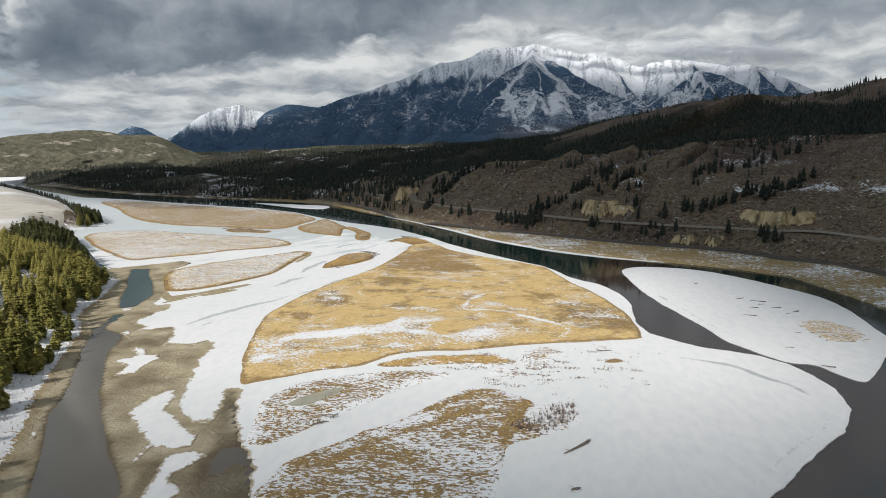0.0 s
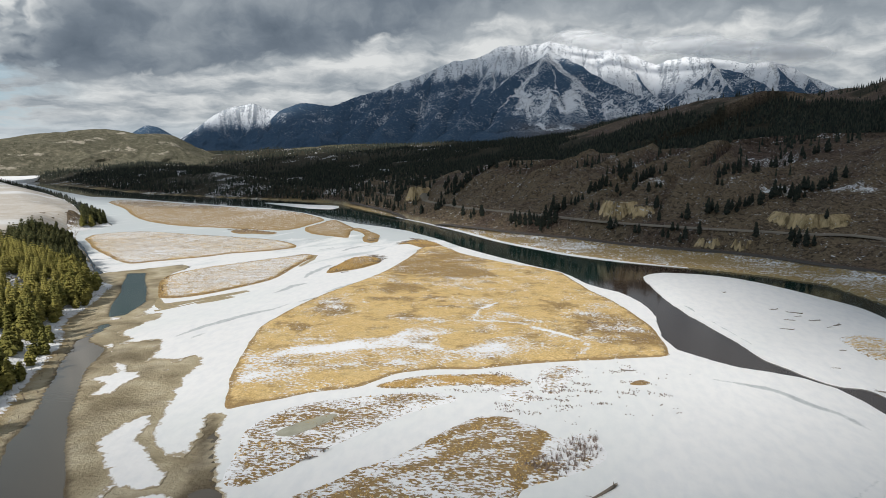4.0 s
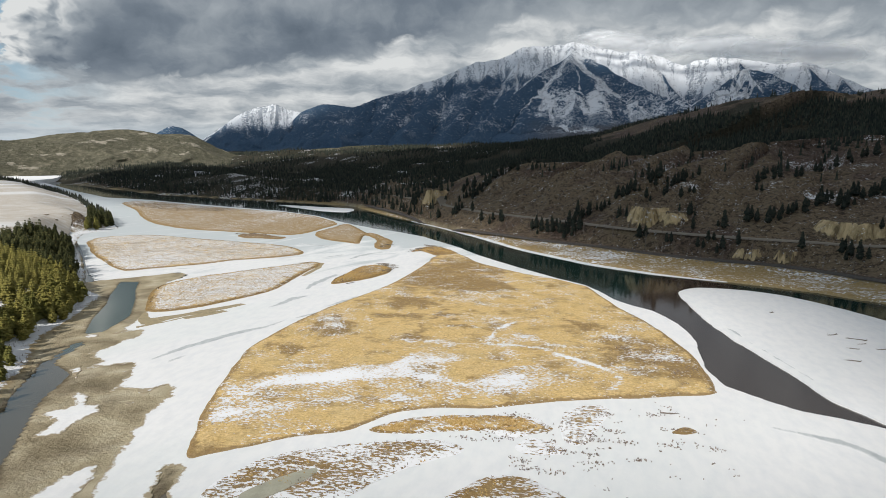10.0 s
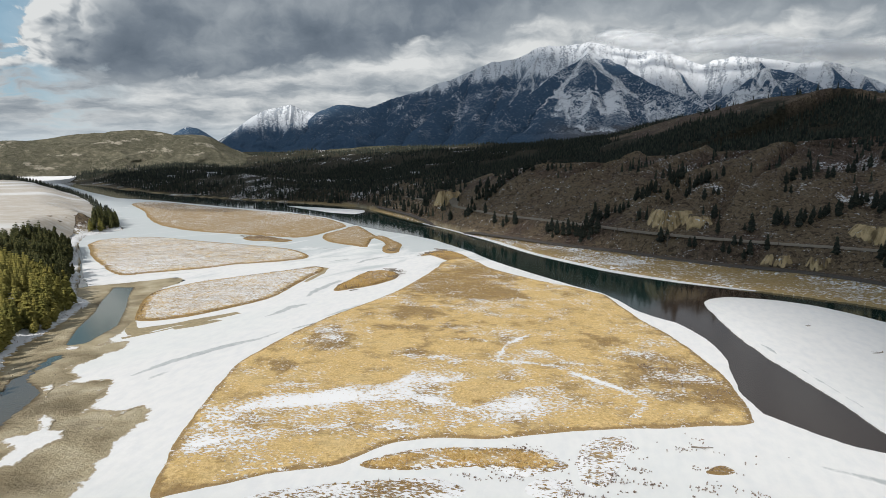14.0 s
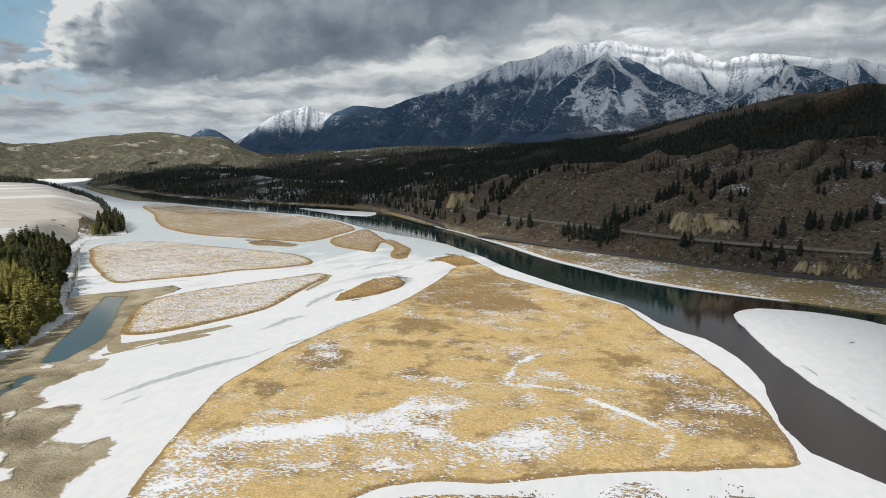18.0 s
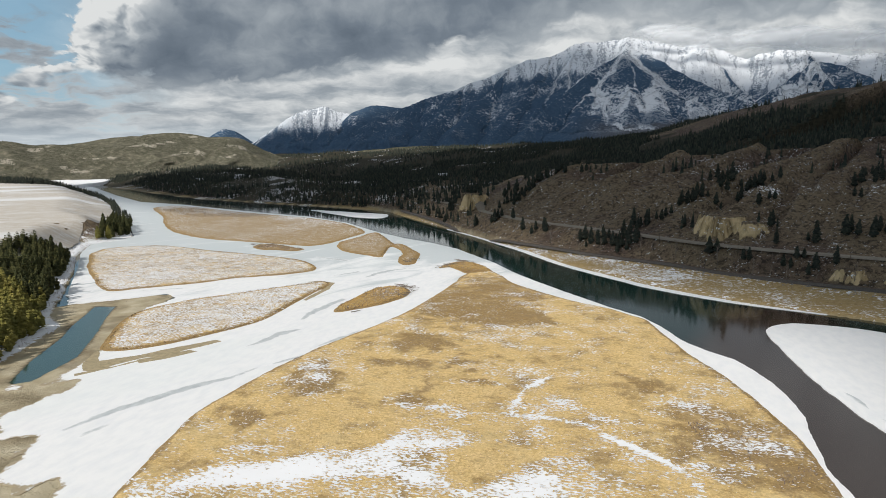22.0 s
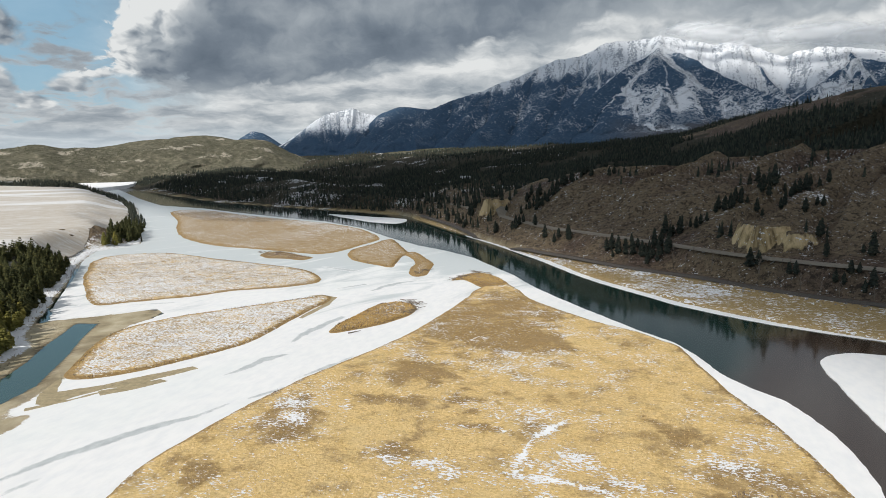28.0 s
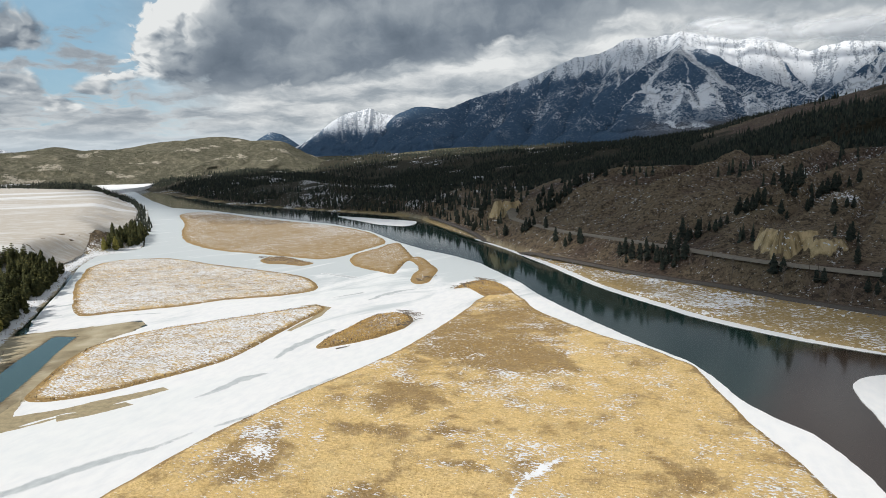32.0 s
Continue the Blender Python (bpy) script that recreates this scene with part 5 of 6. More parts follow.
for i, (x, y, z, wide, high) in enumerate(((287, 4348, 752, 359, 98), (582, 4368, 728, 421, 99), (870, 4319, 727, 459, 99), (1151, 4251, 685, 459, 99), (1396, 4175, 644, 421, 107), (138, 4436, 814, 270, 69))):
    summit_cloud(x, y, z, wide, high, 200 + i)

HILL_LINE = [(-2650, 600, 95), (-2420, 1150, 108), (-2123, 1690, 111), (-2077, 1755, 118), (-2025, 1821, 132), (-1971, 1886, 116), (-1912, 1953, 120), (-1848, 2020, 136), (-1779, 2088, 149),
             (-1736, 2127, 149), (-1629, 2218, 143), (-1546, 2282, 150), (-1459, 2344, 145), (-1389, 2390, 100), (-1340, 2420, 72), (-1276, 2458, 55)]
mountain("wooded_hill", "low sunlit hill dotted with pines and pale clearings", HILL_LINE, 420, 4, 30, 150, 51, HILLWOOD, 900, 300, 60, 6, 0.8)
mountain("mountain", "low dark wooded ridge behind the sunlit hill", [(-1909, 2226, 127), (-1879, 2253, 147), (-1848, 2280, 161), (-1800, 2319, 168), (-1752, 2358, 169), (-1707, 2392, 163), (-1659, 2427, 149), (-1633, 2445, 124)], 200, 60, 10, 140, 57, HILLWOOD, 900, 120, 30, 4, 0.8)
mountain("wooded_hill", "small sunlit knoll with clearings", [(-1500, 2700, 40), (-1330, 2800, 72), (-1150, 2880, 95), (-950, 2950, 112), (-800, 3000, 112), (-600, 3040, 90), (-400, 3080, 60)], 350, 40, 20, 120, 53,
         HILLWOOD, 900, 160, 40, 5, 0.8)


# ---- conifers ----
def conifer_meshes(seed, height, radius, lean, mat):
    """Trunk and crown of one pine: whorls of drooping, ragged branch fans."""
    rng = random.Random(seed)
    tv, tf = [], []
    for i in range(5):
        f = i / 4
        r = 0.24 * (1 - f) ** 0.8 * height / 14 + 0.02
        for j in range(6):
            a = j * math.tau / 6
            tv.append((r * math.cos(a) + lean * f * f * 0.5, r * math.sin(a), height * 0.97 * f - 0.4 * (i == 0)))
    for i in range(4):
        for j in range(6):
            tf.append((i * 6 + j, i * 6 + (j + 1) % 6, i * 6 + 6 + (j + 1) % 6, i * 6 + 6 + j))
    cv, cf = [], []
    whorls = int(height * 1.15)
    for w in range(whorls):
        f = w / whorls
        z = height * (0.10 + 0.90 * f)
        reach = radius * (1 - f) ** 0.55 * (0.82 + 0.36 * rng.random()) * (0.55 + 0.45 * min(1, f * 6)) + 0.12
        count = 9 if f < 0.6 else 6
        turn = rng.random() * 6
        for b in range(count):
            if rng.random() < 0.10:
                continue
            a = turn + b * math.tau / count + rng.uniform(-0.25, 0.25)
            r = reach * rng.uniform(0.65, 1.15)
            drop = r * rng.uniform(0.15, 0.45)
            wd = r * rng.uniform(0.30, 0.46)
            dx, dy = math.cos(a), math.sin(a)
            sx, sy = -dy, dx
            cx = lean * f * f * 0.5
            k = len(cv)
            rise = rng.uniform(0.05, 0.35)
            cv += [(cx, 0, z + rise), (cx + dx * r * 0.55 + sx * wd, dy * r * 0.55 + sy * wd, z - drop * 0.45), (cx + dx * r, dy * r, z - drop),
                   (cx + dx * r * 0.55 - sx * wd, dy * r * 0.55 - sy * wd, z - drop * 0.45), (cx + dx * r * 0.6, dy * r * 0.6, z + rise * 0.9),
                   (cx + dx * r * 0.3, dy * r * 0.3, z - drop - 0.5)]
            cf += [(k, k + 1, k + 4), (k + 1, k + 2, k + 4), (k + 2, k + 3, k + 4), (k + 3, k, k + 4), (k + 1, k + 5, k + 2), (k + 2, k + 5, k + 3)]
    cv += [(lean * 0.5 - 0.12, 0, height * 0.94), (lean * 0.5 + 0.12, 0.1, height * 0.94), (lean * 0.5, -0.1, height * 0.94), (lean * 0.5, 0, height * 1.03)]
    k = len(cv) - 4
    cf += [(k, k + 1, k + 3), (k + 1, k + 2, k + 3), (k + 2, k, k + 3)]
    return mesh_of("trunk", tv, tf, BARK, smooth=True), mesh_of("crown", cv, cf, mat)


def conifer(seed, height, radius, label, group, lean=0.0, name="pine_tree"):
    trunk, crown = conifer_meshes(seed, height, radius, lean, {"pine_tree": NEEDLES, "spruce_tree": SHADED_NEEDLES}.get(name, FIR))
    root = tagged(new(name), label, "tree", group)
    part("trunk", trunk, root)
    part("crown", crown, root)
    return root


GROVE = [conifer(s, h, r, "olive green pine on the snowy river bank", "pines on the west bank", l) for s, h, r, l in
         ((1, 13.0, 3.7, 0.3), (2, 11.0, 3.5, -0.2), (3, 14.0, 3.9, 0.0), (4, 8.5, 3.0, 0.2), (5, 6.0, 2.5, 0.0))]
SLOPE = [conifer(s, h, r, "dark fir standing on the brown hillside", "firs on the hillside", l, "fir_tree") for s, h, r, l in
         ((11, 18.0, 4.0, 0.2), (12, 15.0, 3.7, 0.0), (13, 12.0, 3.3, -0.2), (14, 9.0, 2.8, 0.1))]
SHADED_CONIFERS = [conifer(s, h, r, "dark conifer on the west bank, cloud shade put into its colour", "spruces on the west bank", l, "spruce_tree") for s, h, r, l in ((15, 13.5, 3.4, 0.2), (16, 11.5, 3.1, 0.0), (17, 9.5, 2.8, -0.2))]
used = set()


def plant(kinds, x, y, rng, size=None, low=0.8, high=1.2):
    """Stands one tree on the ground."""
    i = rng.randrange(len(kinds)) if size is None else size
    z = float(ground_z(np.array([x]), np.array([y]))[0])
    k = rng.uniform(low, high)
    m = pose(x, y, z - 0.1, 0, 0, rng.uniform(0, 360)) @ Matrix.Diagonal((k * rng.uniform(0.9, 1.1), k * rng.uniform(0.9, 1.1), k, 1))
    if kinds[i] not in used:
        used.add(kinds[i])
        kinds[i].matrix_basis = m
        return kinds[i]
    made = copy_thing(kinds[i], m)
    made.matrix_basis = m
    return made


rng = random.Random(7)


def scatter(area, step, rng, clear=0.0, freq=30, seed=3):
    """Jittered points inside a polygon, thinned by noise."""
    p = np.array(area, float)
    out = []
    y = p[:, 1].min()
    while y < p[:, 1].max():
        x = p[:, 0].min()
        while x < p[:, 0].max():
            out.append((x + rng.uniform(-0.45, 0.45) * step, y + rng.uniform(-0.45, 0.45) * step))
            x += step
        y += step
    q = np.array(out)
    keep = inside(q[:, 0], q[:, 1], area) & (fbm(q[:, 0] / freq, q[:, 1] / freq, seed, 3) > clear)
    return q[keep]


# the wood on the west bank
GROVE_AREA = [(-119, 112), (-141, 160), (-161, 190), (-182, 232), (-196, 260), (-220, 288), (-240, 334), (-262, 372), (-285, 388), (-328, 438), (-380, 496), (-423, 537), (-450, 520), (-430, 480), (-400, 430), (-360, 380), (-330, 330), (-300, 270), (-260, 200), (-220, 140), (-180, 90)]
pts = scatter(GROVE_AREA, 4.3, rng, 0.36, 16, 3)
shore = -to_line(pts[:, 0], pts[:, 1], LEFT_BANK)[0]
pts = pts[(shore > 3.5 + 2 * (pts[:, 1] < 290) + 6 * fbm(pts[:, 0] / 14, pts[:, 1] / 14, 4, 2)) & ((pts[:, 1] > 340) | (shore > 60) | (fbm(pts[:, 0] / 13, pts[:, 1] / 13, 6, 3) > 0.465))]
order = np.argsort(np.abs(to_line(pts[:, 0], pts[:, 1], LEFT_BANK)[0]))
near, rest = pts[order][:300], pts[order][300:]
for x, y in near:
    shore = -float(to_line(np.array([x]), np.array([y]), LEFT_BANK)[0][0])
    # farther trees take the needle colour that has cloud shade painted in
    if y > 396 + rng.uniform(-12, 12):
        plant(SHADED_CONIFERS, x, y, rng)
        continue
    plant(GROVE, x, y, rng, rng.choice((1, 3, 3, 4)) if shore < 12 else rng.choice((0, 1, 2, 2, 0, 1, 3)))


def forest(points, low, high, label, seed, **kw):
    r = np.random.default_rng(seed)
    me = forest_mesh(points, r.uniform(low, high, len(points)), seed, **kw)
    return tagged(new("forest", me), label, "forest", kind="stuff")


def pine_wood(points, low, high, seed, label, mat=None):
    """A wood of pines in one mesh: every crown has whorls of drooping branch fans."""
    rg, r = random.Random(seed), np.random.default_rng(seed)
    shapes = []
    for s in range(3):
        v, f = [], []
        for w in range(10):
            h = w / 10
            reach = 0.25 * (1 - h) ** 0.6 * rg.uniform(0.85, 1.15) * (0.6 + 0.4 * min(1, h * 6)) + 0.01
            turn = rg.random() * 6
            for b in range(7):
                a = turn + b * math.tau / 7 + rg.uniform(-0.25, 0.25)
                q, wd, drop = reach * rg.uniform(0.7, 1.15), reach * rg.uniform(0.32, 0.48), reach * rg.uniform(0.15, 0.45)
                z, dx, dy = 0.10 + 0.90 * h, math.cos(a), math.sin(a)
                k = len(v)
                v += [(0, 0, z + 0.03), (dx * q * 0.55 - dy * wd, dy * q * 0.55 + dx * wd, z - drop * 0.45), (dx * q, dy * q, z - drop), (dx * q * 0.55 + dy * wd, dy * q * 0.55 - dx * wd, z - drop * 0.45),
                      (dx * q * 0.6, dy * q * 0.6, z + 0.02)]
                f += [(k, k + 1, k + 4), (k + 1, k + 2, k + 4), (k + 2, k + 3, k + 4), (k + 3, k, k + 4)]
        shapes.append((np.array(v), np.array(f)))
    verts, faces, at = [], [], 0
    ground = ground_z(points[:, 0], points[:, 1])
    for i, (x, y) in enumerate(points):
        v, f = shapes[i % 3]
        h, a, wide = r.uniform(low, high), r.uniform(0, 6.28), r.uniform(0.85, 1.2)
        c, s = math.cos(a), math.sin(a)
        verts.append(np.column_stack([x + (v[:, 0] * c - v[:, 1] * s) * h * wide, y + (v[:, 0] * s + v[:, 1] * c) * h * wide, ground[i] + v[:, 2] * h]))
        faces.append(f + at)
        at += len(v)
    return tagged(new("forest", mesh_of("forest", np.vstack(verts), np.vstack(faces), mat or NEEDLES)), label, "forest", kind="stuff")


sunny = rest[:, 1] + 0.25 * rest[:, 0] < 325
pine_wood(rest[sunny], 9, 14.5, 1, "dense olive pine wood on the west bank")
pine_wood(rest[~sunny], 9, 14, 13, "dark conifer wood on the west bank, cloud shade put into its colour", SHADED_NEEDLES)
# tree belt between field and river
belt = scatter([(-478, 612), (-500, 640), (-530, 680), (-580, 740), (-640, 805), (-690, 862), (-680, 872), (-600, 795), (-545, 730), (-486, 662)], 6.2, rng, 0.30, 30, 5)
for x, y in belt[:80]:
    if y < 640 and rng.random() < 0.6:
        plant(GROVE, x, y, rng, rng.choice((0, 1, 2, 2)), 0.8, 1.1)
    else:
        plant(SHADED_CONIFERS, x, y, rng, None, 0.85, 1.2)
forest(np.vstack([belt[80:], scatter([(-700, 868), (-785, 955), (-905, 1062), (-1056, 1165), (-1220, 1245), (-1560, 1290), (-1560, 1330), (-1300, 1300), (-1060, 1205), (-830, 1012), (-690, 875)], 6.0, rng, 0.28, 40, 6)]),
       6, 11, "dark line of pines along the far river bank", 2, sides=7, tiers=5)

# far forests
r2 = np.random.default_rng(5)


def wide(x0, x1, y0, y1, step):
    a, b = np.meshgrid(np.arange(x0, x1, step), np.arange(y0, y1, step))
    a, b = a.ravel(), b.ravel()
    return a + r2.uniform(-0.48, 0.48, a.size) * step, b + r2.uniform(-0.48, 0.48, b.size) * step


def pick(x, y, test):
    z, f = ground_z(x, y, True)
    k = test(x, y, f)
    return np.stack([x[k], y[k]], 1)


x, y = wide(-700, 1200, 820, 1800, 6.4)
plateau = pick(x, y, lambda x, y, f: (f["dr"] > 0) & (f["back"] > 12 + 70 * f["rough"]) & (f["reach"] < 1900) & (fbm(x / 70, y / 70, 14, 3) > 0.36) &
               ~((f["back"] > 390) & (x > 40) & (fbm(x / 9, y / 9, 15, 2) > 0.22)))
forest(plateau, 8, 14, "dark conifer forest covering the bench above the hillside", 3)
x, y = wide(300, 1200, 300, 900, 8.0)
forest(pick(x, y, lambda x, y, f: (f["dr"] > 0) & (f["back"] > 10 + 60 * f["rough"]) & (fbm(x / 80, y / 80, 24, 3) > 0.40 + 0.2 * (f["back"] > 260))), 8, 14, "dark conifer forest above the brown slope", 4)
x, y = wide(-2000, -200, 900, 2400, 8.5)
floor = pick(x, y, lambda x, y, f: (f["dr"] > 14) & (f["reach"] > 1020) & (f["reach"] < 2500) & (fbm(x / 130, y / 130, 34, 4) > 0.46) & (f["back"] < 60))
forest(floor, 8, 15, "dark spruce forest on the valley floor", 5)
x, y = wide(-2700, 300, 1700, 3300, 14.0)
forest(pick(x, y, lambda x, y, f: (f["reach"] > 1900) & (f["reach"] < 3300) & (f["dr"] > 0) & (fbm(x / 150, y / 150, 36, 4) > 0.42)), 8, 15, "far dark forest under the mountains", 6, sides=5, tiers=2)
x, y = wide(-2700, -900, 900, 2600, 14.0)
forest(pick(x, y, lambda x, y, f: (f["reach"] > 1300) & (f["dl"] > 25) & (f["reach"] < 2500) & ~inside(x, y, FIELD_EDGE) & (fbm(x / 150, y / 150, 38, 4) > 0.45)), 8, 14,
       "dark woods along the foot of the western hills", 7, sides=5, tiers=2)

# ---- road and railway ----
road = tagged(new("road", ribbon("road", ROAD[1:13], [(-6.5, -0.9), (-4.6, 0.0), (0, 0.08), (4.6, 0.0), (6.5, -0.9)], ASPHALT, 0.45)), "pale two-lane road cut along the hillside", "road", kind="structure")
rail_bed = tagged(new("railway", ribbon("railway", RAIL[1:15], [(-4.5, -1.2), (-2.0, 0.1), (2.0, 0.1), (4.5, -1.2)], BALLAST, 0.5)), "dark gravel railway bed beside the river", "railway", kind="structure")
for side in (-0.75, 0.75):
    part("rail", ribbon("rail", RAIL[1:15], [(side - 0.06, 0.12), (side - 0.05, 0.38), (side + 0.05, 0.38), (side + 0.06, 0.12)], STEEL, 0.5), rail_bed, "rusty steel rail")

# ---- firs on the brown hillside ----
TERRACE_TREES = [(64, 728), (71, 730), (83, 725), (76, 733), (99, 693), (93, 686), (106, 700), (86, 675), (116, 690), (109, 661), (103, 696), (90, 690), (36, 672), (41, 678), (47, 676), (51, 679),
                 (55, 683), (60, 686), (63, 677), (68, 670), (74, 690), (78, 687), (28, 667), (17, 665), (11, 664), (7, 668), (96, 656), (97, 614), (97, 590), (118, 588), (103, 568), (58, 676), (45, 682), (82, 694)]
BANK_TREES = [(-35, 658), (-25, 649), (-15, 642), (-9, 636), (-5, 635), (-1, 632), (5, 630), (9, 629), (-20, 652), (-12, 646), (0, 640), (-67, 690), (-89, 708), (-76, 698), (-124, 755), (-148, 774),
              (56, 591), (74, 578), (100, 564), (112, 557), (123, 556), (-4, 627), (-30, 655), (3, 636)]
KNOLL_TREES = [(-164, 843), (-151, 827), (-166, 812), (-184, 831), (-195, 823), (-104, 739), (-122, 758), (-124, 834), (-111, 808), (-98, 803), (-90, 786), (-87, 806), (-82, 815), (-71, 814), (-65, 816),
               (-37, 814), (-30, 798), (-39, 798), (-25, 809), (-128, 819), (-110, 785), (-101, 786), (-123, 793), (-232, 877), (-230, 894), (-105, 795), (-96, 792), (-92, 798), (-80, 808), (-116, 800),
               (-114, 790), (-210, 850), (-200, 862), (-190, 840), (-176, 850), (-60, 808), (-50, 818)]
GULLY_TREES = [(160, 542), (181, 528), (185, 523), (188, 518), (181, 695), (176, 668), (191, 664), (184, 681), (155, 645), (164, 674), (136, 590), (143, 588), (153, 592), (163, 599), (171, 599), (180, 602),
               (189, 607), (200, 615), (210, 619), (215, 612), (225, 615), (234, 618), (242, 619), (148, 582), (158, 588), (206, 607), (212, 606), (209, 543), (228, 692), (251, 713), (281, 728),
               (261, 713), (216, 679), (175, 604), (195, 612), (205, 622), (220, 622), (248, 628), (258, 634)]
rng = random.Random(21)
for x, y in TERRACE_TREES + BANK_TREES + KNOLL_TREES + GULLY_TREES:
    plant(SLOPE, x + rng.uniform(-1, 1), y + rng.uniform(-1, 1), rng, rng.choice((0, 1, 1, 2, 2, 3)), 0.62, 0.98)
    if rng.random() < 0.75:
        a = rng.uniform(0, math.tau)
        plant(SLOPE, x + 4.5 * math.cos(a), y + 4.5 * math.sin(a), rng, rng.choice((1, 2, 2, 3)), 0.58, 0.9)
r3 = np.random.default_rng(33)


def hill_spots(n, x0, x1, y0, y1, test, seed):
    r = np.random.default_rng(seed)
    x, y = r.uniform(x0, x1, n), r.uniform(y0, y1, n)
    return pick(x, y, test)


forest(hill_spots(4200, -260, 420, 480, 960, lambda x, y, f: (f["droad"] > 15) & (f["back"] < 20) & (f["gul"] < 0.58) & (fbm(x / 45, y / 45, 64, 3) > 0.60), 8), 7, 14,
       "dark firs filling the gullies of the hillside", 8, sides=7, tiers=5)
forest(hill_spots(700, -420, -150, 760, 1150, lambda x, y, f: (f["dr"] > 8) & (f["back"] < 40), 9), 8, 16, "dark firs along the foot of the slope", 9, sides=7, tiers=5)


# ---- brush, tussocks, stones ----
def blades(points, z, low, high, spread, count, mat, seed, thin=0.25, name="tussock"):
    """Tufts of thin leaning blades in one mesh."""
    r = np.random.default_rng(seed)
    n = len(points)
    verts = np.zeros((n, count * 3, 3))
    for k in range(count):
        a = r.uniform(0, 6.283, n)
        h = r.uniform(low, high, n)
        s = spread * r.uniform(0.3, 1.0, n)
        w = thin * r.uniform(0.6, 1.2, n)
        ox, oy = r.uniform(-0.3, 0.3, n) * spread, r.uniform(-0.3, 0.3, n) * spread
        bx, by = points[:, 0] + ox, points[:, 1] + oy
        verts[:, 3 * k] = np.stack([bx - np.sin(a) * w, by + np.cos(a) * w, z - 0.05], 1)
        verts[:, 3 * k + 1] = np.stack([bx + np.sin(a) * w, by - np.cos(a) * w, z - 0.05], 1)
        verts[:, 3 * k + 2] = np.stack([bx + np.cos(a) * s, by + np.sin(a) * s, z + h], 1)
    return mesh_of(name, verts.reshape(-1, 3), np.arange(n * count * 3).reshape(-1, 3), mat)


def random_in(poly, n, seed):
    r = np.random.default_rng(seed)
    p = np.array(poly, float)
    x, y = r.uniform(p[:, 0].min(), p[:, 0].max(), n), r.uniform(p[:, 1].min(), p[:, 1].max(), n)
    k = inside(x, y, poly)
    return np.stack([x[k], y[k]], 1)


def on_island(name, q):
    pts, top = TOPS[name]
    d = np.abs(to_line(q[:, 0], q[:, 1], pts + pts[:1])[0])
    return top(q[:, 0], q[:, 1], d), d


for name, n, low, high in (("grassy_island", 26000, 0.06, 0.18), ("marsh_strip", 6000, 0.1, 0.4), ("marsh_bank", 12000, 0.1, 0.4), ("marsh_sliver", 4000, 0.2, 0.5), ("tongue_island", 7000, 0.1, 0.35),
                           ("scrub_point", 3500, 0.2, 0.6), ("brushy_island", 4500, 0.2, 0.6), ("snowy_island", 6000, 0.1, 0.35)):
    q = random_in(ISLANDS[name][0], n, 60)
    z, d = on_island(name, q)
    s = island_snow(name)(q[:, 0], q[:, 1], d)["snow"]
    clump = fbm(q[:, 0] / 3.0, q[:, 1] / 3.0, 66, 3)
    k = (d > 0.4) & (clump - 0.75 * np.clip(s, -0.2, 0.7) > 0.28)
    tagged(new("dry_grass", blades(q[k], z[k], low, high, 0.5, 3, TUFT, 61)), "dry straw-coloured grass tussocks bent over the island", "grass", kind="stuff")

SNOWY_FLAT = [(-5, 215), (20, 205), (45, 225), (55, 262), (30, 272), (0, 262), (-20, 252), (-25, 235)]
q = random_in(SNOWY_FLAT, 2600, 71)
k = fbm(q[:, 0] / 4, q[:, 1] / 2.5, 72, 5) > 0.70 - 0.07 * (q[:, 0] < 12)
tagged(new("dry_grass", blades(q[k], np.full(k.sum(), 0.12), 0.12, 0.4, 0.3, 4, TWIGS, 73)), "straw tussocks poking through the snow", "grass", kind="stuff")

CLUMPS = [(3, 236), (10, 238), (7, 241), (11, 256), (13, 258), (6, 255), (36, 250), (29, 239), (41, 239), (-11, 222), (-10, 218), (-3, 229), (-1, 230), (6, 229), (9, 224), (-3, 217), (-18, 249), (-14, 251), (-12, 242),
          (-18, 234), (-27, 232), (27, 260), (2, 248), (14, 245), (17, 238), (20, 228)]
r4 = np.random.default_rng(75)
q = np.concatenate([np.array(c) + r4.normal(0, 1, (22, 2)) * (1.9, 0.8) for c in CLUMPS])
tagged(new("dry_grass", blades(q, np.full(len(q), 0.12), 0.2, 0.5, 0.35, 4, TWIGS, 76, 0.16)), "clumps of brown grass standing out of the snow", "grass", kind="stuff")


def thicket(points, z, high, label, seed, count=9, mat=None):
    return tagged(new("bare_brush", blades(points, z, high * 0.5, high, high * 0.42, count, mat or TWIGS, seed, 0.05, "brush")), label, "brush", kind="stuff")


WILLOWS = [(-4, 182), (4, 190), (10, 200), (17, 203), (18, 194), (14, 186), (6, 178)]
q = random_in(WILLOWS, 330, 81)
thicket(q, on_island("marsh_bank", q)[0], 1.9, "reddish bare willow thicket in the snow", 82, 12)
for name, n, high in (("scrub_point", 500, 1.4), ("brushy_island", 350, 1.2), ("dark_islet", 600, 1.5), ("hooked_island", 350, 1.3), ("round_island", 300, 1.2), ("marsh_bank", 700, 0.9), ("marsh_strip", 350, 0.8)):
    q = random_in(ISLANDS[name][0], n, 83)
    z, d = on_island(name, q)
    k = (fbm(q[:, 0] / 9, q[:, 1] / 9, 84, 3) > 0.5) | (d < 2.5)
    thicket(q[k], z[k], high, "brown leafless brush on the island", 85)
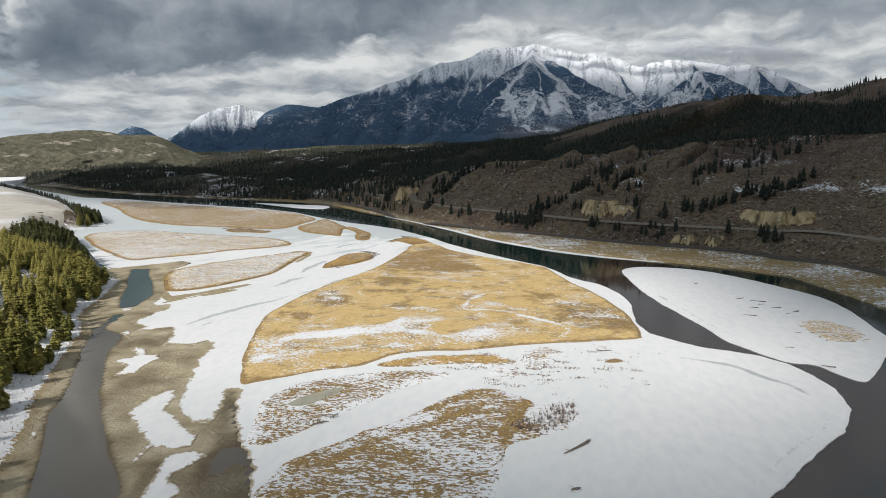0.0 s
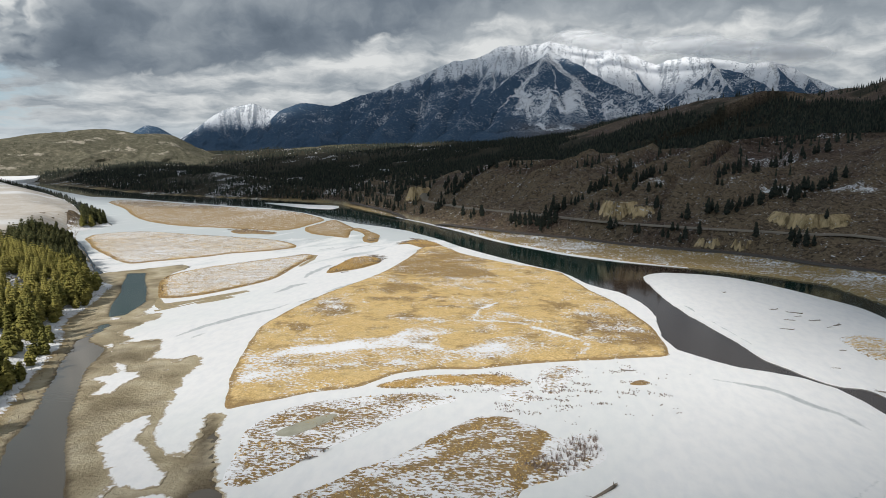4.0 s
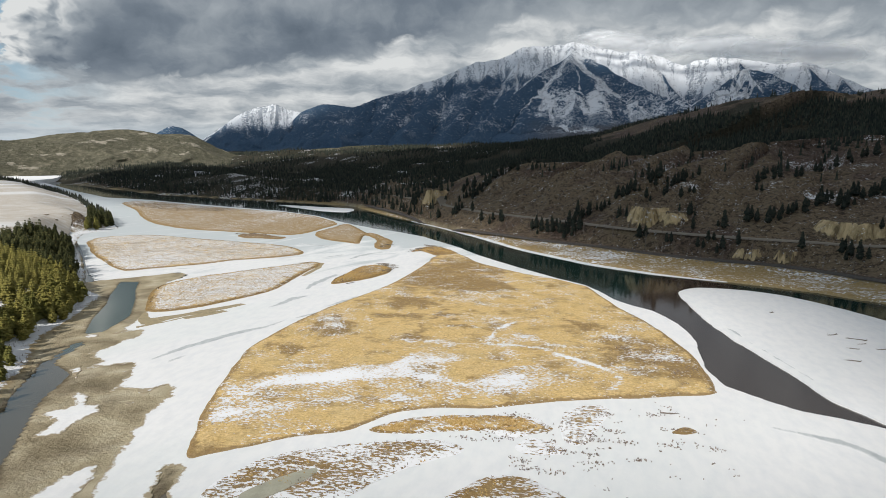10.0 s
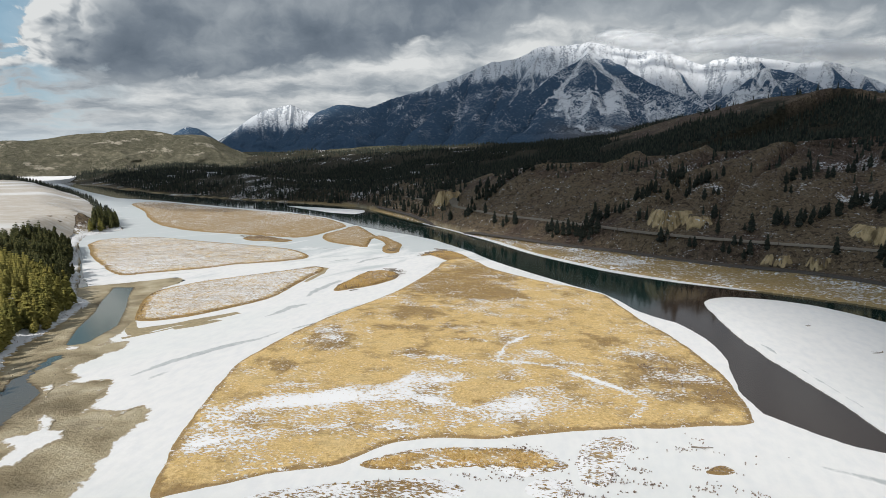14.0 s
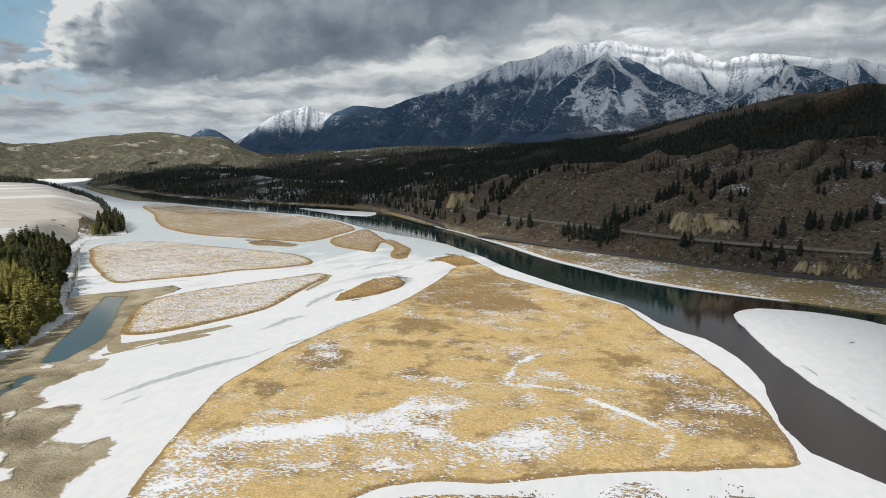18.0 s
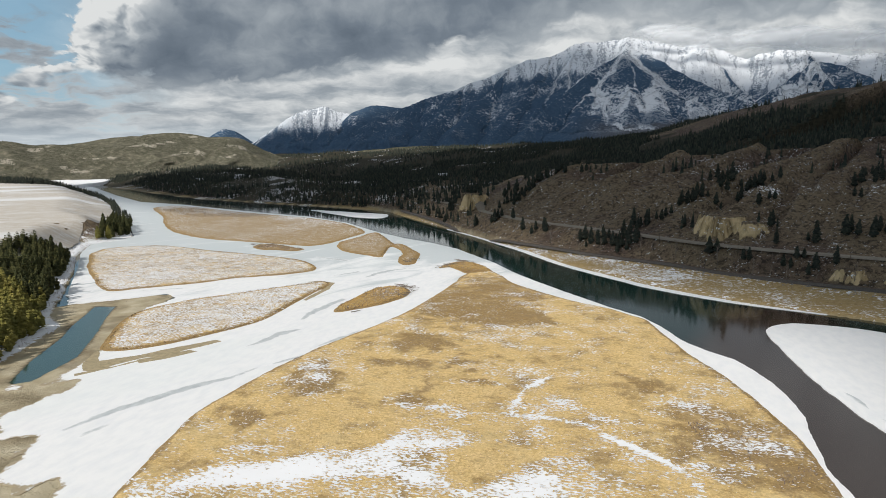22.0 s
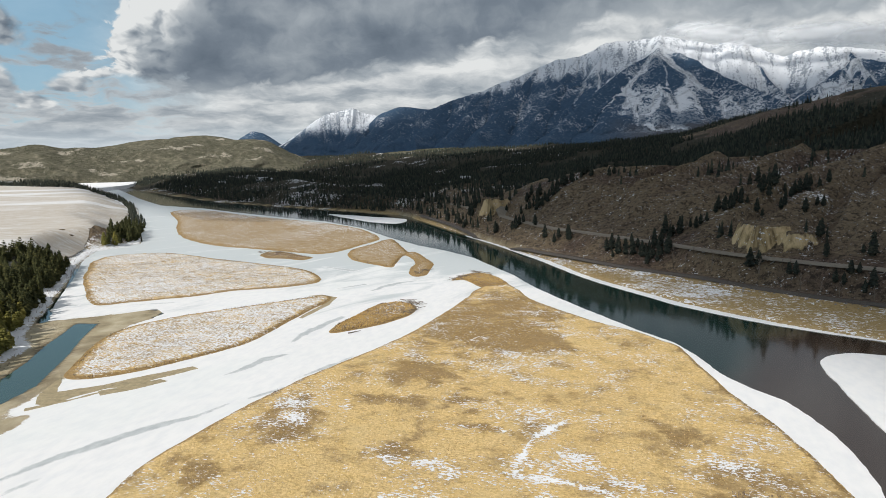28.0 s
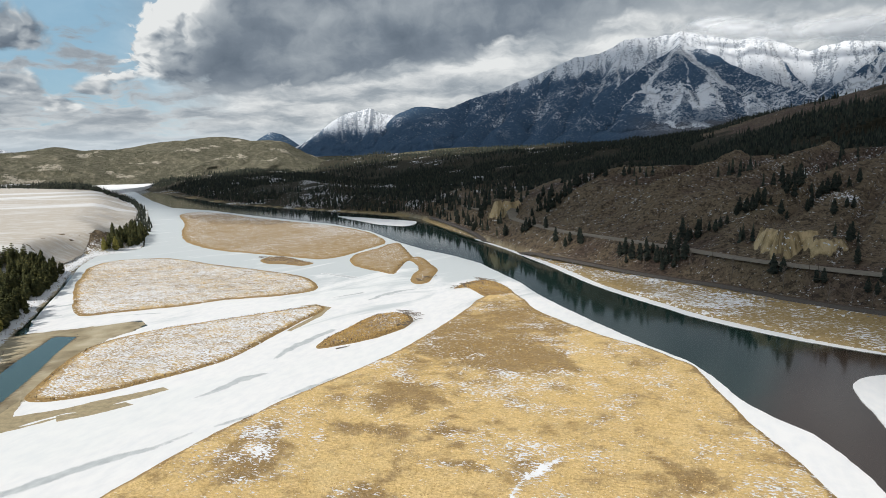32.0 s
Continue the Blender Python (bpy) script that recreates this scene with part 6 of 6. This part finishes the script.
for name, n in (("snowy_island", 520), ("tongue_island", 420), ("far_island", 700), ("brushy_island", 260), ("round_island", 260)):
    q = random_in(ISLANDS[name][0], n * 14, 120)
    z, d = on_island(name, q)
    k = np.flatnonzero((d < 2.4) & (fbm(q[:, 0] / 16, q[:, 1] / 16, 121, 3) > 0.42))[:n]
    thicket(q[k], z[k], 0.9, "low brown brush along the rim of the island", 122, 7, BRUSH)
q = random_in([(20, 330), (40, 332), (50, 305), (50, 288), (40, 288), (36, 305), (22, 316)], 900, 110)
z, dd = on_island("grassy_island", q)
k = fbm(q[:, 0] / 6, q[:, 1] / 6, 111, 3) > 0.50
thicket(q[k], z[k], 0.8, "dark olive bushes at the corner of the island", 112, 8)
q = random_in([(-664, 924), (-640, 965), (-560, 930), (-459, 888), (-470, 850), (-551, 845)], 2600, 101)
z, dd = on_island("far_island", q)
thicket(q, z, 1.8, "dark bare brush across the back of the island", 102)
x, y = r3.uniform(-1100, -280, 16000), r3.uniform(930, 1500, 16000)
q = pick(x, y, lambda x, y, f: (f["dr"] > 3) & (f["dr"] < 46) & (fbm(x / 25, y / 25, 103, 3) > 0.42))
thicket(q, ground_z(q[:, 0], q[:, 1]), 7.0, "grey-brown leafless cottonwoods lining the far bank", 104, 7)
x, y = r3.uniform(-330, 330, 26000), r3.uniform(330, 1000, 26000)
q = pick(x, y, lambda x, y, f: (f["drail"] > 4) & (f["droad"] < -7) & (fbm(x / 14, y / 14, 86, 3) > 0.44))
thicket(q, ground_z(q[:, 0], q[:, 1]), 2.4, "dense brown leafless brush below the road", 87, 9, BRUSH)
q = pick(x, y, lambda x, y, f: (f["drail"] < -4) & (f["drail"] > -17) & (f["dr"] > 1) & (fbm(x / 9, y / 9, 88, 3) > 0.47))
thicket(q, ground_z(q[:, 0], q[:, 1]), 1.5, "pale leafless bushes beside the railway", 89)
x, y = r3.uniform(-260, 420, 60000), r3.uniform(480, 980, 60000)
q = pick(x, y, lambda x, y, f: (f["droad"] > 8) & (f["back"] < 30) & (fbm(x / 22, y / 22, 90, 4) > 0.50))
thicket(q, ground_z(q[:, 0], q[:, 1]), 1.3, "low dark sagebrush scattered over the slope", 91, 5, BRUSH)
q = random_in([(-405, 470), (-430, 515), (-455, 560), (-485, 610), (-478, 640), (-455, 600), (-430, 565), (-385, 515)], 900, 106)
q = q[fbm(q[:, 0] / 9, q[:, 1] / 9, 107, 3) > 0.5]
thicket(q, ground_z(q[:, 0], q[:, 1]), 2.0, "grey leafless shrubs on the bluff below the field", 108)
q = scatter(GROVE_AREA, 3.0, rng, 0.45, 12, 9)
thicket(q, ground_z(q[:, 0], q[:, 1]), 1.5, "brown undergrowth among the pines", 92, 7)


def stones(points, z, low, high, seed, mat, label, name="stones"):
    """Angular stones in one mesh."""
    r = np.random.default_rng(seed)
    n = len(points)
    base = np.array([(1, 0, 0), (0.3, 0.9, 0.1), (-0.8, 0.5, 0), (-0.7, -0.6, 0.1), (0.4, -0.9, 0), (0.1, 0.1, 0.75), (-0.3, 0.2, 0.65)])
    tri = np.array([(0, 1, 5), (1, 2, 6), (1, 6, 5), (2, 3, 6), (3, 4, 5), (3, 5, 6), (4, 0, 5)])
    size, turn = r.uniform(low, high, n), r.uniform(0, 6.28, n)
    v = base[None] * r.uniform(0.7, 1.3, (n, 7, 3)) * size[:, None, None]
    c, s = np.cos(turn)[:, None], np.sin(turn)[:, None]
    out = np.stack([v[..., 0] * c - v[..., 1] * s + points[:, 0, None], v[..., 0] * s + v[..., 1] * c + points[:, 1, None], v[..., 2] + z[:, None] - 0.1 * size[:, None]], 2)
    return tagged(new(name, mesh_of(name, out.reshape(-1, 3), (np.arange(n)[:, None, None] * 7 + tri[None]).reshape(-1, 3), mat)), label, "stones", kind="stuff")


x, y = r3.uniform(-330, 280, 24000), r3.uniform(330, 900, 24000)
q = pick(x, y, lambda x, y, f: (f["drail"] < -3) & (f["drail"] > -10) & (f["dr"] > 0.5))
stones(q, ground_z(q[:, 0], q[:, 1]), 0.35, 1.0, 93, RIPRAP, "pale grey riprap boulders below the railway")
q = random_in(FLATS, 1600, 94)
k = (ground_z(q[:, 0], q[:, 1]) > -0.28) & ~inside(q[:, 0], q[:, 1], ICE_EDGE)
stones(q[k], ground_z(q[k, 0], q[k, 1]), 0.06, 0.30, 95, BALLAST, "small stones strewn over the mud flat")


# ---- bare ice and cracks in the snow, and one painted shadow line ----
def streak(points, widths, label="grey streak for bare ice, cracks and one painted shadow line"):
    c = curve(points, 1.5, False)
    t = np.gradient(c, axis=0)
    nrm = np.stack([t[:, 1], -t[:, 0]], 1) / np.maximum(np.linalg.norm(t, axis=1), 1e-6)[:, None]
    w = np.interp(np.linspace(0, 1, len(c)), np.linspace(0, 1, len(widths)), widths)
    w1 = w * (0.5 + fbm(c[:, 0] / 4, c[:, 1] / 4, 3, 3))
    w2 = w * (0.5 + fbm(c[:, 0] / 4, c[:, 1] / 4, 7, 3))
    edge = np.vstack([c + nrm * w1[:, None], (c - nrm * w2[:, None])[::-1]])
    top = lambda x, y, d: 0.085 + 0.03 * sstep(d, 0, 1) + 0.25 * (fbm(x / 40, y / 40, 3, 4) - 0.4)
    tagged(new("bare_ice", slab("bare_ice", edge, 1.0, top, GREY_ICE, lambda x, y, d: dict(rim=d), bottom=-0.1)), label, "ice", "bare ice streaks", "structure")


for pts, w in (([(-162, 276), (-160, 284), (-157, 296), (-152, 308), (-146, 320), (-139, 332), (-135, 346)], [1.0, 2.2, 2.8, 2.8, 2.4, 1.8, 0.6]), ([(-156, 364), (-153, 376), (-152, 386), (-146, 396)], [0.6, 2.4, 3.4, 1.0]),
               ([(-128, 368), (-122, 386), (-117, 404)], [0.6, 2.2, 0.6]), ([(-134, 345), (-129, 354), (-125, 364)], [0.6, 1.8, 0.6]), ([(-154, 410), (-156, 430), (-153, 460)], [1.0, 3.2, 2.0]),
               ([(-153, 274), (-153, 279), (-151, 285)], [0.6, 1.8, 0.6]), ([(-284, 448), (-262, 461)], [0.8, 1.8]), ([(-337, 452), (-331, 464), (-340, 478)], [1.6, 3.2, 1.2]), ([(-238, 590), (-205, 580)], [1.5, 3.5]),
               ([(-166, 520), (-160, 545), (-150, 560)], [1.5, 3.5, 1.5]), ([(-322, 435), (-312, 440)], [1.0, 2.0]), ([(-190, 520), (-178, 540)], [1.2, 2.6]),
               # shore cracks, then a shadow line along the bar painted as a grey sheet
               ([(98, 212), (90, 195), (77, 181), (65, 166), (55, 155)], [0.5, 0.8, 0.9, 0.8, 0.4]), ([(68, 440), (74, 380), (84, 330), (92, 290)], [0.8, 1.7, 1.8, 0.8]), ([(103, 212), (95, 197), (83, 182), (71, 168), (59, 154)], [0.3, 0.45, 0.5, 0.5, 0.3]),
               ([(94, 205), (86, 193), (74, 180), (62, 166)], [0.2, 0.4, 0.4, 0.2]), ([(103, 240), (105, 228), (103, 218), (97, 206)], [0.2, 0.5, 0.5, 0.3]),
               ([(61, 258), (71, 254), (80, 249), (87, 238), (94, 230), (97, 220)], [0.8, 1.8, 2.2, 2.0, 1.8, 0.8])):
    streak(pts, w)

tagged(new("frozen_pond", slab("frozen_pond", curve([(-76, 190), (-72, 198), (-64, 206), (-62, 204), (-65, 197), (-71, 189)], 0.8, True, 0.6, 3), 1.5, lambda x, y, d: 0.56 + 0 * x, POND, bottom=0.2)), "olive silty ice on a small pond in the marsh", "pond", kind="structure")
# shore ice along the east bank
shore = curve([(100, 489), (62, 507), (19, 538), (0, 558), (-39, 602), (-78, 662), (-137, 741), (-180, 792), (-184.0, 791.0), (-143.5, 741.5), (-85.0, 661.5), (-45.5, 601.0), (-7.0, 557.0), (13.5, 534.5), (51.0, 507.5), (90.0, 490.5)], 1.5, True, 1.0, 31)
tagged(new("shore_ice", slab("shore_ice", shore, 2.5, lambda x, y, d: 0.0 + 0.1 * sstep(d, 0, 2), SNOW, bottom=-0.5)), "strip of white shore ice along the far bank", "ice", kind="structure")
SLOUGHS = [[(-1786, 1650), (-1708, 1752), (-1581, 1789), (-1412, 1601), (-1343, 1472), (-1361, 1400)]]
for p in SLOUGHS:
    e = curve(p, 12, True, 8, 8)
    tagged(new("frozen_slough", slab("frozen_slough", e, 30, lambda x, y, d: 9.0 + 0 * x, SNOW, bottom=-3)), "snow-covered frozen slough in the far valley", "ice", kind="structure")
SNOW_PATCHES = [[(-445, 980), (-363, 956), (-310, 938), (-300, 890), (-330, 892), (-380, 925)]]
for p in SNOW_PATCHES:
    tagged(new("snow_bar", slab("snow_bar", curve(p, 4, True, 3, 8), 8, lambda x, y, d: 0.02 + 0.25 * sstep(d, 0, 8), SNOW, bottom=-0.5)), "white snow-covered gravel bar in the river", "gravel bar", kind="structure")


# ---- driftwood ----
def limb(path, radii, sides=6):
    """A tapered round stick along a path."""
    p = [Vector(q) for q in path]
    v, f = [], []
    for i, q in enumerate(p):
        d = (p[min(i + 1, len(p) - 1)] - p[max(i - 1, 0)]).normalized()
        a = d.orthogonal().normalized()
        b = d.cross(a)
        for j in range(sides):
            t = j * math.tau / sides
            v.append(q + (a * math.cos(t) + b * math.sin(t)) * radii[i])
    for i in range(len(p) - 1):
        for j in range(sides):
            f.append((i * sides + j, i * sides + (j + 1) % sides, (i + 1) * sides + (j + 1) % sides, (i + 1) * sides + j))
    f += [tuple(range(sides))[::-1], tuple((len(p) - 1) * sides + j for j in range(sides))]
    return [tuple(q) for q in v], f


def join(pieces):
    v, f = [], []
    for pv, pf in pieces:
        k = len(v)
        v += pv
        f += [tuple(i + k for i in q) for q in pf]
    return v, f


def stranded_log(x, y, z, turn, length, thick, seed, roots=True):
    rg = random.Random(seed)
    root = tagged(new("driftwood_log"), "weathered grey log with its root stump lying on the snow" if roots else "weathered grey log lying on the snow", "log", "stranded logs")
    bend = rg.uniform(-0.5, 0.5)
    part("trunk", mesh_of("trunk", *limb([(length * f, bend * math.sin(f * 3), thick * (1.1 - 0.5 * f)) for f in (0, 0.25, 0.5, 0.75, 1)], [thick * k for k in (1.2, 1, 0.85, 0.65, 0.35)], 8), DEADWOOD, smooth=True), root)
    if roots:
        pieces = []
        for i in range(11):
            a, e = rg.uniform(0, 6.28), rg.uniform(0.2, 1.0)
            d = Vector((-0.25 - 0.4 * rg.random(), math.cos(a) * e, abs(math.sin(a)) * e + 0.05))
            s = thick * rg.uniform(2.5, 4.5)
            pieces.append(limb([(0, 0, thick), tuple(Vector((0, 0, thick)) + d * s * 0.6), tuple(Vector((-0.1, 0, thick)) + d * s + Vector((0, 0, -0.15)))], [thick * 0.45, thick * 0.3, thick * 0.08], 5))
        part("root_wad", mesh_of("root_wad", *join(pieces), DEADWOOD), root, "tangled broken roots")
    for i in range(3):
        f = rg.uniform(0.35, 0.85)
        a = rg.choice((-1, 1)) * rg.uniform(0.6, 1.2)
        o = Vector((length * f, bend * math.sin(f * 3), thick * 0.8))
        part("branch", mesh_of("branch", *limb([tuple(o), tuple(o + Vector((0.5, a, 0.25)) * 0.8), tuple(o + Vector((1.1, a * 1.6, 0.15)))], [thick * 0.25, thick * 0.16, thick * 0.05], 5), DEADWOOD), root)
    root.matrix_basis = pose(x, y, z, 0, 0, turn)
    return root


for i, (x, y, turn, length, thick, roots) in enumerate(((19, 175, 228, 10.5, 0.38, True), (14.5, 149, 200, 1.8, 0.3, True), (120, 369, 190, 7, 0.28, True), (129, 361, 160, 11, 0.3, True), (133, 349, 170, 9, 0.28, False),
                                                        (114, 329, 150, 8, 0.3, True), (138, 341, 205, 5, 0.4, True), (118, 252, 130, 7, 0.3, False), (103, 406, 20, 3.5, 0.3, True), (30, 262, 10, 6, 0.22, False),
                                                        (127, 356, 170, 6, 0.22, False), (121, 347, 150, 7, 0.22, False), (131, 336, 20, 5, 0.2, False), (124, 300, 150, 4, 0.22, False), (112, 276, 160, 5, 0.22, False), (-136, 431, 60, 7, 0.25, False), (-141, 436, 40, 6, 0.22, False), (-127, 355, 70, 4, 0.2, False))):
    k = 0.7 if x > 100 else 1.0
    stranded_log(x, y, 0.40 if x > 100 else 0.13, turn + (27 * i) % 40 * (x > 100), length * k, thick * k, 300 + i, roots)


def driftwood_pile(x, y, z, wide, long, turn, count, seed):
    rg = random.Random(seed)
    root = tagged(new("driftwood_pile"), "jumbled heap of grey driftwood at the island's tip", "driftwood", "driftwood heaps")
    for i in range(count):
        a, s = rg.uniform(-0.5, 0.5) + (1.2 if rg.random() < 0.3 else 0), rg.uniform(2.0, 6.0)
        o = Vector((rg.uniform(-long, long), rg.uniform(-wide, wide), 0.12 + 0.22 * rg.randrange(4)))
        d = Vector((math.cos(a), math.sin(a), rg.uniform(-0.08, 0.10)))
        r = rg.uniform(0.09, 0.24)
        part("log", mesh_of("log", *limb([tuple(o - d * s / 2), tuple(o + Vector((0, 0, 0.05))), tuple(o + d * s / 2)], [r, r * 0.9, r * 0.5], 6), DEADWOOD), root)
    root.matrix_basis = pose(x, y, z, 0, 0, turn)


for i, (x, y, z, w, l, turn, n) in enumerate(((-124, 575, 0.5, 3, 9, 75, 34), (-116, 594, 0.5, 3, 8, -20, 24), (-128, 496, 0.6, 3, 9, -25, 30), (-122, 480, 0.5, 2, 7, 75, 18), (-156, 590, 0.6, 3, 10, 70, 20), (-318, 640, 0.4, 4, 10, 20, 20),
                                               (-60, 180, 0.3, 2, 4, 40, 8))):
    driftwood_pile(x, y, z, w, l, turn, n, 400 + i)


# ---- bare cottonwoods along the railway ----
def bare_tree(seed, height):
    rg = random.Random(seed)
    root = tagged(new("bare_tree"), "pale leafless cottonwood beside the railway", "tree", "leafless trees")
    part("trunk", mesh_of("trunk", *limb([(0, 0, -0.3), (0.1, 0, height * 0.35), (0.15, 0.1, height * 0.7), (0.1, 0.1, height)], [0.2, 0.15, 0.09, 0.02], 7), DEADWOOD, smooth=True), root)
    big, small = [], []
    for i in range(16):
        f = rg.uniform(0.25, 0.95)
        a = rg.uniform(0, 6.28)
        o = Vector((0.13, 0.05, height * f))
        d = Vector((math.cos(a) * 0.5, math.sin(a) * 0.5, 0.9)).normalized()
        s = height * 0.36 * (1.1 - f * 0.6)
        big.append(limb([tuple(o), tuple(o + d * s * 0.5), tuple(o + d * s + Vector((0, 0, 0.3)))], [0.07, 0.05, 0.015], 5))
        for k in range(5):
            g = o + d * s * rg.uniform(0.3, 1.0)
            e = Vector((rg.uniform(-1, 1), rg.uniform(-1, 1), 1.2)).normalized() * height * 0.13
            small.append(limb([tuple(g), tuple(g + e)], [0.03, 0.008], 4))
    part("limbs", mesh_of("limbs", *join(big), DEADWOOD), root)
    part("twigs", mesh_of("twigs", *join(small), TWIGS), root)
    return root


BARE = [bare_tree(1, 11), bare_tree(2, 8.5)]
for x, y in ((-34, 638), (-17, 632), (12, 622), (20, 612), (50, 590), (79, 566), (96, 556), (60, 582), (110, 548), (150, 530), (165, 515), (178, 502), (128, 542), (35, 600), (88, 560), (-60, 672)):
    plant(BARE, x, y, rng, None, 0.7, 1.15)


# ---- power poles, bench, far houses ----
def box(x0, x1, y0, y1, z0, z1):
    v = [(x, y, z) for z in (z0, z1) for y in (y0, y1) for x in (x0, x1)]
    return v, [(0, 2, 3, 1), (4, 5, 7, 6), (0, 1, 5, 4), (2, 6, 7, 3), (0, 4, 6, 2), (1, 3, 7, 5)]


pole = tagged(new("power_pole"), "wooden power pole beside the road", "pole", "power poles")
part("post", mesh_of("post", *limb([(0, 0, -0.5), (0, 0, 5), (0, 0, 10)], [0.17, 0.15, 0.12], 8), POLE, smooth=True), pole)
arm = part("crossarm", mesh_of("crossarm", *box(-1.2, 1.2, -0.07, 0.07, 9.0, 9.2), POLE), pole)
for k in (-1, 0, 1):
    part("insulator", mesh_of("insulator", *limb([(k, 0, 9.2), (k, 0, 9.45)], [0.06, 0.05], 6), WALLS), arm, "pale glass insulator")
for i, (x, y) in enumerate(((72, 582), (76, 581), (25, 618), (128, 552), (-30, 666), (185, 530))):
    m = pose(x, y, float(ground_z(np.array([x]), np.array([y]))[0]), 0, 0, 35)
    if i == 0:
        pole.matrix_basis = m
    else:
        copy_thing(pole, m)

bench = tagged(new("wooden_bench"), "small weathered wooden bench on the snowy bank", "bench")
part("seat", mesh_of("seat", *box(-1.6, 1.6, -0.3, 0.3, 0.42, 0.52), DEADWOOD), bench)
for k in (-1.2, 1.2):
    part("leg", mesh_of("leg", *box(k - 0.12, k + 0.12, -0.25, 0.25, -0.2, 0.42), DEADWOOD), bench)
bench.matrix_basis = pose(-195, 227, float(ground_z(np.array([-195.0]), np.array([227.0]))[0]), 0, 0, 15)


def house(x, y, wide, deep, high, turn):
    root = tagged(new("house"), "small pale house with a snow-covered gable roof", "house", "far houses")
    part("walls", mesh_of("walls", *box(-wide / 2, wide / 2, -deep / 2, deep / 2, -1, high), WALLS), root)
    e, w = 0.6, wide / 2 + 0.6
    v = [(-w, -deep / 2 - e, high - 0.2), (w, -deep / 2 - e, high - 0.2), (-w, deep / 2 + e, high - 0.2), (w, deep / 2 + e, high - 0.2), (-w, 0, high + deep * 0.38), (w, 0, high + deep * 0.38)]
    part("roof", mesh_of("roof", v, [(0, 1, 5, 4), (3, 2, 4, 5), (0, 4, 2), (1, 3, 5), (0, 2, 3, 1)], ROOF), root)
    for k in (-0.3, 0.0, 0.3):
        part("window", mesh_of("window", *box(wide * k - 0.6, wide * k + 0.6, -deep / 2 - 0.05, -deep / 2 + 0.05, high * 0.35, high * 0.75), PANE), root)
    part("door", mesh_of("door", *box(wide * 0.42 - 0.5, wide * 0.42 + 0.5, -deep / 2 - 0.04, -deep / 2 + 0.04, 0, 2.1), POLE), root)
    root.matrix_basis = pose(x, y, float(ground_z(np.array([float(x)]), np.array([float(y)]))[0]), 0, 0, turn)


for x, y, w, d, h, t in ((-901, 1490, 22, 12, 6, 30), (-870, 1470, 16, 10, 5, 20), (-845, 1400, 18, 12, 5, 40), (-943, 1390, 14, 9, 4, 30), (-1655, 1771, 20, 11, 5, 45), (-300, 1180, 15, 9, 4.5, 15), (-330, 1195, 12, 9, 4, 25)):
    house(x, y, w, d, h, t)
